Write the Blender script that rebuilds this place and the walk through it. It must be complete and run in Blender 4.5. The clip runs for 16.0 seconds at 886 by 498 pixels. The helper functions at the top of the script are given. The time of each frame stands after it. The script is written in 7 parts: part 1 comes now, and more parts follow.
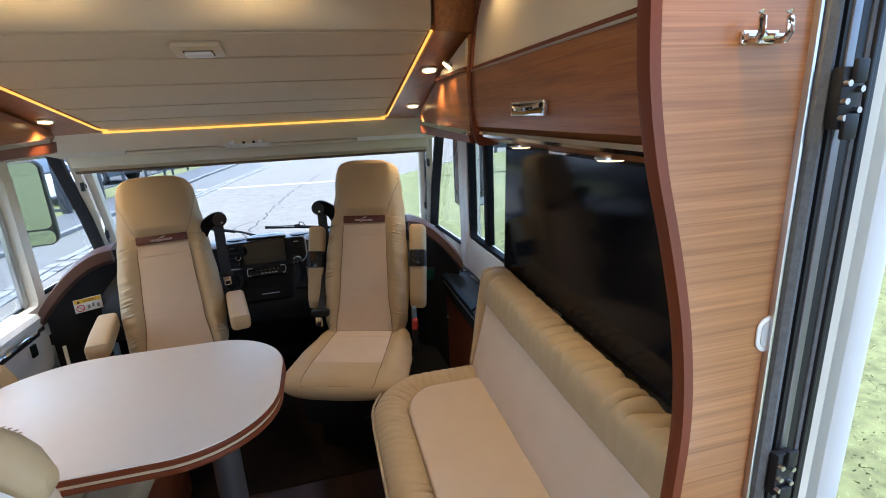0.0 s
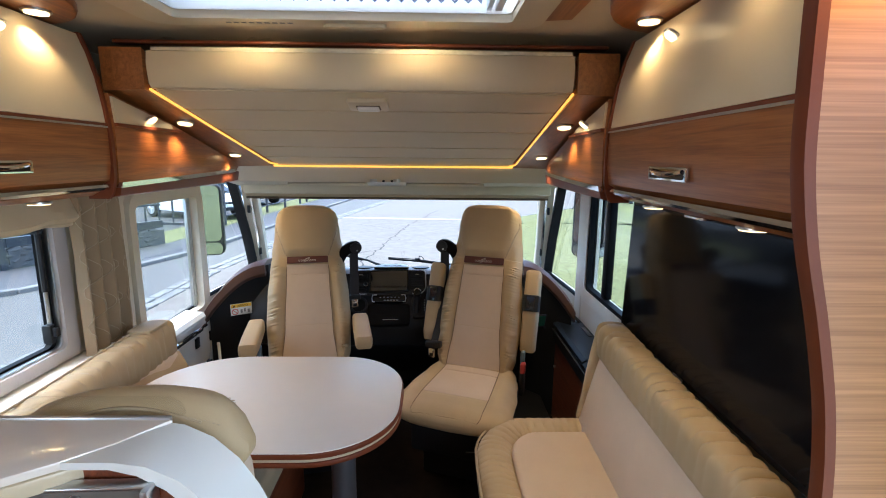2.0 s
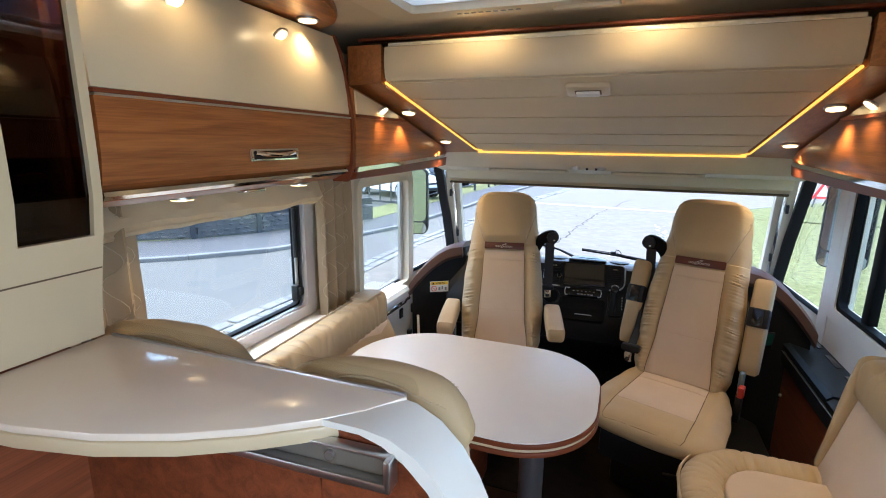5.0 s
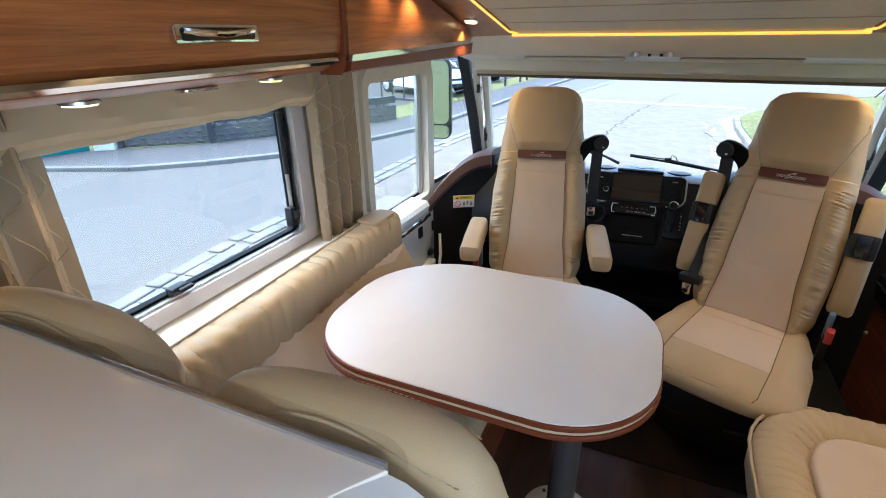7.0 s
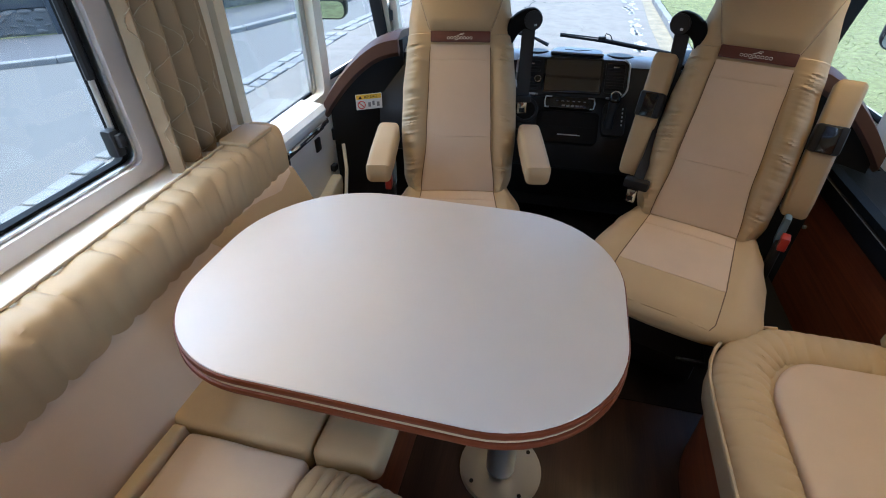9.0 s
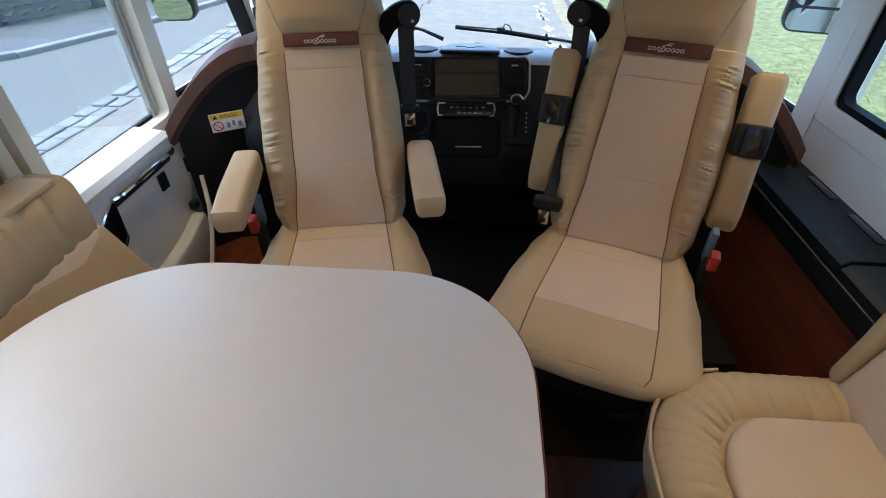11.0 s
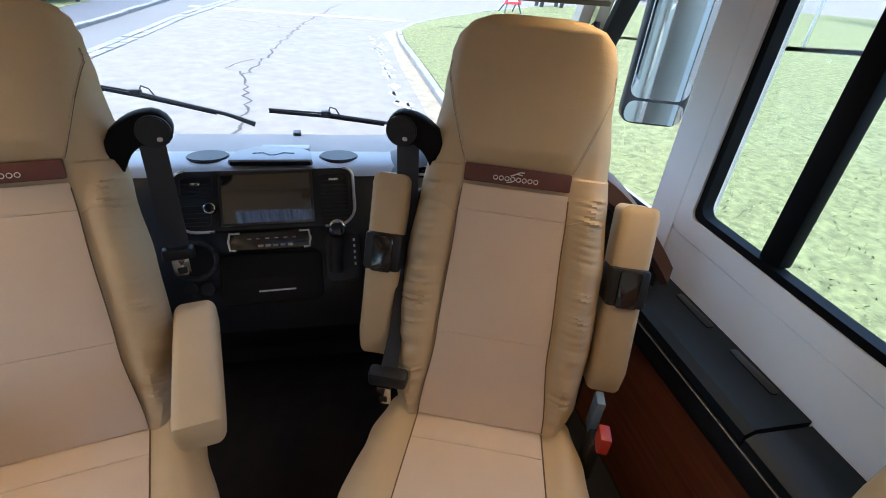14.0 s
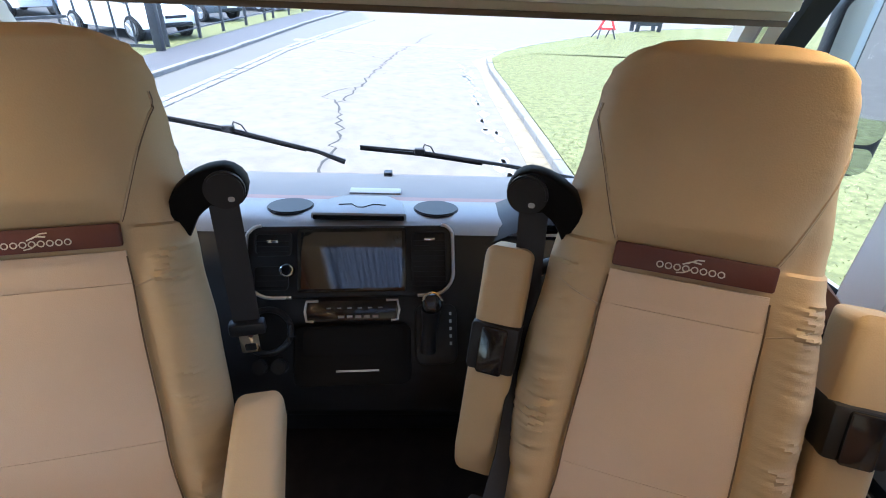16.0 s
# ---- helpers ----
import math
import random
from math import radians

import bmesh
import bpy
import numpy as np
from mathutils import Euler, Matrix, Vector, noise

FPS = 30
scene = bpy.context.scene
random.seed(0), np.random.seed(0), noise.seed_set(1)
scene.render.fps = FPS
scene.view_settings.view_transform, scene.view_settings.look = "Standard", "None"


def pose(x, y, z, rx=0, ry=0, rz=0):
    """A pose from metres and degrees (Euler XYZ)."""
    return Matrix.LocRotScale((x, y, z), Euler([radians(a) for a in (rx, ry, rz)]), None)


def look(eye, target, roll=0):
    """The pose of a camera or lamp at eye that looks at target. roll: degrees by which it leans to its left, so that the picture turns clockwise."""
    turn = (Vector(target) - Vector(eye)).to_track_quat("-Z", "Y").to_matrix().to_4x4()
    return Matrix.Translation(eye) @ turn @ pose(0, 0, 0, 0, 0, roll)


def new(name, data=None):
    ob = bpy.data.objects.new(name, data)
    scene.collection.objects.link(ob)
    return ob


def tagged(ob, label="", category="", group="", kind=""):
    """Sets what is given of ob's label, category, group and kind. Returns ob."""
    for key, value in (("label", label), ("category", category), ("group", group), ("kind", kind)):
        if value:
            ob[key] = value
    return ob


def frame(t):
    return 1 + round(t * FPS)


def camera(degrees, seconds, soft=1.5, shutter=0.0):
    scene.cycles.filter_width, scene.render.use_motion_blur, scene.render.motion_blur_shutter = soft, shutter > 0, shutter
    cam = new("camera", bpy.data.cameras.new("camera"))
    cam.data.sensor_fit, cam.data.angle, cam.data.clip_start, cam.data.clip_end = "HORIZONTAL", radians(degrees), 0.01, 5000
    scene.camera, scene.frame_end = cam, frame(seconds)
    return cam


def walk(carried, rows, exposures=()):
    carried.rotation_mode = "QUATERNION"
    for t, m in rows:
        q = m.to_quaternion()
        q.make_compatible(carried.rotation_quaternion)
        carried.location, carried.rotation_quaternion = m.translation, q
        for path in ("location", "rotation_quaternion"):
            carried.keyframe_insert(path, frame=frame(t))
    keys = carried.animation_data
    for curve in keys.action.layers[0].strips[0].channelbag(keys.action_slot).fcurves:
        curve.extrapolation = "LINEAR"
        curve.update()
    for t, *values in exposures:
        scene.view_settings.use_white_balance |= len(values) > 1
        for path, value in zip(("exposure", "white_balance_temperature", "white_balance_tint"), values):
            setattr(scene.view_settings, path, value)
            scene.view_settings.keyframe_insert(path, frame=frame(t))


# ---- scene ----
cam = camera(85.1, 16.0, soft=1.0)
LEVEL = pose(0, 0, 0.06, -7.5)
PATH = [
    (0, (0.311, 0.238, 1.48), (0.768, 2.163, 1.186), -4.5),
    (0.5, (0.286, 0.19, 1.488), (0.66, 2.145, 1.288), -3.0),
    (1, (0.269, 0.17, 1.493), (0.543, 2.146, 1.356), -1.7),
    (1.5, (0.247, 0.157, 1.499), (0.416, 2.147, 1.394), -0.3),
    (2, (0.23, 0.146, 1.498), (0.271, 2.143, 1.391), 0.4),
    (2.5, (0.213, 0.136, 1.497), (0.146, 2.132, 1.388), 1.1),
    (3, (0.198, 0.129, 1.499), (0.017, 2.117, 1.388), 1.6),
    (3.5, (0.179, 0.132, 1.502), (-0.131, 2.105, 1.378), 2.1),
    (4, (0.163, 0.139, 1.506), (-0.301, 2.079, 1.366), 2.4),
    (4.5, (0.151, 0.144, 1.511), (-0.463, 2.041, 1.36), 2.4),
    (7, (0.021, 0.541, 1.52), (-0.719, 2.301, 0.924), 2.6),
    (7.5, (-0.039, 0.656, 1.516), (-0.721, 2.384, 0.776), 3.1),
    (8, (-0.068, 0.751, 1.511), (-0.633, 2.465, 0.65), 3.8),
    (8.5, (-0.076, 0.838, 1.496), (-0.529, 2.534, 0.539), 3.2),
    (11, (0.011, 1.29, 1.481), (-0.106, 3.012, 0.47), 0.7),
    (11.5, (0.036, 1.399, 1.493), (0.029, 3.139, 0.506), 2.7),
    (12, (0.076, 1.497, 1.504), (0.079, 3.231, 0.506), 3.2),
    (12.5, (0.099, 1.589, 1.519), (0.189, 3.322, 0.524), 3.2),
    (13, (0.101, 1.684, 1.536), (0.377, 3.412, 0.569), 2.6),
    (13.5, (0.109, 1.744, 1.547), (0.512, 3.469, 0.618), 3.1),
    (14, (0.148, 1.799, 1.573), (0.558, 3.566, 0.732), 3.2),
    (14.5, (0.186, 1.863, 1.576), (0.596, 3.632, 0.739), 3.8),
    (15, (0.187, 1.954, 1.583), (0.604, 3.728, 0.759), 3.7),
    (15.5, (0.147, 2.033, 1.6), (0.449, 3.846, 0.811), 2.8),
    (16, (0.112, 2.078, 1.576), (0.208, 3.923, 0.81), 2.0),
]
EXPOSURES = [(0, 2.84, 5350, 4), (4.5, 3.0, 5450, 4), (7, 3.05, 5250, 2), (8.5, 2.80, 5150, 2), (11, 2.75, 5100, 0), (12.5, 2.78, 5100, 2), (13.5, 2.92, 5250, 4), (14.5, 3.08, 5420, 6), (16, 3.15, 5420, 6)]
walk(cam, [(t, LEVEL @ look(eye, at, roll)) for t, eye, at, roll in PATH], EXPOSURES)

# ---- world and light ----
world = bpy.data.worlds.new("sky")
scene.world = world
world.use_nodes = True
wn = world.node_tree.nodes
sky = wn.new("ShaderNodeTexSky")
sky.sky_type = "NISHITA"
sky.sun_disc = False
sky.sun_elevation, sky.sun_rotation = radians(73), radians(254)
sky.air_density, sky.dust_density, sky.ozone_density = 1.0, 4.0, 1.0
world.node_tree.links.new(sky.outputs[0], wn["Background"].inputs[0])
wn["Background"].inputs[1].default_value = 0.15
sun = new("sun", bpy.data.lights.new("sun", "SUN"))
sun.data.energy, sun.data.angle, sun.data.color = 0.4, radians(100), (1.0, 0.96, 0.9)
sun.matrix_world = look((-3.5, -1.0, 12), (0, 0, 0))


def spot(x, y, z, watts=2.2, aim=(0, 0, -1), size=2.0, blend=0.8):
    """A warm LED spot, for downlights and for added washes."""
    ob = new("warm_spot_lamp", bpy.data.lights.new("warm_spot_lamp", "SPOT"))
    ob.data.energy, ob.data.color = 0.62 * watts, (1.0, 0.66, 0.31)
    ob.data.spot_size, ob.data.spot_blend, ob.data.shadow_soft_size = size, blend, 0.02
    ob.matrix_world = look((x, y, z), (x + aim[0], y + aim[1], z + aim[2]))
    return ob


def daylight_fill(x, y0, y1, z0, z1, turn, watts):
    """Area lamp added in a side opening to brighten the room like sky light."""
    ob = new("daylight_fill_lamp", bpy.data.lights.new("daylight_fill_lamp", "AREA"))
    ob.data.shape, ob.data.size, ob.data.size_y = "RECTANGLE", y1 - y0, z1 - z0
    ob.data.energy, ob.data.color = watts, (0.92, 0.96, 1.0)
    ob.matrix_world = look((x, (y0 + y1) / 2, (z0 + z1) / 2), (x + turn, (y0 + y1) / 2, (z0 + z1) / 2 - 0.25))


# fill lamps at the two added rear windows and the open entrance
daylight_fill(-1.12, -1.15, -0.05, 1.18, 1.60, 1, 2.8)
daylight_fill(1.12, -1.35, -0.15, 1.05, 1.60, -1, 2.8)
daylight_fill(1.12, 0.33, 0.62, 0.45, 1.75, -1, 0.8)

# ---- materials ----
def mat(name, color, rough=0.5, metal=0.0, vary=0.08, scale=(8, 8, 8), fine=120, bump=0.05, coat=0.0, trans=0.0, emit=None, spec=0.5, rvary=0.1, island=0.0):
    m = bpy.data.materials.new(name)
    m.use_nodes = True
    nt, b = m.node_tree, m.node_tree.nodes["Principled BSDF"]
    L = nt.links.new
    b.inputs["Roughness"].default_value, b.inputs["Metallic"].default_value = rough, metal
    b.inputs["Coat Weight"].default_value, b.inputs["Coat Roughness"].default_value = coat, 0.06
    b.inputs["Transmission Weight"].default_value = trans
    b.inputs["Specular IOR Level"].default_value = spec
    if emit:
        b.inputs["Emission Color"].default_value, b.inputs["Emission Strength"].default_value = (*emit[:3], 1), emit[3]
    geo = nt.nodes.new("ShaderNodeNewGeometry")
    mp = nt.nodes.new("ShaderNodeMapping")
    mp.inputs["Scale"].default_value = scale
    L(geo.outputs["Position"], mp.inputs["Vector"])
    n1 = nt.nodes.new("ShaderNodeTexNoise")
    n1.inputs["Scale"].default_value, n1.inputs["Detail"].default_value = 1.0, 5.0
    L(mp.outputs[0], n1.inputs["Vector"])
    n2 = nt.nodes.new("ShaderNodeTexNoise")
    n2.inputs["Scale"].default_value, n2.inputs["Detail"].default_value = fine, 3.0
    L(geo.outputs["Position"], n2.inputs["Vector"])
    ramp = nt.nodes.new("ShaderNodeMix")
    ramp.data_type = "RGBA"
    lo = [max(0, c * (1 - vary)) for c in color]
    hi = [min(1, c * (1 + vary)) for c in color]
    ramp.inputs[6].default_value, ramp.inputs[7].default_value = (*lo, 1), (*hi, 1)
    add = nt.nodes.new("ShaderNodeMath")
    add.operation = "MULTIPLY_ADD"
    L(n2.outputs[0], add.inputs[0])
    add.inputs[1].default_value = 0.35
    mul = nt.nodes.new("ShaderNodeMath")
    mul.operation = "MULTIPLY_ADD"
    L(n1.outputs[0], mul.inputs[0])
    mul.inputs[1].default_value, mul.inputs[2].default_value = 1.3, -0.33
    L(mul.outputs[0], add.inputs[2])
    last = add.outputs[0]
    if island:
        oi = nt.nodes.new("ShaderNodeObjectInfo")
        ad = nt.nodes.new("ShaderNodeMath")
        ad.operation = "MULTIPLY_ADD"
        L(oi.outputs["Random"], ad.inputs[0])
        ad.inputs[1].default_value = island
        L(last, ad.inputs[2])
        last = ad.outputs[0]
    L(last, ramp.inputs[0])
    L(ramp.outputs[2], b.inputs["Base Color"])
    rr = nt.nodes.new("ShaderNodeMath")
    rr.operation = "MULTIPLY_ADD"
    L(n1.outputs[0], rr.inputs[0])
    rr.inputs[1].default_value, rr.inputs[2].default_value = rvary, rough - rvary * 0.5
    L(rr.outputs[0], b.inputs["Roughness"])
    if bump:
        bp = nt.nodes.new("ShaderNodeBump")
        bp.inputs["Strength"].default_value, bp.inputs["Distance"].default_value = bump, 0.004
        L(last, bp.inputs["Height"])
        L(bp.outputs[0], b.inputs["Normal"])
    return m


def wood(name, dark, light, along, rough=0.36, coat=0.12, stretch=26.0):
    """Veneer with grain along one axis."""
    m = mat(name, light, rough, 0, 0.0, bump=0, coat=coat)
    nt = m.node_tree
    L = nt.links.new
    b = nt.nodes["Principled BSDF"]
    geo = nt.nodes.new("ShaderNodeNewGeometry")
    mp = nt.nodes.new("ShaderNodeMapping")
    mp.inputs["Scale"].default_value = [1.1 if a == along else stretch for a in "xyz"]
    L(geo.outputs["Position"], mp.inputs["Vector"])
    n = nt.nodes.new("ShaderNodeTexNoise")
    n.inputs["Scale"].default_value, n.inputs["Detail"].default_value, n.inputs["Distortion"].default_value = 1.4, 7.0, 0.9
    L(mp.outputs[0], n.inputs["Vector"])
    mp2 = nt.nodes.new("ShaderNodeMapping")
    mp2.inputs["Scale"].default_value = [5 if a == along else 330 for a in "xyz"]
    L(geo.outputs["Position"], mp2.inputs["Vector"])
    n2 = nt.nodes.new("ShaderNodeTexNoise")
    n2.inputs["Scale"].default_value, n2.inputs["Detail"].default_value = 1.0, 2.0
    L(mp2.outputs[0], n2.inputs["Vector"])
    mx = nt.nodes.new("ShaderNodeMath")
    mx.operation = "MULTIPLY_ADD"
    L(n2.outputs[0], mx.inputs[0])
    mx.inputs[1].default_value = 0.5
    L(n.outputs[0], mx.inputs[2])
    cr = nt.nodes.new("ShaderNodeValToRGB")
    cr.color_ramp.elements[0].position, cr.color_ramp.elements[0].color = 0.5, (*dark, 1)
    cr.color_ramp.elements[1].position, cr.color_ramp.elements[1].color = 0.98, (*light, 1)
    L(mx.outputs[0], cr.inputs[0])
    L(cr.outputs[0], b.inputs["Base Color"])
    bp = nt.nodes.new("ShaderNodeBump")
    bp.inputs["Strength"].default_value, bp.inputs["Distance"].default_value = 0.12, 0.001
    L(mx.outputs[0], bp.inputs["Height"])
    L(bp.outputs[0], b.inputs["Normal"])
    return m


LEATHER = mat("cream leather", (0.445, 0.332, 0.192), 0.56, vary=0.10, scale=(5, 5, 5), fine=420, bump=0.25, spec=0.35)
FABRIC = mat("beige alcantara", (0.56, 0.44, 0.33), 0.85, vary=0.06, scale=(9, 9, 9), fine=600, bump=0.3, spec=0.2)
PIPING = mat("piping", (0.42, 0.32, 0.2), 0.5, fine=300)
SEAM = mat("dark seam", (0.12, 0.075, 0.04), 0.7)
STRIPM = mat("burgundy leather", (0.085, 0.018, 0.010), 0.45, vary=0.2, fine=400, bump=0.2)
LOGO = mat("silver embroidery", (0.6, 0.56, 0.5), 0.5, fine=500)
WOODY = wood("locker veneer lengthwise", (0.175, 0.052, 0.012), (0.36, 0.125, 0.032), "y", stretch=45.0)
WOODX = wood("pear veneer crosswise", (0.225, 0.088, 0.027), (0.42, 0.186, 0.064), "x", 0.38, 0.1, 75.0)
WOODD = wood("red wood", (0.11, 0.027, 0.010), (0.25, 0.068, 0.024), "y", 0.4, 0.1)
EDGE = mat("brown edge trim", (0.15, 0.036, 0.012), 0.45, vary=0.15, spec=0.3)
CREAM = mat("cream gloss lacquer", (0.57, 0.47, 0.315), 0.30, vary=0.03, bump=0.01, coat=0.12, rvary=0.04)
BEDP = mat("cream soft panel", (0.55, 0.455, 0.30), 0.6, vary=0.04, fine=350, bump=0.06)
CEIL = mat("ceiling fabric", (0.58, 0.48, 0.33), 0.75, vary=0.05, fine=500, bump=0.08)
WALLM = mat("cream wall lining", (0.66, 0.60, 0.48), 0.6, vary=0.04, fine=300, bump=0.04)
WHITEP = mat("white plastic", (0.74, 0.73, 0.70), 0.42, vary=0.03, fine=200, bump=0.03)
TABLEM = mat("table laminate", (0.70, 0.645, 0.60), 0.42, vary=0.025, scale=(14, 14, 14), fine=300, bump=0.02)
WORKT = mat("worktop gloss", (0.78, 0.685, 0.595), 0.14, vary=0.03, scale=(5, 5, 5), bump=0.0, coat=0.3, rvary=0.03)
GLOSSW = mat("white gloss", (0.80, 0.80, 0.78), 0.22, vary=0.02, bump=0.0, coat=0.5, rvary=0.03)
BLACK = mat("black plastic", (0.013, 0.0135, 0.016), 0.5, vary=0.15, fine=500, bump=0.12, spec=0.3)
BLACKG = mat("piano black", (0.010, 0.010, 0.012), 0.10, vary=0.05, bump=0)
RUBBER = mat("black rubber", (0.004, 0.004, 0.0045), 0.6, vary=0.1, bump=0.03, spec=0.08)
SCREENM = mat("screen glass", (0.006, 0.006, 0.008), 0.10, vary=0.05, bump=0, rvary=0.02, spec=0.16)
DISPM = mat("display glass", (0.006, 0.006, 0.008), 0.05, vary=0.05, bump=0, rvary=0.02, spec=1.0, coat=1.0)
PADM = mat("dark blue-black pad", (0.007, 0.011, 0.015), 0.45, vary=0.15, fine=500, bump=0.2, spec=0.22)
BROWNL = mat("brown leatherette", (0.11, 0.055, 0.038), 0.5, vary=0.12, fine=450, bump=0.25)
SATIN = mat("satin silver", (0.60, 0.61, 0.63), 0.28, 0.6, vary=0.03, bump=0)
# base colour raised to hold the sky's reflection on the dash top
DASHT = mat("dash top lightened for sky sheen", (0.15, 0.148, 0.146), 0.75, vary=0.12, fine=700, bump=0.2)
BANDM = mat("red-brown leatherette", (0.22, 0.115, 0.095), 0.5, vary=0.1, fine=400, bump=0.2)
# sky sheen on the dash front put into a paler base colour
DASHM = mat("dash front lightened for sky sheen", (0.24, 0.25, 0.265), 0.38, vary=0.12, fine=700, bump=0.2)
CARPET = mat("dark carpet", (0.020, 0.014, 0.011), 0.95, vary=0.35, scale=(20, 20, 20), fine=900, bump=0.5, spec=0.1)
FLOORM = wood("dark vinyl floor", (0.022, 0.012, 0.008), (0.06, 0.03, 0.02), "y", 0.4, 0.0, 9.0)
CHROME = mat("chrome", (0.75, 0.75, 0.76), 0.08, 1.0, vary=0.03, bump=0, rvary=0.03)
ALU = mat("brushed aluminium", (0.55, 0.55, 0.56), 0.32, 1.0, vary=0.05, bump=0.02)
POLEM = mat("grey pole", (0.17, 0.17, 0.18), 0.35, 0.6, vary=0.06)
BELT = mat("seat belt webbing", (0.016, 0.018, 0.024), 0.7, vary=0.2, fine=900, bump=0.3)
REDP = mat("red plastic", (0.32, 0.022, 0.015), 0.4)
BLUEP = mat("blue-grey plastic", (0.10, 0.16, 0.22), 0.45)
CURTL = mat("curtain motif", (0.47, 0.38, 0.26), 0.75, vary=0.05, fine=350, bump=0.2)
LEDM = mat("led strip", (0.9, 0.6, 0.2), 0.5, bump=0, emit=(1.0, 0.42, 0.05, 0.20))
BULB = mat("downlight lens", (1, 0.9, 0.7), 0.3, bump=0, emit=(1.0, 0.62, 0.25, 0.55))
GREYS = mat("grey notice", (0.42, 0.42, 0.40), 0.7)
SURRM = mat("mauve-grey plastic", (0.50, 0.46, 0.455), 0.45, vary=0.04, fine=250, bump=0.03)
WRAP = mat("clear wrap", (0.75, 0.68, 0.52), 0.2, vary=0.2, scale=(40, 40, 40), bump=0.6, coat=0.4)
STICK = mat("white sticker", (0.75, 0.74, 0.72), 0.5)
YELLOW = mat("yellow label", (0.75, 0.48, 0.03), 0.5)
REDL = mat("red label", (0.6, 0.04, 0.04), 0.5)
GREYL = mat("grey print", (0.22, 0.22, 0.23), 0.6)
ASPH = mat("pale worn asphalt", (0.134, 0.119, 0.101), 0.9, vary=0.24, scale=(4.5, 4.5, 4.5), fine=42, bump=0.5, spec=0.2)
ASPHD = mat("dark asphalt patch", (0.055, 0.054, 0.053), 0.9, vary=0.25, scale=(1.5, 1.5, 1.5), fine=60, bump=0.5, spec=0.2)
CRACK = mat("road crack", (0.025, 0.023, 0.02), 0.95, vary=0.3, bump=0)
SIDEM = mat("smooth grey asphalt", (0.094, 0.089, 0.081), 0.85, vary=0.12, scale=(0.5, 0.5, 0.5), fine=40, bump=0.2, spec=0.25)
PAVE = mat("pavement asphalt", (0.052, 0.050, 0.052), 0.9, vary=0.2, scale=(1.2, 1.2, 1.2), fine=70, bump=0.4)
KERBM = mat("kerb stone", (0.125, 0.120, 0.112), 0.85, vary=0.35, scale=(4, 4, 4), fine=60, bump=0.4, island=0.3)
LINEM = mat("worn white paint", (0.25, 0.245, 0.235), 0.8, vary=0.3, scale=(6, 6, 6), fine=50, bump=0.2)
GRASS = mat("lawn", (0.118, 0.122, 0.052), 0.9, vary=0.75, scale=(9, 9, 9), fine=75, bump=0.8, spec=0.1)
STONE = mat("rubble wall stone", (0.062, 0.060, 0.058), 0.9, vary=0.35, scale=(6, 6, 6), fine=30, bump=0.7, island=0.5)
LEAF = mat("leaves", (0.06, 0.11, 0.03), 0.6, vary=0.4, scale=(2, 2, 2), fine=20, bump=0)
BARK = mat("bark", (0.12, 0.09, 0.065), 0.9, vary=0.3, bump=0.6)
FENCEM = mat("dark painted steel", (0.025, 0.028, 0.035), 0.45, vary=0.15)
CARW = mat("white car paint", (0.72, 0.73, 0.75), 0.2, vary=0.02, bump=0, coat=0.8)
CARB = mat("silver blue car paint", (0.16, 0.24, 0.36), 0.25, 0.3, vary=0.04, bump=0, coat=0.8)
CARD = mat("dark grey car paint", (0.07, 0.09, 0.11), 0.25, 0.3, vary=0.05, bump=0, coat=0.8)
TYRE = mat("tyre", (0.015, 0.015, 0.016), 0.8, bump=0.1)
CGLASS = mat("car glass", (0.03, 0.035, 0.04), 0.05, vary=0.05, bump=0)
TEAL = mat("teal sheet", (0.01, 0.16, 0.16), 0.4, vary=0.3)
MIRRORM = mat("mirror", (0.40, 0.44, 0.46), 0.02, 1.0, vary=0.01, bump=0, rvary=0.0)


def glassy(name, tint=(1, 1, 1), rough=0.0, gloss=0.5):
    """Thin clear pane: mostly clear, a Fresnel share of reflection."""
    m = bpy.data.materials.new(name)
    m.use_nodes = True
    nt = m.node_tree
    out = nt.nodes["Material Output"]
    tr, gl = nt.nodes.new("ShaderNodeBsdfTransparent"), nt.nodes.new("ShaderNodeBsdfGlossy")
    mix, fr, pw = nt.nodes.new("ShaderNodeMixShader"), nt.nodes.new("ShaderNodeLayerWeight"), nt.nodes.new("ShaderNodeMath")
    pw.operation = "POWER"
    pw.inputs[1].default_value = 4.0
    ad = nt.nodes.new("ShaderNodeMath")
    ad.operation = "MULTIPLY_ADD"
    ad.inputs[1].default_value, ad.inputs[2].default_value = gloss, 0.035 * gloss / 0.5
    tr.inputs[0].default_value = (*tint, 1)
    gl.inputs["Roughness"].default_value = rough
    fr.inputs[0].default_value = 0.5
    nt.links.new(fr.outputs["Facing"], pw.inputs[0])
    nt.links.new(pw.outputs[0], ad.inputs[0])
    nt.links.new(ad.outputs[0], mix.inputs[0])
    nt.links.new(tr.outputs[0], mix.inputs[1])
    nt.links.new(gl.outputs[0], mix.inputs[2])
    nt.links.new(mix.outputs[0], out.inputs[0])
    return m


GLASS = glassy("window glass", (0.93, 0.96, 0.96))
SMOKE = glassy("smoked glass", (0.16, 0.11, 0.09))
CLEAR = glassy("clear screen", (0.95, 0.95, 0.94), 0.0, 0.15)


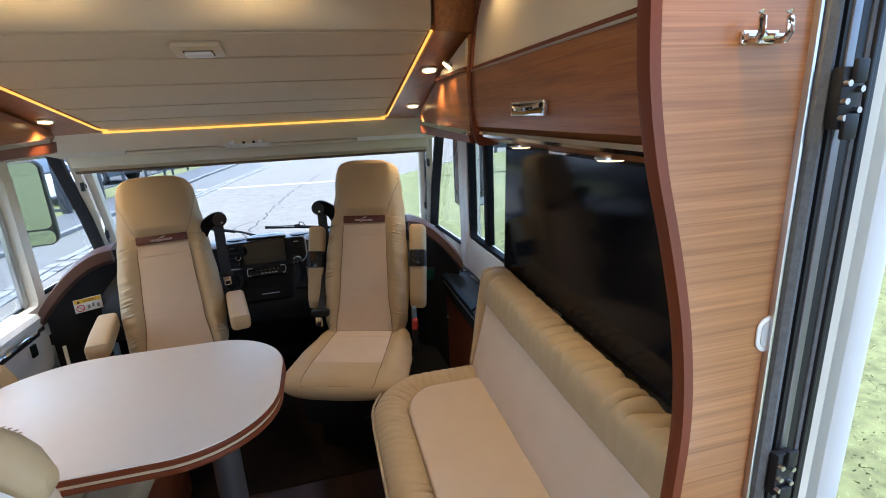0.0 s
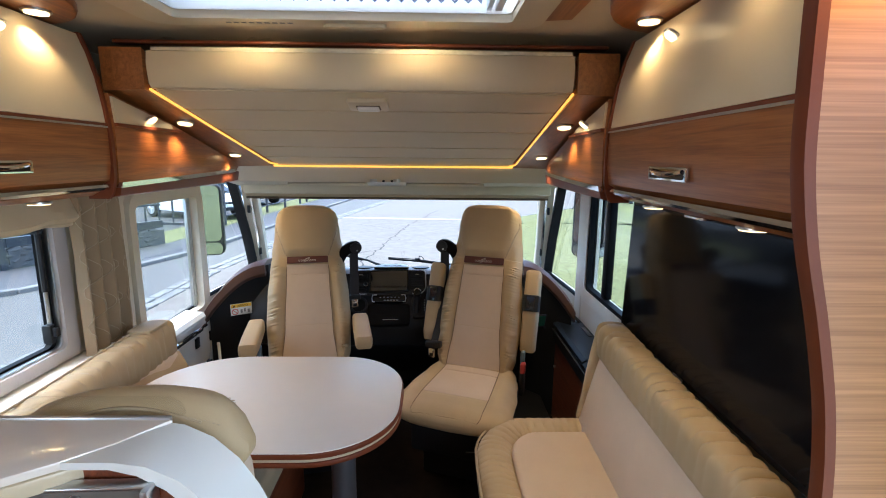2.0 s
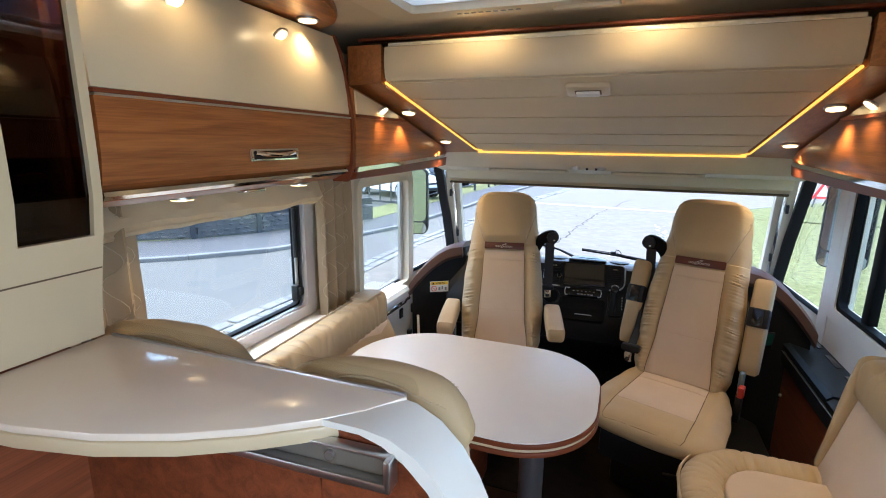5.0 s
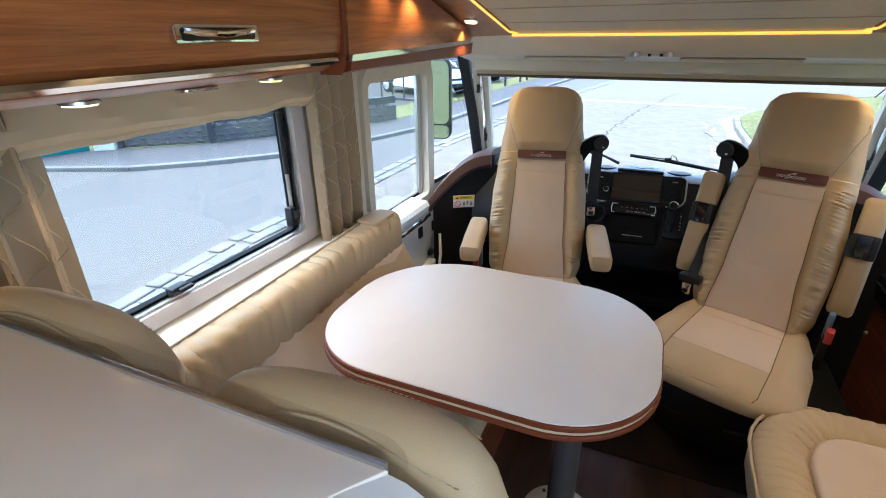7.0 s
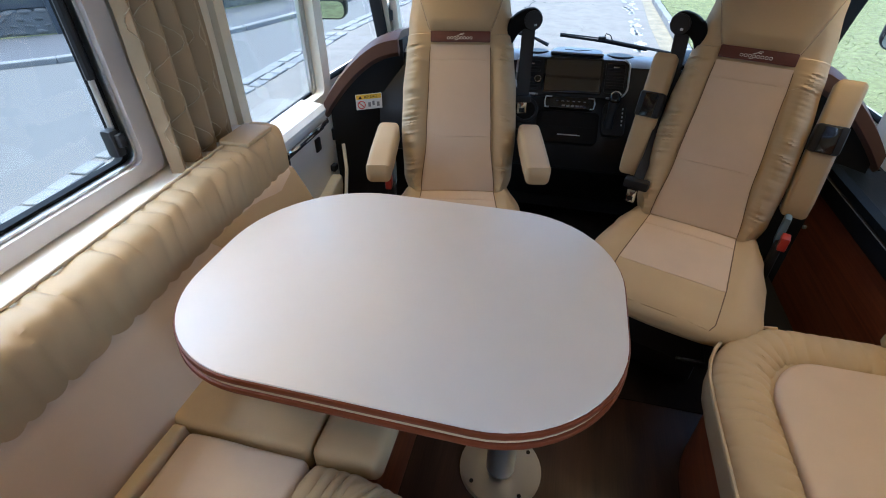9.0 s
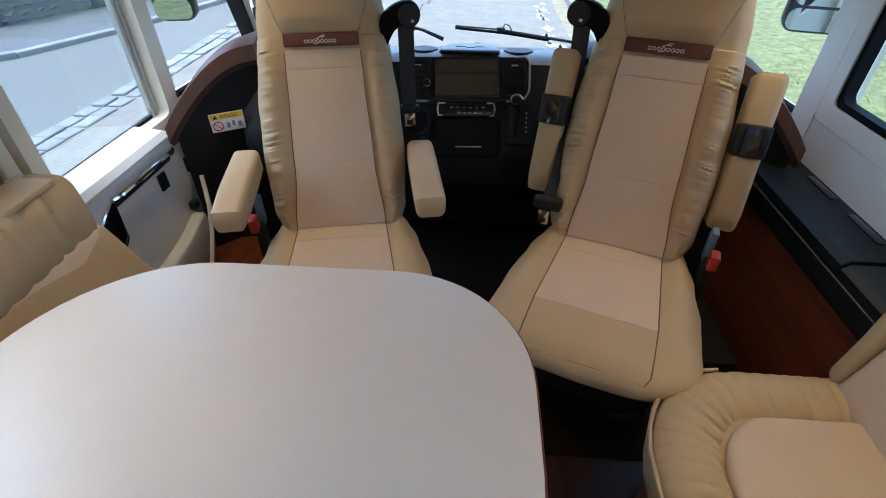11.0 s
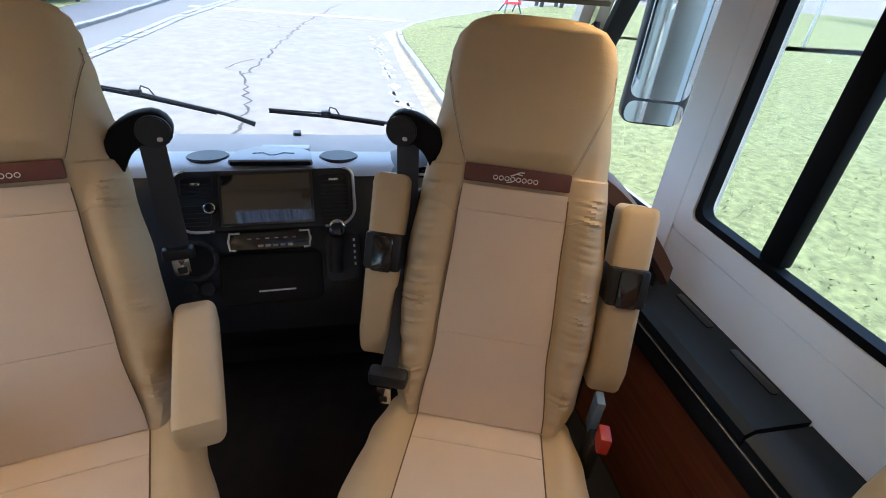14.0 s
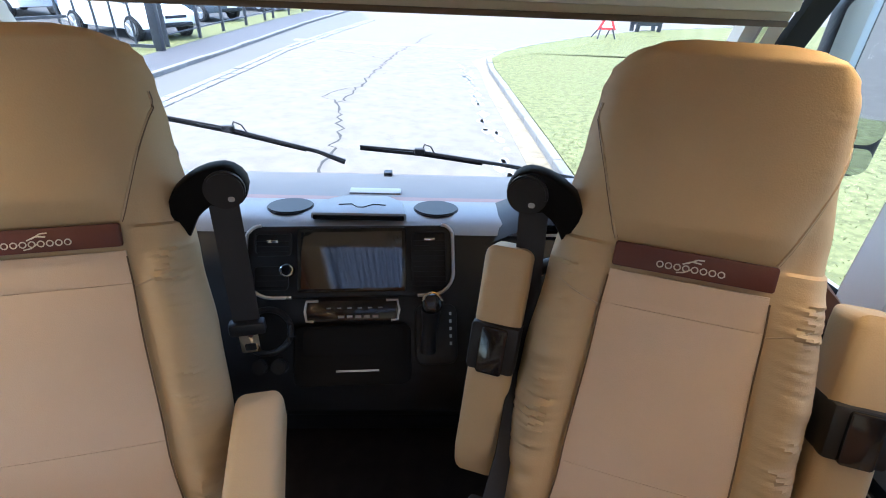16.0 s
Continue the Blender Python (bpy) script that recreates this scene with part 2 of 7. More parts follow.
def sheer(name, color, share=0.6):
    """Cloth that lets some light through."""
    m = bpy.data.materials.new(name)
    m.use_nodes = True
    nt = m.node_tree
    b, out = nt.nodes["Principled BSDF"], nt.nodes["Material Output"]
    b.inputs["Base Color"].default_value, b.inputs["Roughness"].default_value = (*color, 1), 0.8
    tl, mix = nt.nodes.new("ShaderNodeBsdfTranslucent"), nt.nodes.new("ShaderNodeMixShader")
    tl.inputs[0].default_value, mix.inputs[0].default_value = (*color, 1), share
    nt.links.new(b.outputs[0], mix.inputs[1])
    nt.links.new(tl.outputs[0], mix.inputs[2])
    nt.links.new(mix.outputs[0], out.inputs[0])
    return m


BLINDM = sheer("sheer grey blind", (0.13, 0.15, 0.20), 0.45)
BLADE = sheer("grass blades", (0.25, 0.255, 0.115), 0.5)
VALM = sheer("roman blind cloth", (0.66, 0.56, 0.40), 0.35)
CURT = sheer("curtain cloth", (0.37, 0.28, 0.175), 0.12)


# ---- mesh helpers ----
def part(name, bm, material, parent=None, label="", smooth=True, m=None):
    """Link a bmesh as one mesh object under a thing."""
    bmesh.ops.recalc_face_normals(bm, faces=bm.faces)
    me = bpy.data.meshes.new(name)
    bm.to_mesh(me)
    bm.free()
    me.materials.append(material)
    if smooth:
        me.polygons.foreach_set("use_smooth", [True] * len(me.polygons))
        me.set_sharp_from_angle(angle=radians(38))
    ob = new(name, me)
    if m is not None:
        ob.matrix_basis = m
    if parent is not None:
        ob.parent = parent
    if label:
        tagged(ob, label)
    return ob


def thing(name, label, category, m=None, group="", kind=""):
    ob = new(name)
    ob.empty_display_size = 0.1
    if m is not None:
        ob.matrix_basis = m
    return tagged(ob, label, category, group, kind)


def box(x0, x1, y0, y1, z0, z1, r=0.0, seg=2, bm=None):
    own = bmesh.new()
    bmesh.ops.create_cube(own, size=1)
    for v in own.verts:
        v.co = Vector(((x0 + x1) / 2 + v.co.x * (x1 - x0), (y0 + y1) / 2 + v.co.y * (y1 - y0), (z0 + z1) / 2 + v.co.z * (z1 - z0)))
    if r:
        bmesh.ops.bevel(own, geom=own.edges[:], offset=r, segments=seg, profile=0.5, affect="EDGES")
    return join(bm, own)


def join(bm, own):
    if bm is None:
        return own
    me = bpy.data.meshes.new("tmp")
    own.to_mesh(me)
    own.free()
    bm.from_mesh(me)
    bpy.data.meshes.remove(me)
    return bm


def tube(pts, r, seg=10, bm=None, closed=False, flat=1.0):
    """A round bar along points."""
    bm = bm or bmesh.new()
    pts = [Vector(p) for p in pts]
    rings = []
    n = len(pts)
    for i, p in enumerate(pts):
        a = pts[(i - 1) % n] if closed or i else pts[0]
        b = pts[(i + 1) % n] if closed or i < n - 1 else pts[-1]
        d = (b - a).normalized()
        up = Vector((0, 0, 1)) if abs(d.z) < 0.95 else Vector((0, 1, 0))
        s = d.cross(up).normalized()
        u = s.cross(d)
        rr = r[i] if isinstance(r, (list, tuple)) else r
        rings.append([bm.verts.new(p + s * math.cos(2 * math.pi * k / seg) * rr + u * math.sin(2 * math.pi * k / seg) * rr * flat) for k in range(seg)])
    for i in range(n if closed else n - 1):
        a, b = rings[i], rings[(i + 1) % n]
        for k in range(seg):
            bm.faces.new((a[k], a[(k + 1) % seg], b[(k + 1) % seg], b[k]))
    if not closed:
        bm.faces.new(rings[0][::-1])
        bm.faces.new(rings[-1])
    return bm


def loft(rings, caps=True, bm=None, closed=True):
    """Skin over rings of points of equal count."""
    bm = bm or bmesh.new()
    vs = [[bm.verts.new(p) for p in ring] for ring in rings]
    n = len(vs[0])
    for a, b in zip(vs, vs[1:]):
        for k in range(n if closed else n - 1):
            bm.faces.new((a[k], a[(k + 1) % n], b[(k + 1) % n], b[k]))
    if caps and closed:
        bm.faces.new(vs[0][::-1])
        bm.faces.new(vs[-1])
    return bm


def prism(outline, z0, z1, r=0.0, seg=2, axis="z", bm=None):
    """An outline (u, v) pushed from z0 to z1 along an axis, with rounded rims."""
    put = {"z": lambda u, v, w: (u, v, w), "x": lambda u, v, w: (w, u, v), "y": lambda u, v, w: (u, w, v)}[axis]
    own = loft([[put(u, v, z0) for u, v in outline], [put(u, v, z1) for u, v in outline]])
    if r:
        bmesh.ops.recalc_face_normals(own, faces=own.faces)
        rim = [e for e in own.edges if any(len(f.verts) > 4 or len(outline) <= 4 and f.index >= len(outline) for f in e.link_faces)] if len(outline) > 4 else own.edges[:]
        bmesh.ops.bevel(own, geom=rim, offset=r, segments=seg, profile=0.5, affect="EDGES")
    return join(bm, own)


def rounded(x0, x1, y0, y1, r, n=6):
    """Outline of a rectangle with rounded corners; r is one radius or four (from x1,y1 round against the clock)."""
    rs = r if isinstance(r, (list, tuple)) else (r,) * 4
    pts = []
    for k, (cx, cy, q) in enumerate(((x1, y1, rs[0]), (x0, y1, rs[1]), (x0, y0, rs[2]), (x1, y0, rs[3]))):
        sx, sy = (-1 if k in (0, 3) else 1), (-1 if k in (0, 1) else 1)
        for i in range(n + 1):
            a = math.pi / 2 * (k + i / n)
            pts.append((cx + sx * q + q * math.cos(a), cy + sy * q + q * math.sin(a)))
    return pts


def cyl(x, y, z, r, h, axis="z", seg=24, r2=None, bm=None, bevel=0.0):
    own = bmesh.new()
    bmesh.ops.create_cone(own, cap_ends=True, segments=seg, radius1=r, radius2=r if r2 is None else r2, depth=h)
    if bevel:
        bmesh.ops.bevel(own, geom=[e for e in own.edges if any(len(f.verts) > 4 for f in e.link_faces)], offset=bevel, segments=2, affect="EDGES")
    rot = {"z": pose(0, 0, 0), "x": pose(0, 0, 0, 0, 90, 0), "y": pose(0, 0, 0, 90, 0, 0)}[axis]
    own.transform(pose(x, y, z) @ rot)
    return join(bm, own)


def smooth_line(pts, n=5):
    """A flowing line through points."""
    out = []
    for i in range(len(pts) - 1):
        p0, p1, p2, p3 = (pts[max(0, min(len(pts) - 1, j))] for j in (i - 1, i, i + 1, i + 2))
        for k in range(n):
            t = k / n
            out.append(tuple(0.5 * (2 * b + (c - a) * t + (2 * a - 5 * b + 4 * c - d) * t * t + (3 * b - a - 3 * c + d) * t ** 3) for a, b, c, d in zip(p0, p1, p2, p3)))
    return out + [tuple(pts[-1])]


def cells(u0, u1, v0, v1, holes):
    """Rectangles that fill a wall round its openings."""
    us = sorted({u0, u1, *[h[0] for h in holes], *[h[1] for h in holes]})
    vs = sorted({v0, v1, *[h[2] for h in holes], *[h[3] for h in holes]})
    for a, b in zip(us, us[1:]):
        for c, d in zip(vs, vs[1:]):
            if not any(h[0] <= (a + b) / 2 <= h[1] and h[2] <= (c + d) / 2 <= h[3] for h in holes):
                yield a, b, c, d


def ring_frame(outline, inner, x0, x1, axis="x", bm=None):
    """A frame between two outlines of equal count, pushed from x0 to x1."""
    put = {"z": lambda u, v, w: (u, v, w), "x": lambda u, v, w: (w, u, v), "y": lambda u, v, w: (u, w, v)}[axis]
    rings = [[put(u, v, w) for u, v in o] for o, w in ((outline, x0), (outline, x1), (inner, x1), (inner, x0), (outline, x0))]
    own = loft(rings, caps=False)
    bmesh.ops.remove_doubles(own, verts=own.verts, dist=1e-6)
    return join(bm, own)


def wrinkle(bm, amount, freq, seed=0.0, stretch=(1, 1, 1)):
    """Uneven surface, for leather and cloth."""
    bm.normal_update()
    for v in bm.verts:
        p = Vector((v.co.x * stretch[0], v.co.y * stretch[1], v.co.z * stretch[2]))
        v.co += v.normal * amount * noise.noise(p * freq + Vector((seed, seed * 1.7, 0)))
    return bm


def cut(bm, n=1):
    bmesh.ops.subdivide_edges(bm, edges=bm.edges[:], cuts=n, use_grid_fill=True)
    return bm

# ---- the vehicle's shell ----
S = "structure"
WL, WR, Y0, Y1, ZC = -1.13, 1.13, -1.7, 3.2, 1.93


def setting(name, bm, material, label, category, smooth=False):
    return tagged(part(name, bm, material, smooth=smooth), label, category, kind=S)


setting("floor", box(WL, WR, Y0, 2.25, -0.06, 0.0), FLOORM, "dark brown vinyl floor in the living area", "floor")
setting("cab_floor", box(WL, WR, 2.25, 3.95, -0.06, 0.006), CARPET, "nearly black carpet on the cab floor", "floor")
# left wall with lounge window and door window
LWIN, LDOOR = (1.14, 2.05, 0.83, 1.40), (2.50, 3.10, 0.66, 1.32)
LREAR, RREAR = (-1.2, 0.0, 1.15, 1.62), (-1.4, -0.1, 1.0, 1.62)  # plain unseen windows behind the walk, added to let daylight in
bm = bmesh.new()
for a, b, c, d in cells(Y0, 3.2, 0.0, ZC + 0.1, [LWIN, LDOOR, LREAR]):
    box(WL - 0.04, WL, a, b, c, d, bm=bm)
setting("wall_left", bm, WALLM, "cream lined side wall with a large window", "wall")
# right wall with cab window and entrance
RWIN, RDOOR = (2.36, 3.0, 0.80, 1.40), (0.32, 1.02, 0.0, 1.86)
bm = bmesh.new()
for a, b, c, d in cells(Y0, 3.2, 0.0, ZC + 0.1, [RWIN, RDOOR, RREAR]):
    box(WR, WR + 0.04, a, b, c, d, bm=bm)
setting("wall_right", bm, WALLM, "cream lined side wall with cab window and entrance", "wall")
setting("wall_rear", box(WL, WR, Y0 - 0.04, Y0, 0, ZC + 0.1), WOODY, "wooden partition closing the rear of the living area", "wall")
# ceiling with roof light
SKY = (-0.50, 0.45, 1.12, 1.80)
bm = bmesh.new()
for a, b, c, d in cells(WL, WR, Y0, 3.9, [SKY]):
    box(a, b, c, d, ZC, ZC + 0.05, bm=bm)
setting("ceiling", bm, CEIL, "cream fabric ceiling of the living area", "ceiling")

# roof light: frame, pleated blind
roof_light = thing("roof_light", "white framed roof light with a grey pleated blind", "roof light", kind=S)
fr_o, fr_i = rounded(SKY[0] - 0.10, SKY[1] + 0.09, SKY[2] - 0.08, SKY[3] + 0.075, 0.07), rounded(SKY[0], SKY[1], SKY[2], SKY[3], 0.02)
part("frame", ring_frame(fr_o, fr_i, ZC - 0.022, ZC + 0.004, "z"), CREAM, roof_light)
rim_o = rounded(SKY[0] - 0.004, SKY[1] + 0.004, SKY[2] - 0.004, SKY[3] + 0.004, 0.02)
part("shaft", ring_frame(rim_o, rounded(SKY[0] + 0.004, SKY[1] - 0.004, SKY[2] + 0.004, SKY[3] - 0.004, 0.02), ZC, ZC + 0.12, "z"), WHITEP, roof_light)
bm = bmesh.new()
npl = 46
top = [[(SKY[0] + 0.01 + (SKY[1] - SKY[0] - 0.10) * i / npl, y, ZC + 0.02 + (0.016 if i % 2 else 0.0)) for i in range(npl + 1)] for y in (SKY[2] + 0.01, SKY[3] - 0.02)]
loft(top, caps=False, bm=bm, closed=False)
part("pleated_blind", bm, BLINDM, roof_light, "grey pleated blind", smooth=False)
part("blind_rail", box(SKY[1] - 0.075, SKY[1] - 0.06, SKY[2] + 0.01, SKY[3] - 0.01, ZC + 0.005, ZC + 0.04, 0.003), ALU, roof_light)
part("blind_rail", box(SKY[1] - 0.05, SKY[1] - 0.03, SKY[2] + 0.01, SKY[3] - 0.01, ZC + 0.005, ZC + 0.04, 0.003), WHITEP, roof_light)
dome = part("dome", box(SKY[0] - 0.03, SKY[1] + 0.03, SKY[2] - 0.03, SKY[3] + 0.03, ZC + 0.13, ZC + 0.14), GLASS, roof_light)
dome.visible_shadow = False
bm = bmesh.new()
for i in range(9):
    box(-0.37 + i * 0.022, -0.356 + i * 0.022, 1.835, 1.843, ZC - 0.0235, ZC - 0.0215, bm=bm)
part("label_print", bm, GREYL, roof_light, smooth=False)
part("catch", prism(rounded(-0.09, 0.09, 1.835, 1.86, 0.012), ZC - 0.032, ZC - 0.02, 0.003), CREAM, roof_light)

# wooden ceiling boards over the lockers, with a rounded front end
for sgn in (-1, 1):
    o = [(sgn * u, v) for u, v in ([(1.12, -1.6), (0.66, -1.6), (0.64, 1.45)] + [(0.64 + 0.26 * (1 - math.cos(a)), 1.45 + 0.40 * math.sin(a)) for a in [math.pi / 2 * i / 8 for i in range(1, 9)]] + [(1.12, 1.86)])]
    cb = thing("ceiling_board", "brown wooden ceiling board with rounded front end", "ceiling board", kind=S)
    part("board", prism(o, ZC - 0.035, ZC - 0.004, 0.008), WOODY, cb)
    # pairs at 0.20 and -0.60 are unseen, added to brighten the kitchen end
    for y in (1.70, 0.95, 0.20, -0.60):
        dl = part("downlight", cyl(sgn * 0.80, y, ZC - 0.037, 0.034, 0.008, bevel=0.002), ALU, cb, "lit round downlight")
        part("lens", cyl(sgn * 0.80, y, ZC - 0.042, 0.027, 0.005), BULB, dl)
        spot(sgn * 0.80, y, ZC - 0.05, 1.2 if y > 1.5 else 2.8)
# brown veneer spot on the ceiling
part_spot = prism([(0.52 + 0.02 * math.sin(i), 1.55 + i * 0.03) for i in range(10)] + [(0.62, 1.80), (0.62, 1.55)], ZC - 0.012, ZC - 0.003)
setting("ceiling_inlay", part_spot, WOODY, "brown veneer inlay on the ceiling beside the roof light", "inlay")

# ---- drop-down bed over the cab ----
BY0, BZ0, BY1, BZ1 = 1.985, 1.737, 3.2, 1.483


def bz(y):
    return BZ0 + (BZ1 - BZ0) * (y - BY0) / (BY1 - BY0)


bed = thing("drop_down_bed", "cream and wood drop-down bed with glowing LED border", "bed")
# underside planks
gy = [BY0 + 0.012, 2.20, 2.475, 2.77, 3.0, BY1 - 0.02]
for a, b in zip(gy, gy[1:]):
    a, b = a + 0.008, b - 0.008
    part("plank", loft([[(-0.68, a + 0.002, bz(a) + 0.005), (0.68, a + 0.002, bz(a) + 0.005), (0.68, a + 0.002, bz(a) + 0.03), (-0.68, a + 0.002, bz(a) + 0.03)],
                        [(-0.68, b - 0.002, bz(b) + 0.005), (0.68, b - 0.002, bz(b) + 0.005), (0.68, b - 0.002, bz(b) + 0.03), (-0.68, b - 0.002, bz(b) + 0.03)]]), BEDP, bed)
bm = loft([[(x, BY0 + 0.01, BZ0 + 0.02) for x in (-0.8, 0.8)] + [(x, BY0 + 0.01, BZ0 + 0.1) for x in (0.8, -0.8)], [(x, BY1, BZ1 + 0.02) for x in (-0.8, 0.8)] + [(x, BY1, BZ1 + 0.1) for x in (0.8, -0.8)]])
part("bed_base", bm, SEAM, bed)
# rounded rear face
prof = [(BY0 + 0.02, BZ0 + 0.005), (BY0 + 0.002, BZ0 + 0.008), (BY0 - 0.006, BZ0 + 0.02), (BY0 - 0.012, BZ0 + 0.05), (BY0 - 0.014, BZ0 + 0.08), (BY0 - 0.008, BZ0 + 0.118), (BY0 + 0.004, BZ0 + 0.122), (BY0 + 0.03, BZ0 + 0.122)]
part("rear_face", loft([[(x, y, z) for y, z in prof] for x in (-0.685, 0.685)]), BEDP, bed)
# mattress wrapped in crumpled plastic above the rear face
bm = cut(box(-0.68, 0.68, BY0 + 0.004, BY0 + 0.30, BZ0 + 0.118, BZ0 + 0.134, 0.005), 4)
part("wrapped_mattress_edge", wrinkle(wrinkle(bm, 0.006, 9, 3), 0.005, 40, 5), WRAP, bed, "crumpled clear plastic wrapping")
for x, w in ((-0.33, 0.07), (0.57, 0.06), (-0.63, 0.05), (0.05, 0.05)):
    bm = bmesh.new()
    bmesh.ops.create_icosphere(bm, subdivisions=4, radius=1)
    for v in bm.verts:
        v.co = Vector((x + v.co.x * w, BY0 + 0.03 + v.co.y * 0.03, BZ0 + 0.135 + v.co.z * 0.032))
    part("plastic_bulge", wrinkle(bm, 0.012, 30, x), CLEAR, bed, "crumpled clear plastic wrapping")
part("top_edge", box(-0.80, 0.80, BY0 + 0.012, BY0 + 0.05, BZ0 + 0.146, BZ0 + 0.156, 0.003), EDGE, bed, "thin brown edge")
# LED border
for sgn in (-1, 1):
    part("led_strip", tube([(sgn * 0.688, BY0 + 0.004, BZ0 + 0.002), (sgn * 0.700, BY1 - 0.05, bz(BY1 - 0.05) + 0.002), (sgn * 0.67, BY1 - 0.012, BZ1 + 0.004)], 0.005, 6), LEDM, bed, "glowing amber LED strip")
    # wooden side wing
    ring = lambda y, xo, t: [(sgn * 0.697, y, bz(y) - 0.002), (sgn * xo, y, bz(y) - 0.008), (sgn * xo, y, bz(y) + t), (sgn * 0.697, y, bz(y) + t)]
    part("side_wing", loft([ring(BY0 - 0.012, 0.83, 0.125), ring(2.3, 0.86, 0.05), ring(BY1 + 0.02, 0.93, 0.03)]), WOODY, bed)
    for x, y in ((0.755, 2.33), (0.795, 2.90)):
        dl = part("downlight", cyl(0, 0, 0, 0.033, 0.008, bevel=0.002), ALU, bed, "lit round downlight", m=pose(sgn * x, y, bz(y) - 0.007, -11.5))
        part("lens", cyl(0, 0, -0.006, 0.026, 0.004), BULB, dl)
        spot(sgn * x, y, bz(y) - 0.03, 2.6 if y > 2.5 else 1.7)
part("led_strip", tube([(-0.69, BY1 - 0.022, BZ1 - 0.004), (0.0, BY1 - 0.022, BZ1 - 0.004), (0.69, BY1 - 0.022, BZ1 - 0.002)], 0.006, 8), LEDM, bed, "glowing amber LED strip")
# handle recess
hnd = part("handle_plate", prism(rounded(-0.062, 0.078, -0.052, 0.052, 0.012), -0.016, 0.0, 0.005), CREAM, bed, "cream plastic pull handle", m=pose(-0.008, 2.105, bz(2.105) + 0.006, -11.8))
part("handle_bar", prism(rounded(-0.030, 0.046, -0.010, 0.026, 0.006), -0.026, -0.015, 0.004), WHITEP, hnd)
# thin dark plate paints the shade round the handle bar
part("handle_shadow_gap", prism(rounded(-0.034, 0.050, -0.016, 0.030, 0.004), -0.0170, -0.0155), SEAM, hnd)

# bare spots without fittings, added for the amber wash on the bed's rear face
for x in (-0.34, 0.18):
    spot(x, 1.865, ZC - 0.012, 2.2, (0, 0.11, -0.12), 2.5, 1.0)

# ---- overhead lockers ----
def fx(y):
    return 0.782 + 0.030 * (y - 1.0) / 0.92


def locker(sgn, y0, y1, handle_y, label):
    ob = thing("overhead_locker", label, "locker")
    P = lambda y, pts: [(sgn * (fx(y) + dx), y, z) for dx, z in pts]
    body = [(0.02, 1.415), (0.05, 1.40), (0.12, 1.395), (0.33, 1.40), (0.33, 1.89), (0.06, 1.89), (0.03, 1.76), (0.006, 1.62)]
    part("body", loft([P(y0, [(a if a < .3 else 1.128 - fx(y0), b) for a, b in body]), P(y1, [(a if a < .3 else 1.128 - fx(y1), b) for a, b in body])]), WOODY, ob)
    door = [(0.012, 1.436), (-0.012, 1.45), (-0.02, 1.50), (-0.022, 1.56), (-0.021, 1.612), (0.0, 1.612), (0.006, 1.56), (0.01, 1.5)]
    d = part("door", loft([P(y0 + 0.004, door), P(y1 - 0.004, door)]), WOODY, ob, "reddish brown veneer flap")
    up = [(-0.018, 1.627), (-0.012, 1.68), (0.0, 1.76), (0.018, 1.83), (0.04, 1.888), (0.07, 1.888), (0.05, 1.83), (0.03, 1.76), (0.02, 1.68), (0.012, 1.627)]
    part("upper_door", loft([P(y0 + 0.004, up), P(y1 - 0.004, up)]), CREAM, ob, "glossy cream upper flap")
    part("trim_line", loft([P(y, [(-0.021, 1.618), (-0.022, 1.6255), (0.0, 1.6255), (0.0, 1.618)]) for y in (y0 + 0.004, y1 - 0.004)]), EDGE, ob)
    part("chrome_line", loft([P(y, [(-0.025, 1.612), (-0.025, 1.617), (0.0, 1.617), (0.0, 1.612)]) for y in (y0 + 0.004, y1 - 0.004)]), ALU, ob)
    rail = [(-0.008, 1.420), (-0.014, 1.428), (-0.012, 1.437), (0.01, 1.437), (0.01, 1.420)]
    part("rail", loft([P(y0 + 0.004, rail), P(y1 - 0.006, rail)]), CHROME, ob, "polished chrome rail")
    # end cheek that follows the curve
    ch = [(-0.002, 1.39), (-0.016, 1.41), (-0.027, 1.46), (-0.030, 1.56), (-0.026, 1.63), (-0.018, 1.69), (-0.006, 1.76), (0.012, 1.83), (0.034, 1.892), (0.06, 1.892), (0.06, 1.39)]
    part("end_cheek", loft([P(y1 - 0.004, ch), P(y1 + 0.012, ch)]), EDGE, ob)
    h = part("handle_plate", prism(rounded(-0.085, 0.085, -0.016, 0.016, 0.004), -0.003, 0.003, 0.001, axis="x"), CHROME, ob, "chrome handle", m=pose(sgn * (fx(handle_y) - 0.024), handle_y, 1.497, 0, 0, -sgn * 3.7) @ Matrix.Diagonal((1, 1.25, 1, 1)))
    part("grip", tube([(-sgn * 0.004, -0.072, 0.006), (-sgn * 0.012, -0.045, 0.002), (-sgn * 0.014, 0, -0.001), (-sgn * 0.012, 0.045, 0.002), (-sgn * 0.004, 0.072, 0.006)], 0.006, 8), CHROME, h)
    part("recess", prism(rounded(-0.076, 0.076, -0.011, 0.011, 0.005), -sgn * 0.0036 - 0.0003, -sgn * 0.0036 + 0.0003, axis="x"), BLACKG, h)
    for y in (1.58, 1.22):
        if y0 < y < y1:
            dl = part("puck_light", cyl(0, 0, 0, 0.023, 0.008, "x", bevel=0.002), ALU, ob, "lit puck light", m=pose(sgn * (fx(y) + 0.008), y, 1.828, 0, -sgn * 52, 0))
            part("lens", cyl(-sgn * 0.005, 0, 0, 0.018, 0.003, "x"), BULB, dl)
    for y in (1.26, 1.72) if sgn < 0 else (1.3, 1.75):
        dl = part("under_light", cyl(sgn * 0.88, y, 1.394, 0.032, 0.006, bevel=0.002), ALU, ob, "lit round downlight")
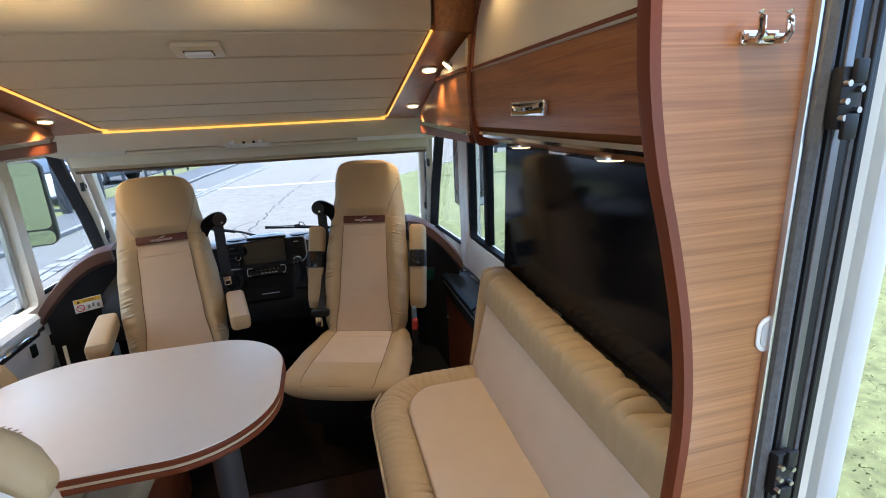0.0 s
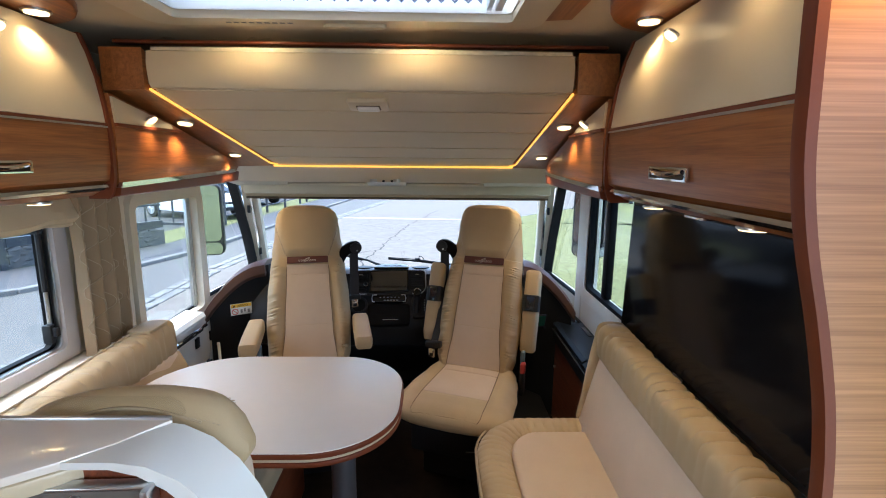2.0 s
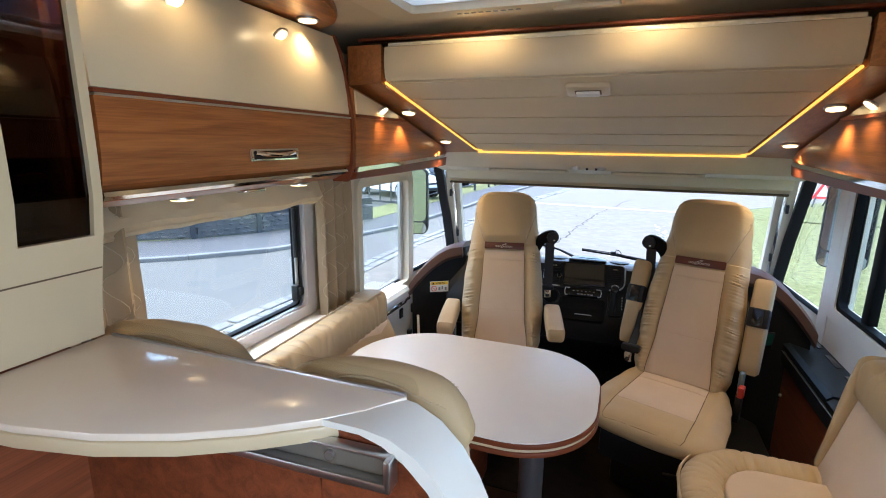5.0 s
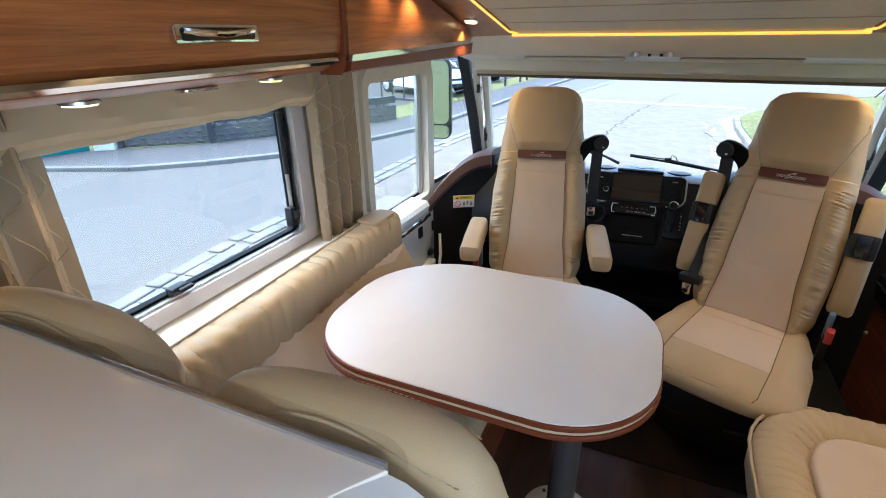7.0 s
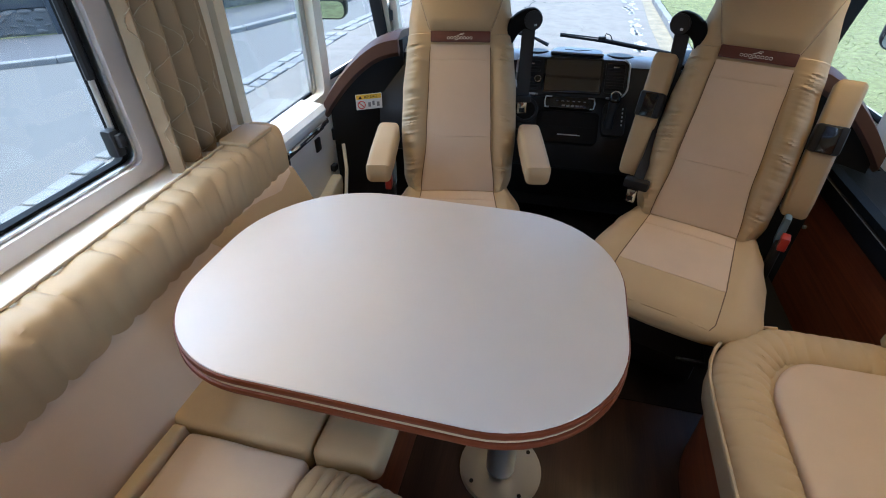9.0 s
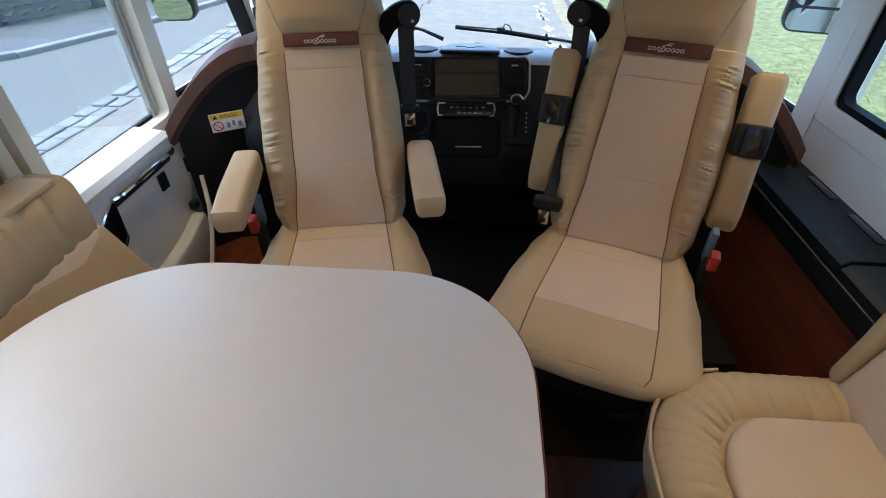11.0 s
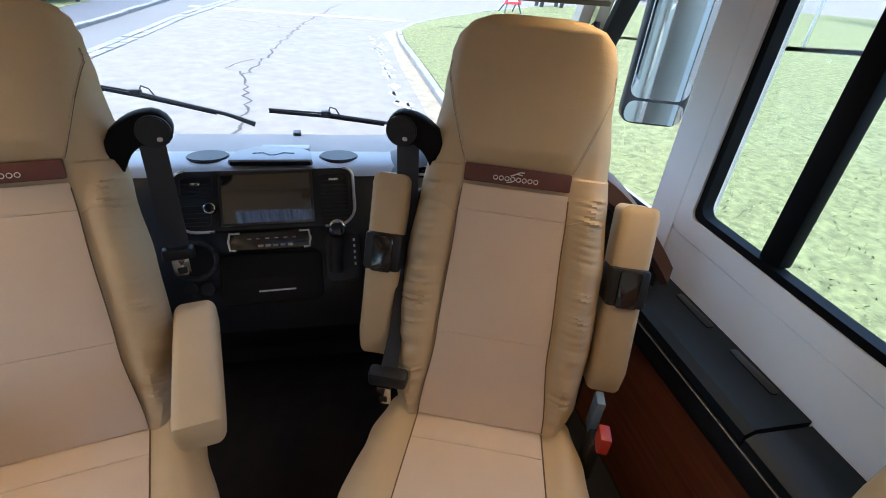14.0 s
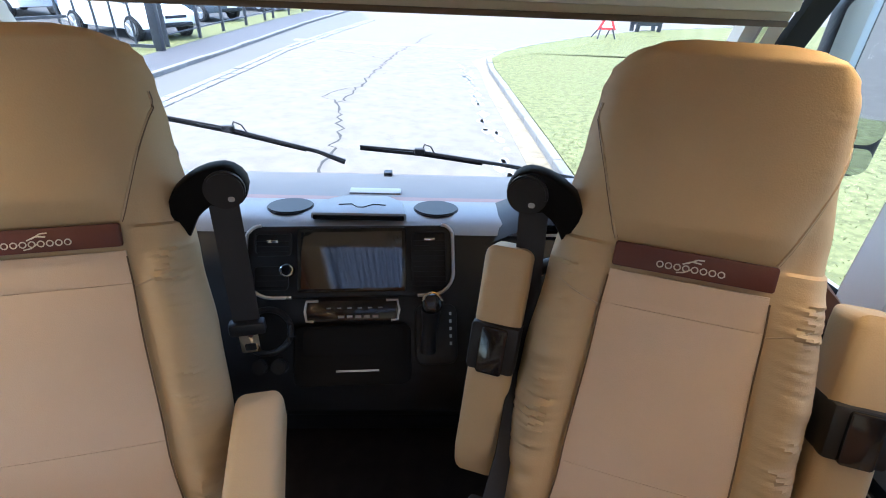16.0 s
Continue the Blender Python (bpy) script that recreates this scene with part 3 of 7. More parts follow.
        part("lens", cyl(sgn * 0.88, y, 1.390, 0.026, 0.004), BULB, dl)
        spot(sgn * 0.88, y, 1.38, 1.0)
    for y in (1.5,):
        part("under_vent", prism(rounded(sgn * 0.88 - 0.02, sgn * 0.88 + 0.02, y - 0.045, y + 0.045, 0.012), 1.388, 1.396, 0.002), CHROME, ob)
    # bare spot before each puck, added to wash the cream flap
    for y in (1.58, 1.22):
        if y0 < y < y1:
            spot(sgn * (fx(y) - 0.075), y, 1.885, 0.22, (sgn * 0.08, 0, -0.10), 2.4, 1.0)
    return ob


locker(-1, 0.99, 1.915, 1.486, "brown veneer overhead locker with glossy cream top and chrome handle")
locker(1, 1.045, 1.915, 1.469, "brown veneer overhead locker above the television, chrome handle")


def front_locker(sgn):
    """Tapering locker beside the bed, ending in a point."""
    ob = thing("front_locker", "tapering brown veneer locker beside the drop-down bed", "locker")
    ys = (1.932, 2.3, 2.7, 3.0, 3.12)
    top = (1.72, 1.655, 1.57, 1.512, 1.492)
    xf = (0.785, 0.80, 0.825, 0.85, 0.875)
    part("body", loft([[(sgn * x, y, 1.44 + (y - 1.93) * 0.02), (sgn * (x - 0.006), y, (1.45 + t) / 2), (sgn * (x + 0.004), y, t), (sgn * 1.12, y, t), (sgn * 1.12, y, 1.40), (sgn * (x + 0.04), y, 1.40)] for y, x, t in zip(ys, xf, top)]), WOODY, ob)
    cr = [[(sgn * (x - 0.010), y, zb), (sgn * (x - 0.004), y, zt), (sgn * (x + 0.02), y, zt), (sgn * (x + 0.02), y, zb)] for y, x, zb, zt in ((1.936, 0.785, 1.63, 1.71), (2.1, 0.79, 1.63, 1.68), (2.30, 0.797, 1.63, 1.645))]
    part("upper_panel", loft(cr), CREAM, ob, "cream corner panel")
    part("trim_line", loft([[(sgn * (x - 0.012), y, 1.618), (sgn * (x - 0.012), y, 1.628), (sgn * (x + 0.01), y, 1.628), (sgn * (x + 0.01), y, 1.618)] for y, x in ((1.936, 0.783), (2.38, 0.80))]), EDGE, ob)
    part("rail", loft([[(sgn * (x - 0.010), y, 1.425 + (y - 1.93) * 0.02), (sgn * (x - 0.012), y, 1.442 + (y - 1.93) * 0.02), (sgn * (x + 0.01), y, 1.442 + (y - 1.93) * 0.02), (sgn * (x + 0.01), y, 1.425 + (y - 1.93) * 0.02)] for y, x in zip(ys[:4], xf)]), CHROME, ob, "polished chrome rail")
    part("lower_edge", loft([[(sgn * x, y, 1.40), (sgn * (x - 0.006), y, 1.424 + (y - 1.93) * 0.02), (sgn * (x + 0.03), y, 1.424 + (y - 1.93) * 0.02), (sgn * (x + 0.05), y, 1.39)] for y, x in zip(ys, xf)]), EDGE, ob)
    dl = part("puck_light", cyl(0, 0, 0, 0.023, 0.008, "x", bevel=0.002), ALU, ob, "lit puck light", m=pose(sgn * 0.776, 2.13, 1.652, 0, -sgn * 52, 0))
    part("lens", cyl(-sgn * 0.005, 0, 0, 0.021, 0.003, "x"), BULB, dl)
    spot(sgn * 0.74, 2.13, 1.66, 0.5, (sgn * 0.06, 0, -0.12), 1.6, 1.0)
    return ob


front_locker(-1)
front_locker(1)

# ---- cab: headliner, pillars, windscreen ----
cab = thing("cab_headliner", "cream cab headliner with two reading lights", "headliner", kind=S)
part("lining", loft([[(-1.0, 3.19, 1.50), (1.0, 3.19, 1.50), (1.0, 3.19, 1.53), (-1.0, 3.19, 1.53)], [(-1.02, 3.28, 1.385), (1.02, 3.28, 1.385), (1.05, 3.28, 1.46), (-1.05, 3.28, 1.46)],
                     [(-1.05, 3.55, 1.345), (1.05, 3.55, 1.345), (1.05, 3.55, 1.42), (-1.05, 3.55, 1.42)]]), WALLM, cab)
for x in (-0.42, 0.30):
    part("sun_visor", prism(rounded(x - 0.24, x + 0.24, 3.30, 3.42, 0.02), 1.362, 1.378, 0.004), WALLM, cab)
for x in (-0.10, 0.04):
    part("reading_light", cyl(x - 0.03, 3.27, 1.395, 0.022, 0.02, bevel=0.003), ALU, cab, "small reading light")
for x in (-0.06, -0.01):
    part("switch", cyl(x - 0.01, 3.268, 1.392, 0.007, 0.012), BLACK, cab)
blind = thing("windscreen_blind", "rolled-up beige windscreen blind with dark lower edge", "blind")
part("cassette", box(-1.0, 1.0, 3.50, 3.56, 1.295, 1.355, 0.008), WALLM, blind)
part("pleats", box(-0.99, 0.99, 3.515, 3.545, 1.275, 1.294), VALM, blind)
part("dark_edge", box(-0.985, 0.985, 3.505, 3.55, 1.262, 1.276, 0.003), SEAM, blind)
roof = setting("cab_roof", box(-1.17, 1.17, 3.235, 3.72, 1.462, 1.50), WALLM, "roof panel over the windscreen", "roof")

glass = part("windscreen", loft([[(x, 3.62 + 0.05 * (1 - (x / 1.0) ** 2), 1.36) for x in [-0.97 + 0.194 * i for i in range(11)]], [(x, 3.98 + 0.05 * (1 - (x / 1.05) ** 2), 0.66) for x in [-1.03 + 0.206 * i for i in range(11)]]], caps=False, closed=False), GLASS)
tagged(glass, "large clear windscreen of the cab", "windscreen", kind=S)
glass.visible_shadow = False

for sgn in (-1, 1):
    ap = thing("windscreen_pillar", "cream windscreen pillar with black outer strip", "pillar", kind=S)
    sec = lambda x, y, z: [(sgn * x, y, z), (sgn * (x + 0.085), y - 0.03, z), (sgn * (x + 0.085), y + 0.02, z), (sgn * x, y + 0.05, z)]
    part("post", loft([sec(0.945, 3.55, 1.40), sec(0.985, 3.78, 0.98), sec(1.0, 3.90, 0.66)]), WALLM, ap)
    part("guide_rail", loft([[(sgn * (x + a), y + b, z) for a, b in ((0, 0), (0.014, 0), (0.014, 0.012), (0, 0.012))] for x, y, z in ((0.975, 3.525, 1.39), (1.012, 3.752, 0.98), (1.028, 3.872, 0.68))]), CHROME, ap, "bright blind guide rail")
    part("black_strip", loft([[(sgn * (x + a), y + b, z) for a, b in ((0, 0), (0.055, -0.015), (0.055, 0.03), (0, 0.03))] for x, y, z in ((1.05, 3.50, 1.40), (1.058, 3.73, 0.98), (1.06, 3.85, 0.68))]), BLACK, ap, "black door seal strip")
    for z, y in ((1.18, 3.63), (0.86, 3.80)):
        part("clip", box(sgn * 1.02 - 0.008, sgn * 1.02 + 0.008, y - 0.01, y + 0.01, z - 0.025, z + 0.025, 0.003), BLACK, ap)
    # body side below and above the quarter glass
    setting("quarter_panel", loft([[(sgn * 1.13, 3.2, 0), (sgn * 1.17, 3.2, 0), (sgn * 1.17, 3.2, 0.70), (sgn * 1.13, 3.2, 0.70)], [(sgn * 1.07, 3.95, 0), (sgn * 1.11, 3.95, 0), (sgn * 1.11, 3.95, 0.70), (sgn * 1.07, 3.95, 0.70)]]), WALLM, "lined side panel under the quarter window", "panel")
    setting("quarter_header", loft([[(sgn * 1.13, 3.2, 1.36), (sgn * 1.17, 3.2, 1.36), (sgn * 1.17, 3.2, 2.0), (sgn * 1.13, 3.2, 2.0)], [(sgn * 1.10, 3.72, 1.36), (sgn * 1.14, 3.72, 1.36), (sgn * 1.14, 3.72, 2.0), (sgn * 1.10, 3.72, 2.0)]]), WALLM, "lined side panel above the quarter window", "panel")
    q = part("quarter_window", loft([[(sgn * 1.14, 3.14, 0.69), (sgn * 1.09, 3.90, 0.69)], [(sgn * 1.14, 3.14, 1.37), (sgn * 1.10, 3.55, 1.37)]], caps=False, closed=False), GLASS)
    tagged(q, "clear fixed quarter window beside the windscreen", "window", kind=S)
    q.visible_shadow = False
    setting("quarter_seal", tube([(sgn * 1.125, 3.16, 0.705), (sgn * 1.085, 3.88, 0.705)], 0.012, 8), RUBBER, "black rubber seal under the quarter window", "seal")
setting("front_bulkhead", box(-1.1, 1.1, 3.97, 4.02, -0.1, 0.66), BLACK, "front bulkhead under the windscreen", "wall")
setting("cab_over", box(-1.15, 1.15, 3.55, 3.60, 1.36, 2.0), WALLM, "lined wall above the windscreen", "wall")

# ---- side windows ----
lw = thing("window_1", "large lounge window with dark frame and grey surround", "window", kind=S)
o, i1 = rounded(LWIN[0], LWIN[1], LWIN[2], LWIN[3], 0.03), rounded(LWIN[0] + 0.03, LWIN[1] - 0.03, LWIN[2] + 0.016, LWIN[3] - 0.03, 0.022)
o2 = rounded(LWIN[0] - 0.01, LWIN[1] + 0.06, LWIN[2] - 0.045, LWIN[3] + 0.02, 0.03)
part("surround", ring_frame(o2, o, WL - 0.002, WL + 0.018), SURRM, lw, "mauve-grey blind frame")
part("seal", ring_frame(o, i1, WL - 0.035, WL - 0.012), RUBBER, lw)
part("inner_bead", ring_frame(rounded(LWIN[0] + 0.004, LWIN[1] - 0.004, LWIN[2] + 0.002, LWIN[3] - 0.004, 0.03), rounded(LWIN[0] + 0.012, LWIN[1] - 0.012, LWIN[2] + 0.008, LWIN[3] - 0.012, 0.026), WL - 0.012, WL + 0.006), ALU, lw)
pane = part("pane", box(WL - 0.03, WL - 0.024, LWIN[0] + 0.02, LWIN[1] - 0.02, LWIN[2] + 0.012, LWIN[3] - 0.02), GLASS, lw, smooth=False)
pane.visible_shadow = False
part("strut", tube([(WL - 0.012, 2.02, 1.28), (WL - 0.012, 2.018, 0.93)], 0.007, 8), ALU, lw, "slim stay bar")
part("strut_sleeve", tube([(WL - 0.012, 2.02, 1.26), (WL - 0.012, 2.019, 1.05)], 0.010, 8), BLACK, lw)
for y, z, dy, dz in ((2.0, 0.90, 0.014, 0.035), (1.515, 0.852, 0.028, 0.012), (2.005, 1.29, 0.014, 0.03)):
    lt = part("latch", box(WL - 0.02, WL + 0.012, y - dy, y + dy, z - dz, z + dz, 0.006), BLACK, lw, "black window latch")
    part("lever", box(WL + 0.010, WL + 0.026, y - dy * 0.4, y + dy * 1.2, z - dz * 0.3, z + dz * 0.7, 0.005), BLACK, lt)
setting("window_ledge", box(WL + 0.002, -0.985, 1.05, 2.44, 0.755, 0.778, 0.006), WHITEP, "white ledge behind the side bench", "ledge")

dw = thing("window_2", "door window with white rounded frame", "window", kind=S)
o, i1 = rounded(LDOOR[0] - 0.03, LDOOR[1] + 0.05, LDOOR[2] - 0.02, LDOOR[3] + 0.05, 0.09), rounded(LDOOR[0] + 0.015, LDOOR[1] - 0.02, LDOOR[2] + 0.012, LDOOR[3] - 0.015, 0.03)
part("frame", ring_frame(o, i1, WL - 0.03, WL + 0.03), WALLM, dw)
part("track", box(WL - 0.028, WL - 0.01, LDOOR[1] - 0.06, LDOOR[1] - 0.045, LDOOR[2], LDOOR[3], 0.002), ALU, dw)
part("track", box(WL - 0.028, WL - 0.008, LDOOR[1] - 0.04, LDOOR[1] - 0.022, LDOOR[2], LDOOR[3], 0.002), ALU, dw)
part("seal", ring_frame(i1, rounded(LDOOR[0] + 0.022, LDOOR[1] - 0.028, LDOOR[2] + 0.022, LDOOR[3] - 0.022, 0.03), WL - 0.03, WL - 0.015), RUBBER, dw)
part("catch", box(WL - 0.012, WL + 0.012, LDOOR[0] + 0.01, LDOOR[0] + 0.03, 0.93, 0.965, 0.004), BLACK, dw)
p = part("pane", box(WL - 0.024, WL - 0.019, LDOOR[0], LDOOR[1], LDOOR[2], LDOOR[3]), GLASS, dw, smooth=False)
p.visible_shadow = False
bm = box(WL + 0.001, WL + 0.006, 2.355, 2.40, 1.0, 1.10, 0.002)
info = tagged(part("info_sticker", bm, GREYS), "small grey printed notice on the door post", "sticker")
bm = bmesh.new()
for k in range(7):
    box(WL + 0.0062, WL + 0.0068, 2.36, 2.395, 1.012 + k * 0.0115, 1.017 + k * 0.0115, bm=bm)
part("print", bm, GREYL, info, smooth=False)
setting("door_post", box(WL + 0.001, WL + 0.022, 2.41, 2.455, 0.66, 1.36, 0.008), WALLM, "cream door post", "post")

rw = thing("window_3", "sliding cab window in a white frame with black rubber", "window", kind=S)
o = rounded(RWIN[0] - 0.03, RWIN[1] + 0.055, RWIN[2] - 0.06, RWIN[3] + 0.02, 0.02)
m1 = rounded(RWIN[0] - 0.0, RWIN[1], RWIN[2], RWIN[3], 0.025)
m2 = rounded(RWIN[0] + 0.02, RWIN[1] - 0.02, RWIN[2] + 0.02, RWIN[3] - 0.02, 0.03)
part("frame", ring_frame(o, m1, WR - 0.035, WR + 0.02), WHITEP, rw, "white window frame")
part("rubber", ring_frame(m1, m2, WR - 0.028, WR + 0.006), RUBBER, rw)
part("slider_bar", box(WR - 0.018, WR + 0.02, 2.715, 2.775, RWIN[2] + 0.02, RWIN[3] - 0.02, 0.006), RUBBER, rw, "black sliding window bar")
for y0, y1, dx in ((2.38, 2.74, 0.0), (2.76, 2.98, 0.01)):
    p = part("pane", box(WR + dx, WR + dx + 0.005, y0, y1, RWIN[2] + 0.01, RWIN[3] - 0.01), GLASS, rw, smooth=False)
    p.visible_shadow = False
setting("door_post_right", loft([[(1.095, y, 0.60), (1.128, y, 0.60), (1.128, y, 1.40), (1.095, y, 1.40)] for y in (3.056, 3.165)]), WHITEP, "white post between cab window and quarter window", "post")
setting("cab_lower_panel", box(1.10, 1.128, 2.33, 3.17, 0.58, 0.738, 0.004), WHITEP, "white panel under the cab window", "panel")
# panes of the two unseen windows added for daylight
for x, (a, b, c, d) in ((WL - 0.03, LREAR), (WR + 0.02, RREAR)):
    p = tagged(part("rear_pane", box(x, x + 0.005, a, b, c, d), GLASS, smooth=False), "plain clear pane of an unseen rear window added for daylight", "window", kind=S)
    p.visible_shadow = False

# ---- captain's chairs ----
def interp(tab, v):
    for (a, p), (b, q) in zip(tab, tab[1:]):
        if v <= b:
            f = max(0.0, (v - a) / (b - a))
            f = f * f * (3 - 2 * f)
            return p + (q - p) * f
    return tab[-1][1]


WIDE = [(-0.03, 0.188), (0.06, 0.212), (0.22, 0.220), (0.36, 0.214), (0.50, 0.200), (0.60, 0.191), (0.72, 0.176), (0.79, 0.168), (0.82, 0.159), (0.84, 0.143), (0.853, 0.118), (0.862, 0.075)]
PANEL = [(-0.03, 0.143), (0.0, 0.140), (0.20, 0.121), (0.45, 0.111), (0.56, 0.106)]
LEAN = math.atan2(0.19, 0.52)


def head_seam(v):
    """Half width of the headrest pad between its two seams."""
    return 0.106 + 0.067 * min(1.0, max(0.0, (v - 0.573) / 0.20)) ** 0.9


def ease(t):
    t = max(0.0, min(1.0, t))
    return t * t * (3 - 2 * t)


def back_depth(u, v, w):
    """How far the cover stands out of the back's plane (towards the sitter)."""
    a = abs(u)
    p = interp(PANEL, min(v, 0.56))
    d = 0.019 * ease((a - p) / 0.040) * (1 - ease((v - 0.44) / 0.13))
    if v > 0.565:
        h = head_seam(v)
        d += 0.024 * ease((v - 0.565) / 0.05) * max(0.0, 1 - (a / (h + 0.004)) ** 6)
        d -= 0.010 * ease((a - h) / 0.03)
    return d


def seat_width(y):
    q = max(0.0, min(1.0, (-0.345 - y) / 0.136))
    return max(0.02, interp([(-0.48, 0.274), (-0.36, 0.274), (-0.2, 0.266), (-0.05, 0.244), (0.06, 0.218)], y) * (1 - q ** 3.0) ** (1 / 3.0))


def seat_top(u, y):
    """Height of the seat's upper cover."""
    w = seat_width(y)
    q = max(0.0, min(1.0, (-0.395 - y) / 0.086))
    a = min(1.0, abs(u) / w)
    rise = (1 - a ** 4.4) ** 0.42
    bolster = 0.017 * ease((abs(u) - 0.142) / 0.05) * (1 - ease((a - 0.80) / 0.2)) * (1 - ease((-0.30 - y) / 0.14))
    return 0.400 + (0.058 - 0.016 * (0.05 - y)) * rise * (1 - q ** 2.4) ** 0.45 + bolster


def chair(m, label, arms):
    ch = thing("captains_chair", label, "chair", m, group="captain's chairs")
    tilt = pose(0, 0, 0.46) @ Matrix.Rotation(-LEAN, 4, "X")
    # backrest shell with side bolsters, in the leaned frame: x across, z up the back, -y towards the sitter
    rings = []
    nv = 230
    for i in range(nv + 1):
        v = -0.03 + (0.862 + 0.03) * i / nv
        w = interp(WIDE, v)
        th = 0.105 if v < 0.6 else 0.105 - 0.045 * min(1, (v - 0.6) / 0.25)
        endf = min(1.0, (0.866 - v) / 0.03) ** 0.5 if v > 0.836 else 1.0
        ring = []
        for k in range(37):
            u = -w + 2 * w * k / 36
            a = abs(u) / w
            edge = 0.060 * max(0.0, (a - 0.74) / 0.26) ** 2.4
            rim = max(0, min(1, (a - 0.62) / 0.20)) * max(0, min(1, (1.02 - a) / 0.10))
            long_fold = noise.noise(Vector((u * 5 + (3 if u > 0 else 0), v * 42 + 9 * abs(u), 1.0)))
            fine_fold = noise.noise(Vector((u * 4, v * 125 + 26 * abs(u), 4.0 + (2 if u > 0 else 0)))) * (0.5 + noise.noise(Vector((2.0, v * 9, 7.0))))
            fold = (0.0065 * long_fold + 0.0150 * fine_fold) * rim * (1 if v < 0.53 else 0.15) + 0.0012 * noise.noise(Vector((u * 9, v * 9, 3.0)))
            ring.append((u, -back_depth(u, v, w) * endf + edge - fold + (1 - endf) * 0.03, v))
        for k in range(9):
            u = w * 0.96 - 1.92 * w * k / 8
            ring.append((u, th - 0.02 * (abs(u) / w) ** 2, v))
        rings.append(ring)
    back = part("backrest", loft(rings), LEATHER, ch, "cream leather backrest with gathered sides", m=tilt)
    # centre panel in lighter fabric
    for v0, v1, name in ((0.0, 0.2066, "lower_back_panel"), (0.2074, 0.4766, "upper_back_panel"), (0.4774, 0.529, "shoulder_panel")):
        rs = []
        for i in range(9):
            v = v0 + (v1 - v0) * i / 8
            hw = interp(PANEL, v)
            lift = 0.004 if 0 < i < 8 else 0.0026
            rs.append([(-hw + 2 * hw * k / 12, -0.004 - lift * (1 - (abs(k - 6) / 6) ** 4) - 0.006 * math.sin(math.pi * v / 0.52), v) for k in range(13)] + [(hw, 0.01, v), (-hw, 0.01, v)])
        part(name, loft(rs), FABRIC, back, "smooth beige centre panel")
    for sg in (-1, 1):
        part("seam", tube([(sg * (interp(PANEL, v) + 0.0008), -0.0050 - 0.006 * math.sin(math.pi * v / 0.52), v) for v in [0.02 * k for k in range(27)]], 0.0013, 5), SEAM, back)
        hs = []
        for k in range(17):
            v = 0.574 + 0.195 * k / 16
            u = min(head_seam(v), 0.955 * interp(WIDE, v))
            hs.append((sg * u, -back_depth(u, v, interp(WIDE, v)) + 0.060 * max(0.0, (u / interp(WIDE, v) - 0.74) / 0.26) ** 2.4 - 0.0005, v))
        part("headrest_seam", tube(hs, 0.0020, 5), PIPING, back)
        part("wing_crease", tube([(x, y + 0.0018, z) for x, y, z in hs], 0.0030, 5), SEAM, back)
        pts = []
        for k in range(8):
            u = 0.112 + 0.076 * k / 7
            v = 0.470 + 0.034 * k / 7
            w = interp(WIDE, v)
            pts.append((sg * u, -back_depth(u, v, w) + 0.060 * max(0.0, (u / w - 0.74) / 0.26) ** 2.4 - 0.0008, v))
        part("shoulder_stitch", tube(pts, 0.0013, 5), PIPING, back)
    band = part("logo_band", prism(rounded(-0.107, 0.107, 0.537, 0.573, 0.004), -0.014, -0.004, 0.002, axis="y"), STRIPM, back, "burgundy leather band with silver embroidery")
    bm = bmesh.new()
    for k in range(8):
        cx = -0.043 + k * 0.0115
        tube([(cx + 0.0042 * math.cos(a), -0.0146, 0.5502 + 0.0042 * math.sin(a)) for a in [2 * math.pi * j / 12 for j in range(12)]], 0.0010, 5, bm, closed=True)
    tube([(-0.014, -0.0146, 0.5560), (-0.002, -0.0146, 0.5615), (0.010, -0.0146, 0.5600)], 0.0012, 5, bm)
    tube([(-0.008, -0.0146, 0.5580), (0.004, -0.0146, 0.5650), (0.013, -0.0146, 0.5655)], 0.0011, 5, bm)
    tube([(-0.020, -0.0146, 0.5425), (-0.010, -0.0146, 0.5445), (-0.002, -0.0146, 0.5500)], 0.0010, 5, bm)
    part("embroidery", bm, LOGO, band, "silver embroidered mark")
    # seat cushion: a rounded pillow with raised sides and a flush centre panel
    rings = []
    for i in range(61):
        y = 0.05 - 0.5305 * math.sin(math.pi / 2 * i / 60)
        w = seat_width(y)
        q = max(0.0, min(1.0, (-0.395 - y) / 0.086))
        ring = []
        for k in range(61):
            u = -w * math.cos(math.pi * k / 60)
            side = max(0.0, min(1.0, (abs(u) / w - 0.75) / 0.2))
            ring.append((u, y, seat_top(u, y) + 0.0022 * side * noise.noise(Vector((u * 6, y * 40, m.translation.x)))))
        for k in range(1, 20):
            u = w * math.cos(math.pi * k / 20)
            ring.append((u, y, 0.400 - (0.058 - 0.01 * max(0, -y)) * (1 - (abs(u) / w) ** 3.2) ** 0.45 * (1 - q ** 2.2) ** 0.45))
        rings.append(ring)
    seat = part("seat", wrinkle(loft(rings), 0.0022, 14, m.translation.x), LEATHER, ch, "cream leather seat cushion with raised sides")
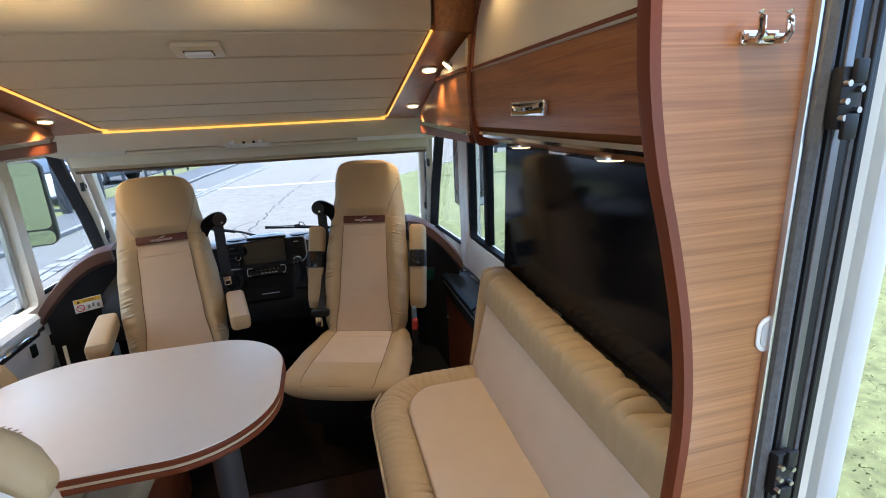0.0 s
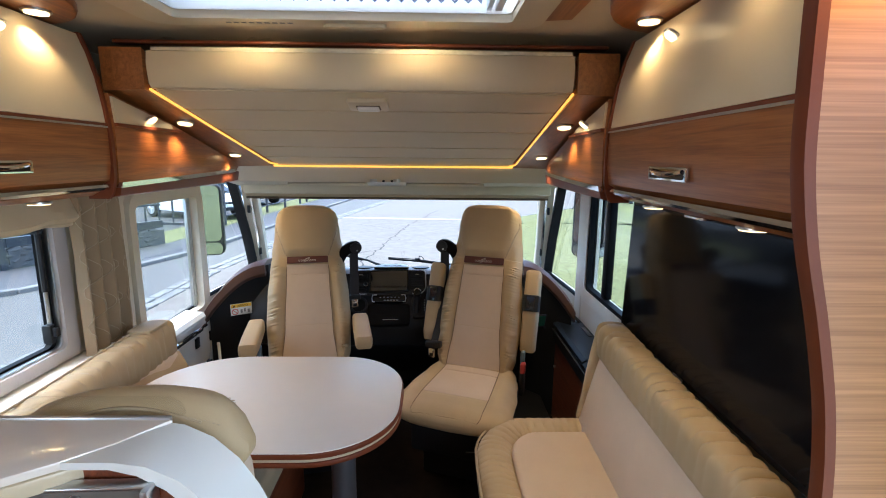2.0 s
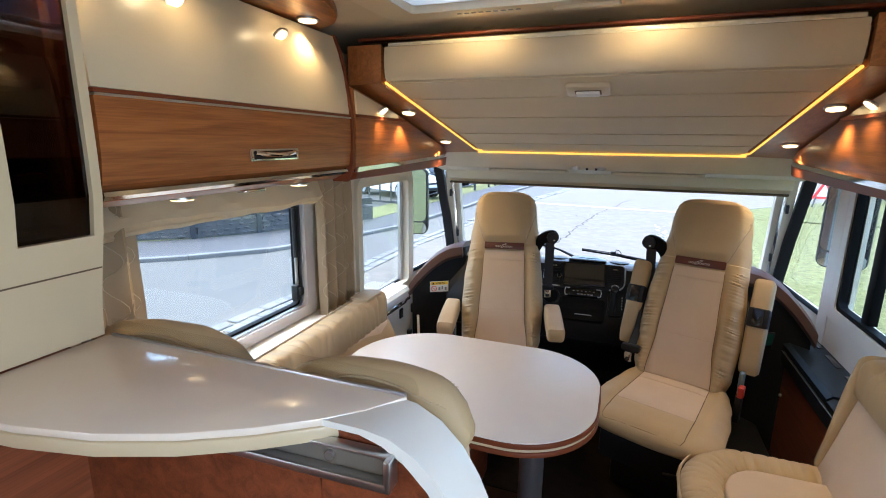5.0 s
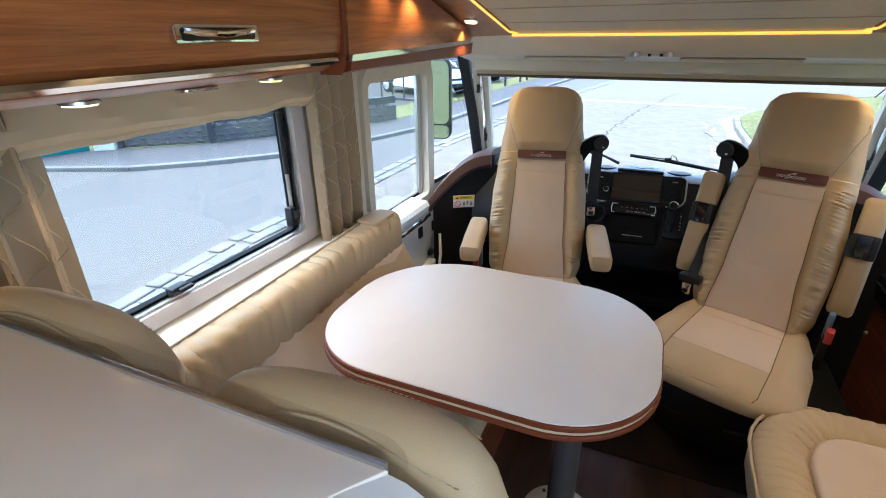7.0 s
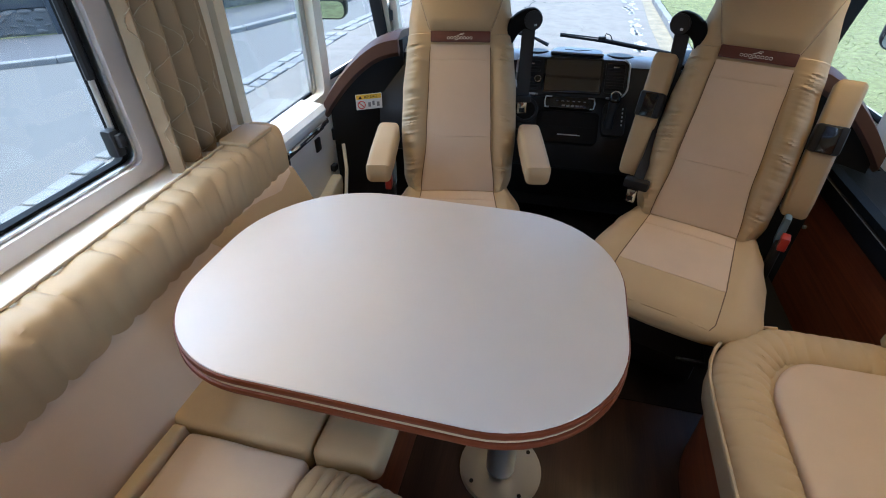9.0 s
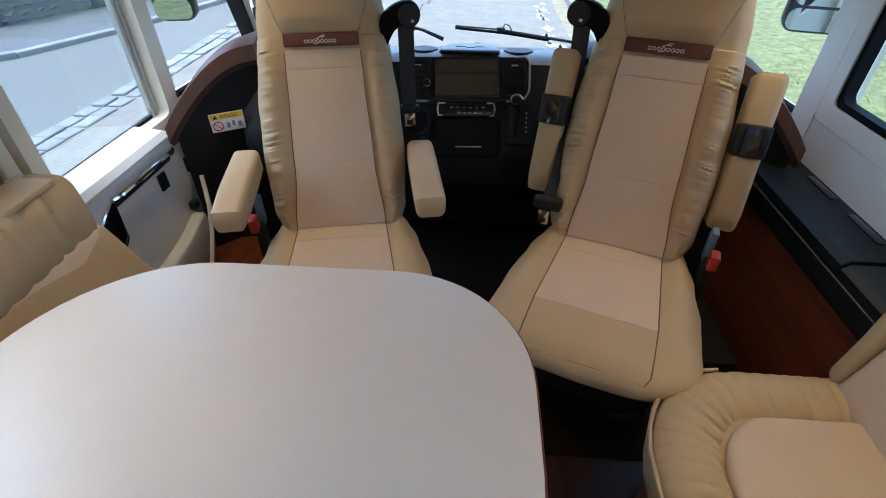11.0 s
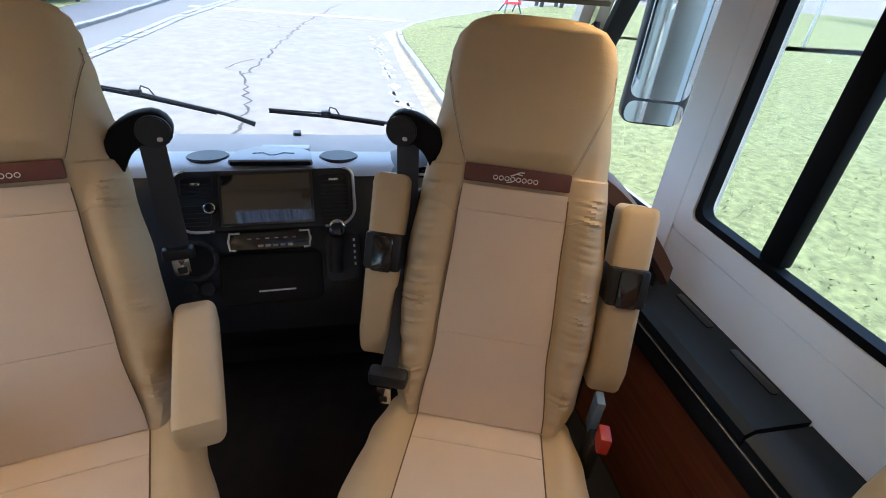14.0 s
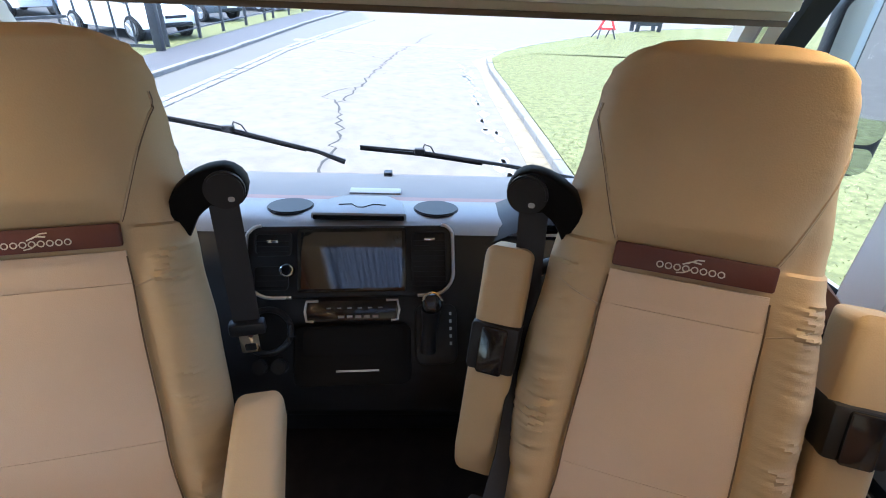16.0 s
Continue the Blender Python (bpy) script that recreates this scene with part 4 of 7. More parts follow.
    for y0, y1, name, cloth in ((-0.002, -0.0655, "rear_seat_panel", FABRIC), (-0.0668, -0.305, "seat_panel", FABRIC), (-0.3065, -0.466, "front_panel", LEATHER)):
        rs = []
        for i in range(15):
            y = y0 + (y1 - y0) * i / 14
            hw = min(0.140 + 0.016 * min(1, -y / 0.3), seat_width(y) * 0.80)
            row = []
            for k in range(25):
                u = -hw + 2 * hw * k / 24
                gather = 0.0016 * math.sin(u * 95 + 3 * math.sin(u * 31 + i * 0.2)) * max(0.0, (-0.33 - y) / 0.14) if cloth is LEATHER else 0.0
                row.append((u, y, seat_top(u, y) + 0.0012 + 0.0035 * (1 - (abs(k - 12) / 12) ** 6) * (1 - (abs(i - 7) / 7) ** 8) + gather))
            rs.append(row + [(hw, y, seat_top(hw, y) - 0.012), (-hw, y, seat_top(hw, y) - 0.012)])
        part(name, loft(rs), cloth, seat, "smooth beige seat panel" if cloth is FABRIC else "gathered leather front of the seat")
    for sg in (-1, 1):
        pts = []
        for k in range(29):
            y = -0.002 - 0.464 * k / 28
            hw = min(0.140 + 0.016 * min(1, -y / 0.3), seat_width(y) * 0.80) + 0.001
            pts.append((sg * hw, y, seat_top(hw, y) + 0.0014))
        part("seam", tube(pts, 0.0016, 5), SEAM, seat)
    part("base_box", box(-0.20, 0.20, -0.36, 0.10, 0.17, 0.335, 0.02), BLACK, ch)
    part("swivel_plate", cyl(0, -0.10, 0.155, 0.19, 0.03, bevel=0.004), BLACK, ch)
    part("pedestal", box(-0.17, 0.17, -0.27, 0.10, 0.006, 0.145, 0.012), BLACK, ch)
    part("back_shell", box(-0.17, 0.17, 0.10, 0.122, 0.03, 0.70, 0.02), BLACK, ch, m=tilt)
    part("adjust_lever", tube([(0.14, -0.34, 0.30), (0.17, -0.44, 0.285), (0.10, -0.46, 0.28)], 0.006, 8), BLACK, ch)
    # armrests
    for sg, up in arms:
        if up:
            arm = part("armrest", wrinkle(cut(prism([(-0.046, 0.15), (-0.036, 0.168), (0.040, 0.165), (0.046, 0.14), (0.046, -0.23), (0.030, -0.25), (-0.020, -0.252), (-0.046, -0.20)], -0.039, 0.039, 0.017, 5, axis="x"), 1), 0.0014, 20, sg), LEATHER, ch, "raised cream leather armrest", m=tilt @ pose(sg * 0.262, 0.055, 0.36))
            part("hinge_block", box(-0.041, 0.041, -0.054, 0.03, -0.045, 0.040, 0.008), BLACK, arm)
            part("hinge_grip", prism(rounded(-0.022, 0.022, -0.045, 0.035, 0.006), -0.060, -0.050, 0.002, axis="y"), BLACKG, arm)
        else:
            arm = part("armrest", wrinkle(cut(prism([(-0.27, 0.010), (-0.262, 0.036), (-0.15, 0.040), (0.06, 0.030), (0.06, -0.042), (-0.05, -0.046), (-0.18, -0.040), (-0.262, -0.030)], -0.042, 0.042, 0.019, 5, axis="x"), 1), 0.0012, 20, sg), LEATHER, ch, "lowered cream leather armrest", m=pose(sg * 0.268, 0.05, 0.655, 4, 0, 0))
    # belt buckle and blue lever
    for sg in (1,) if arms[0][1] else (-1,):
        part("buckle_stalk", box(sg * 0.255 - 0.012, sg * 0.255 + 0.012, -0.03, 0.03, 0.36, 0.49, 0.006), BLACK, ch)
        part("buckle", box(sg * 0.262 - 0.012, sg * 0.262 + 0.012, -0.050, -0.008, 0.485, 0.532, 0.004), REDP, ch, "red belt buckle")
        part("recline_lever", box(sg * 0.25 - 0.010, sg * 0.25 + 0.010, 0.01, 0.05, 0.47, 0.57, 0.006), BLUEP, ch, "blue-grey recliner lever")
    return ch


def belt_tower(m, label, sg, foot):
    """Belt guide arm that stands out behind the shoulder, with hanging webbing."""
    ob = thing("seat_belt", label, "seat belt", m)
    arm = smooth_line([(0.0, -0.085), (0.0, -0.01), (0.035, 0.028), (0.072, 0.044)], 3)[:-1]
    arm += [(0.086 + 0.037 * math.cos(a), 0.008 + 0.037 * math.sin(a)) for a in [math.radians(105 - 22 * k) for k in range(10)]]
    arm += smooth_line([(0.062, -0.022), (0.040, -0.040), (0.018, -0.080)], 3)
    part("guide_arm", prism([(sg * u, v) for u, v in arm], -0.02, 0.02, 0.006, axis="y"), RUBBER, ob)
    part("pivot", cyl(sg * 0.088, -0.024, 0.008, 0.032, 0.012, "y", seg=32, bevel=0.003), BLACK, ob)
    part("slot", prism(rounded(sg * 0.088 + 0.004, sg * 0.088 + 0.014, -0.010, -0.002, 0.003), -0.0315, -0.0295, axis="y"), SATIN, ob)
    x0 = sg * 0.078
    strap = [[(x0 + x - dx, y - dy, z), (x0 + x + dx, y + dy, z), (x0 + x + dx - dy * 0.1, y + dy + 0.003, z), (x0 + x - dx - dy * 0.1, y - dy + 0.003, z)] for x, y, z, dx, dy in foot]
    part("webbing", loft(strap), BELT, ob, "dark blue-black belt webbing")
    return ob


CL = pose(-0.41, 2.73, 0, 0, 0, 12)
CR = pose(0.437, 2.664, 0.016, 0, 0, -20)
chair(CL, "cream leather captain's chair turned into the room, armrests down", ((-1, False), (1, False)))
chair(CR, "cream leather captain's chair turned into the room, armrests raised", ((1, True), (-1, True)))
tl = belt_tower(CL @ pose(0.17, 0.24, 1.025), "black seat belt hanging beside the chair's shoulder", 1, [(0.0, 0.0, 0.0, 0.024, 0.0), (0.0, -0.005, -0.09, 0.024, 0.0), (0.0, -0.010, -0.18, 0.024, 0.0), (0.0, -0.015, -0.27, 0.024, 0.0)])
tg = part("tongue", prism(rounded(0.060, 0.096, -0.335, -0.285, 0.006), -0.024, -0.018, 0.001, axis="y"), CHROME, tl, "bright belt tongue")
part("tongue_slot", prism(rounded(0.068, 0.088, -0.328, -0.312, 0.003), -0.025, -0.0235, axis="y"), BLACK, tg)
part("tongue_cover", box(0.045, 0.111, -0.03, -0.005, -0.29, -0.262, 0.006), BLACK, tl)
tr_ = belt_tower(CR @ pose(-0.16, 0.24, 1.03), "black seat belt running down beside the raised armrest", -1, [(0.0, -0.005, 0.0, 0.024, 0.0), (0.010, -0.025, -0.16, 0.022, 0.008), (0.022, -0.085, -0.28, 0.012, 0.018), (0.026, -0.17, -0.39, 0.012, 0.018), (0.024, -0.235, -0.47, 0.018, 0.010)])
tg = part("tongue", prism(rounded(-0.075, -0.042, -0.54, -0.49, 0.006), -0.262, -0.256, 0.001, axis="y"), CHROME, tr_, "bright belt tongue")
part("tongue_slot", prism(rounded(-0.068, -0.05, -0.532, -0.516, 0.003), -0.263, -0.2615, axis="y"), BLACK, tg)
part("tongue_cover", box(-0.095, -0.01, -0.262, -0.225, -0.49, -0.455, 0.008), BLACK, tr_)

# ---- table ----
table = thing("dining_table", "pale laminate table with rounded corners and brown banded edge", "table")
TZ = 0.73
out = rounded(-0.795, 0.126, 1.540, 2.207, (0.26, 0.31, 0.24, 0.26), 14)
grow = lambda d: [(u * (1 + d / 0.46) + 0.326 * d / 0.46, v * (1 + d / 0.33) - 1.8775 * d / 0.33) for u, v in out]
part("tabletop", prism(grow(-0.004), TZ - 0.014, TZ, 0.002), TABLEM, table, "pale pinkish-beige laminate top")
part("upper_edge", prism(grow(0.0), TZ - 0.020, TZ - 0.0035, 0.004), EDGE, table, "brown moulded edge")
part("pale_edge_line", prism(grow(-0.003), TZ - 0.028, TZ - 0.020), CREAM, table, "thin cream line round the edge")
part("lower_edge", prism(grow(0.002), TZ - 0.044, TZ - 0.028, 0.005), EDGE, table, "brown moulded edge")
part("pole", cyl(-0.085, 1.90, 0.355, 0.043, 0.67, seg=32), POLEM, table, "grey metal pole")
part("foot_plate", cyl(-0.085, 1.90, 0.008, 0.122, 0.014, seg=40, bevel=0.004), ALU, table, "round metal foot plate")
part("under_frame", box(-0.42, 0.0, 1.75, 2.03, TZ - 0.075, TZ - 0.044, 0.008), BLACK, table)
for a in range(4):
    part("screw", cyl(-0.085 + 0.1 * math.cos(a * 1.57 + 0.7), 1.90 + 0.1 * math.sin(a * 1.57 + 0.7), 0.016, 0.006, 0.004, seg=12), BLACK, table)

# ---- cushions ----
def cushion(pts_bottom, pts_top, r, seed, amount=0.004, freq=11):
    bm = loft([pts_bottom, pts_top])
    bmesh.ops.bevel(bm, geom=bm.edges[:], offset=r, segments=4, profile=0.5, affect="EDGES", clamp_overlap=True)
    bmesh.ops.triangulate(bm, faces=[f for f in bm.faces if len(f.verts) > 4])
    bmesh.ops.subdivide_edges(bm, edges=[e for e in bm.edges if e.calc_length() > 0.06], cuts=3, use_grid_fill=True)
    return wrinkle(bm, amount, freq, seed)


def pleated_roll(path, r, flat, pleats, depth, seed, ridge=0.0, boxy=1.0):
    """A padded roll along a path, gathered in folds."""
    pts = [Vector(p) for p in path]
    n = 9 * pleats
    seglen = [0.0]
    for a, b in zip(pts, pts[1:]):
        seglen.append(seglen[-1] + (b - a).length)
    rings = []
    rnd = random.Random(seed)
    offs = [rnd.uniform(-0.3, 0.3) for _ in range(pleats + 2)]
    for i in range(n + 1):
        s = seglen[-1] * i / n
        k = max(j for j in range(len(pts) - 1) if seglen[j] <= s + 1e-9)
        f = (s - seglen[k]) / max(1e-9, seglen[k + 1] - seglen[k])
        p = pts[k].lerp(pts[k + 1], f)
        d = (pts[min(k + 2, len(pts) - 1)] - pts[max(k - 1, 0)]).normalized() if 0 < k < len(pts) - 2 else (pts[k + 1] - pts[k]).normalized()
        side = d.cross(Vector((0, 0, 1))).normalized()
        up = side.cross(d)
        cellp = i / n * pleats
        j = int(cellp)
        e = min(1.0, math.sin(math.pi * min(1, max(0, i / n))) * 9 + 0.62)
        ring = []
        for q in range(24):
            a = 2 * math.pi * q / 24
            ca, sa = math.cos(a), math.sin(a)
            wob = cellp + 0.75 * noise.noise(Vector((s * 11, seed * 1.3, 1.1 * sa))) + 0.35 * math.sin(a * 0.5 + seed)
            g = abs(math.sin(math.pi * wob)) ** 0.6
            dq = depth * (0.35 + 1.5 * abs(noise.noise(Vector((s * 7.3, seed + 5.2, 0.9 * ca)))))
            rr = r * e * (1 - dq * (1 - g) * (0.5 + 0.5 * math.sin(a + 0.6 + ridge)))
            ring.append(p + side * math.copysign(abs(ca) ** boxy, ca) * rr + up * math.copysign(abs(sa) ** boxy, sa) * rr * flat)
        rings.append(ring)
    return loft(rings)


# side bench along the left wall
bench = thing("side_bench", "cream leather side bench with gathered top roll under the window", "bench")
part("plinth", box(-1.12, -0.36, 1.58, 2.36, 0.001, 0.36, 0.008), WOODD, bench)
part("seat_cushion", cushion([(-0.985, 1.585, 0.36), (-0.485, 1.585, 0.36), (-0.485, 2.38, 0.36), (-0.985, 2.38, 0.36)], [(-0.985, 1.585, 0.452), (-0.485, 1.585, 0.448), (-0.485, 2.38, 0.448), (-0.985, 2.38, 0.452)], 0.018, 2), LEATHER, bench)
part("front_bolster", cushion([(-0.482, 1.585, 0.36), (-0.325, 1.595, 0.36), (-0.325, 2.38, 0.36), (-0.482, 2.38, 0.36)], [(-0.482, 1.585, 0.45), (-0.330, 1.595, 0.444), (-0.330, 2.38, 0.444), (-0.482, 2.38, 0.45)], 0.024, 4), LEATHER, bench)
bk = part("back_cushion", cushion([(-0.98, 1.12, 0.40), (-0.80, 1.12, 0.40), (-0.80, 2.40, 0.40), (-0.98, 2.40, 0.40)], [(-1.0, 1.12, 0.70), (-0.885, 1.12, 0.70), (-0.885, 2.36, 0.70), (-1.0, 2.36, 0.70)], 0.022, 6, 0.005, 6), FABRIC, bench, "smooth beige lower back")
part("side_facing", cushion([(-0.93, 2.06, 0.43), (-0.790, 2.12, 0.43), (-0.790, 2.41, 0.43), (-0.97, 2.41, 0.43)], [(-0.97, 1.90, 0.69), (-0.880, 1.92, 0.69), (-0.882, 2.37, 0.69), (-0.99, 2.37, 0.69)], 0.012, 12, 0.004, 9), LEATHER, bk, "darker leather facing")
part("top_roll", pleated_roll([(-0.937, 1.10, 0.722), (-0.937, 1.5, 0.728), (-0.940, 1.95, 0.738), (-0.945, 2.37, 0.746)], 0.064, 1.40, 24, 0.17, 5, 0.0, 0.5), LEATHER, bench, "gathered cream leather top roll")
part("roll_cap", prism(rounded(-0.99, -0.895, 2.19, 2.325, 0.01), 0.826, 0.840, 0.005), LEATHER, bench, "flat leather cap")
part("piping", tube([(-0.965, 1.12, 0.811), (-0.965, 1.7, 0.822), (-0.968, 2.18, 0.831)], 0.004, 6), PIPING, bench)

# rear bench with two head cushions
rb = thing("rear_bench", "cream leather rear bench seat with gathered bolster", "bench")
part("plinth", box(-0.80, -0.10, 1.02, 1.55, 0.001, 0.36, 0.008), WOODD, rb)
part("seat_cushion", cushion([(-0.765, 1.14, 0.36), (-0.47, 1.14, 0.36), (-0.47, 1.575, 0.36), (-0.765, 1.575, 0.36)], [(-0.765, 1.14, 0.465), (-0.47, 1.14, 0.465), (-0.47, 1.575, 0.452), (-0.765, 1.575, 0.452)], 0.02, 8), FABRIC, rb, "smooth beige seat")
part("piping_strip", cushion([(-0.80, 1.14, 0.36), (-0.768, 1.14, 0.36), (-0.768, 1.58, 0.36), (-0.80, 1.58, 0.36)], [(-0.80, 1.14, 0.47), (-0.768, 1.14, 0.47), (-0.768, 1.575, 0.46), (-0.80, 1.575, 0.46)], 0.008, 9), LEATHER, rb)
part("bolster", pleated_roll([(-0.47, 1.50, 0.40), (-0.36, 1.495, 0.41), (-0.22, 1.46, 0.41), (-0.11, 1.36, 0.41), (-0.08, 1.20, 0.41)], 0.085, 0.72, 22, 0.15, 9), LEATHER, rb, "gathered leather front bolster")
part("seat_filler", cushion([(-0.468, 1.14, 0.36), (-0.10, 1.14, 0.36), (-0.12, 1.40, 0.36), (-0.468, 1.45, 0.36)], [(-0.468, 1.14, 0.463), (-0.11, 1.14, 0.46), (-0.13, 1.40, 0.45), (-0.468, 1.45, 0.455)], 0.02, 10), FABRIC, rb)


def head_cushion(x0, x1, tilt, label):
    hc = thing("head_cushion", label, "cushion", group="rear bench back cushions")
    rings = []
    for i in range(25):
        f = i / 24
        x = x0 + (x1 - x0) * f
        e = (1 - abs(2 * f - 1) ** 5)
        zt = 1.142 + 0.022 * math.sin(math.pi * f) + tilt * f
        h = 0.10 * e ** 0.45
        ring = []
        for q in range(20):
            a = 2 * math.pi * q / 20
            cy, cz = math.cos(a), math.sin(a)
            sy = math.copysign(abs(cy) ** 0.9, cy)
            cz = math.copysign(abs(cz) ** 0.9, cz)
            ring.append((x, 1.044 + 0.043 * sy * (0.35 + 0.65 * e ** 0.5), zt - 0.085 + max(-0.7, cz) * 0.085 * max(0.2, e ** 0.5)))
        rings.append(ring)
    part("pad", wrinkle(loft(rings), 0.004, 12, x0), LEATHER, hc)
    part("rear_panel", prism(rounded(x0 + 0.012, x1 - 0.012, 0.80, 1.10, (0.05, 0.05, 0.01, 0.01)), 1.001, 1.018, 0.006, axis="y"), FABRIC, hc, "beige rear panel")
    bm = tube([(x0 + 0.06 + (x1 - x0 - 0.12) * k / 14, 1.010 + 0.004 * math.sin(math.pi * k / 14), 1.115 + 0.030 * math.sin(math.pi * k / 14) + tilt * k / 14) for k in range(15)], 0.003, 6)
    part("piping", bm, PIPING, hc)
    for a in (0.75, 0.90, 2.45):
        bm = bmesh.new()
        for k in range(46):
            f = 0.10 + 0.80 * k / 45
            e = 1 - abs(2 * f - 1) ** 5
            x, zt = x0 + (x1 - x0) * f, 1.142 + 0.022 * math.sin(math.pi * f) + tilt * f
            cy, cz = math.cos(a), math.sin(a)
            y = 1.044 + 0.0442 * math.copysign(abs(cy) ** 0.9, cy) * (0.35 + 0.65 * e ** 0.5)
            z = zt - 0.085 + cz ** 0.9 * 0.0868 * max(0.2, e ** 0.5)
            tube([(x - 0.0022, y, z), (x + 0.0022, y, z)], 0.0008, 4, bm)
        part("stitching", bm, PIPING, hc, "row of stitches")
    part("back_pad", cushion([(x0 + 0.01, 1.05, 0.46), (x1 - 0.01, 1.05, 0.46), (x1 - 0.01, 1.17, 0.46), (x0 + 0.01, 1.17, 0.46)], [(x0 + 0.01, 1.02, 1.06), (x1 - 0.01, 1.02, 1.06), (x1 - 0.01, 1.085, 1.06), (x0 + 0.01, 1.085, 1.06)], 0.03, 3), FABRIC, hc, "beige back pad")
    return hc


head_cushion(-0.93, -0.50, 0.02, "plump cream leather back cushion with double stitching")
head_cushion(-0.425, -0.055, 0.02, "plump cream leather back cushion beside the aisle")
flap = thing("cushion_cover", "loose grey-beige fabric cover folded between the cushions", "cover")
bm = loft([[(-0.60 + 0.21 * t, 1.006 + 0.034 * s, 1.150 - 0.050 * t - 0.012 * s + 0.008 * math.sin(9 * t)) for s in (0, 0.5, 1)] for t in [k / 12 for k in range(13)]], caps=False, closed=False)
bmesh.ops.solidify(bm, geom=bm.faces[:], thickness=0.004)
part("cloth", bm, LEATHER, flap)

# ---- sofa on the right ----
sofa = thing("sofa", "cream leather side sofa with gathered border and top roll", "sofa")
so = [(0.40, 1.05), (0.40, 1.95)] + [(0.62 - 0.22 * math.cos(a), 1.98 + 0.275 * math.sin(a)) for a in [math.pi / 2 * k / 8 for k in range(1, 9)]] + [(0.90, 2.25), (0.90, 1.05)]
part("plinth", prism([(u + (0.03 if u < 0.6 else 0), v - (0.03 if v > 2 else 0)) for u, v in so], 0.001, 0.34, 0.01), WOODD, sofa)
part("seat_base", prism(so, 0.31, 0.425, 0.03, 4), LEATHER, sofa)
inn = [(0.53, 1.06), (0.53, 1.92)] + [(0.66 - 0.13 * math.cos(a), 1.95 + 0.17 * math.sin(a)) for a in [math.pi / 2 * k / 8 for k in range(1, 9)]] + [(0.89, 2.12), (0.89, 1.06)]
part("seat_panel", prism(inn, 0.40, 0.447, 0.012, 3), FABRIC, sofa, "smooth beige seat panel")
mid = [((a[0] + b[0]) / 2 , (a[1] + b[1]) / 2, 0.405) for a, b in zip(so[:-1], inn[:-1])]
mid = [(0.468, 1.06 + 0.09 * k, 0.405) for k in range(10)] + mid[2:]
part("gathered_border", pleated_roll(mid, 0.070, 0.66, 44, 0.17, 21), LEATHER, sofa, "gathered leather border")
bk = part("back_cushion", cushion([(0.82, 1.05, 0.42), (1.0, 1.05, 0.42), (1.0, 2.225, 0.42), (0.84, 2.215, 0.42)], [(0.925, 1.05, 0.745), (1.03, 1.05, 0.745), (1.03, 2.225, 0.77), (0.93, 2.215, 0.77)], 0.02, 14, 0.004, 6), FABRIC, sofa, "smooth beige back")
part("top_roll", pleated_roll([(0.965, 1.05, 0.752), (0.965, 1.5, 0.762), (0.965, 1.9, 0.780), (0.965, 2.17, 0.795), (0.970, 2.25, 0.792)], 0.061, 1.35, 24, 0.32, 33, 0.0, 0.55), LEATHER, sofa, "gathered leather top roll")
part("end_cap", cushion([(0.83, 2.215, 0.43), (1.0, 2.215, 0.43), (1.0, 2.275, 0.43), (0.86, 2.265, 0.43)], [(0.91, 2.215, 0.85), (1.03, 2.215, 0.86), (1.03, 2.295, 0.86), (0.92, 2.28, 0.84)], 0.025, 15), LEATHER, sofa)
part("seat_piping", tube([(u - 0.004, v + (0.004 if v > 2 else 0), 0.418) for u, v in so[:10]], 0.005, 6), PIPING, sofa)
part("piping", tube([(0.910, 1.06, 0.720), (0.910, 1.7, 0.738), (0.912, 2.21, 0.758)], 0.004, 6), PIPING, sofa)
part("wood_edge", box(1.012, 1.034, 1.05, 2.21, 0.780, 0.800, 0.004), EDGE, sofa, "brown wooden edge behind the roll")

# ---- television ----
tv = thing("television", "large black flat television on the side wall", "television", pose(1.062, 1.68, 1.108, 0, 1.5, 0))
part("body", box(-0.015, 0.03, -0.63, 0.63, -0.296, 0.255, 0.006), BLACK, tv)
part("screen", box(-0.0185, -0.0155, -0.618, 0.618, -0.272, 0.243), SCREENM, tv, "glossy dark screen", smooth=False)
part("badge", box(-0.0195, -0.0165, 0.10, 0.16, -0.288, -0.278), ALU, tv)
part("wall_mount", box(0.03, 0.06, -0.2, 0.2, -0.1, 0.1), BLACK, tv)
setting("tv_backing", box(1.10, 1.128, 1.04, 2.325, 0.70, 1.40), WALLM, "cream wall lining behind the television", "panel")
fins = thing("ventilation_grille", "small grey ventilation fins above the television", "grille")
for k in range(6):
    part("fin", box(1.03, 1.06, 2.24 - k * 0.024, 2.252 - k * 0.024, 1.372, 1.396, 0.002), ALU, fins)

# ---- wooden partition at the entrance ----
pan = thing("entrance_panel", "light wooden partition with curved brown edge beside the entrance", "partition")
cv = smooth_line([(0.722, 1.90), (0.726, 1.75), (0.732, 1.62), (0.739, 1.52), (0.760, 1.41), (0.796, 1.282), (0.828, 1.141), (0.844, 0.99), (0.838, 0.84), (0.822, 0.65), (0.80, 0.40), (0.79, 0.0)])
part("veneer", prism([(u + 0.012, v) for u, v in cv] + [(0.990, 0.0), (0.990, 1.90)], 1.0, 1.024, axis="y"), WOODX, pan)
part("edge_trim", loft([[(u + a, y, v) for a, y in ((0.012, 0.997), (-0.003, 0.999), (-0.006, 1.012), (-0.003, 1.026), (0.012, 1.027))] for u, v in cv]), EDGE, pan, "brown curved edge")
hk = thing("coat_hook", "folding chrome double coat hook on the partition", "hook", pose(0.897, 1.0, 1.574) @ Matrix.Scale(0.72, 4))
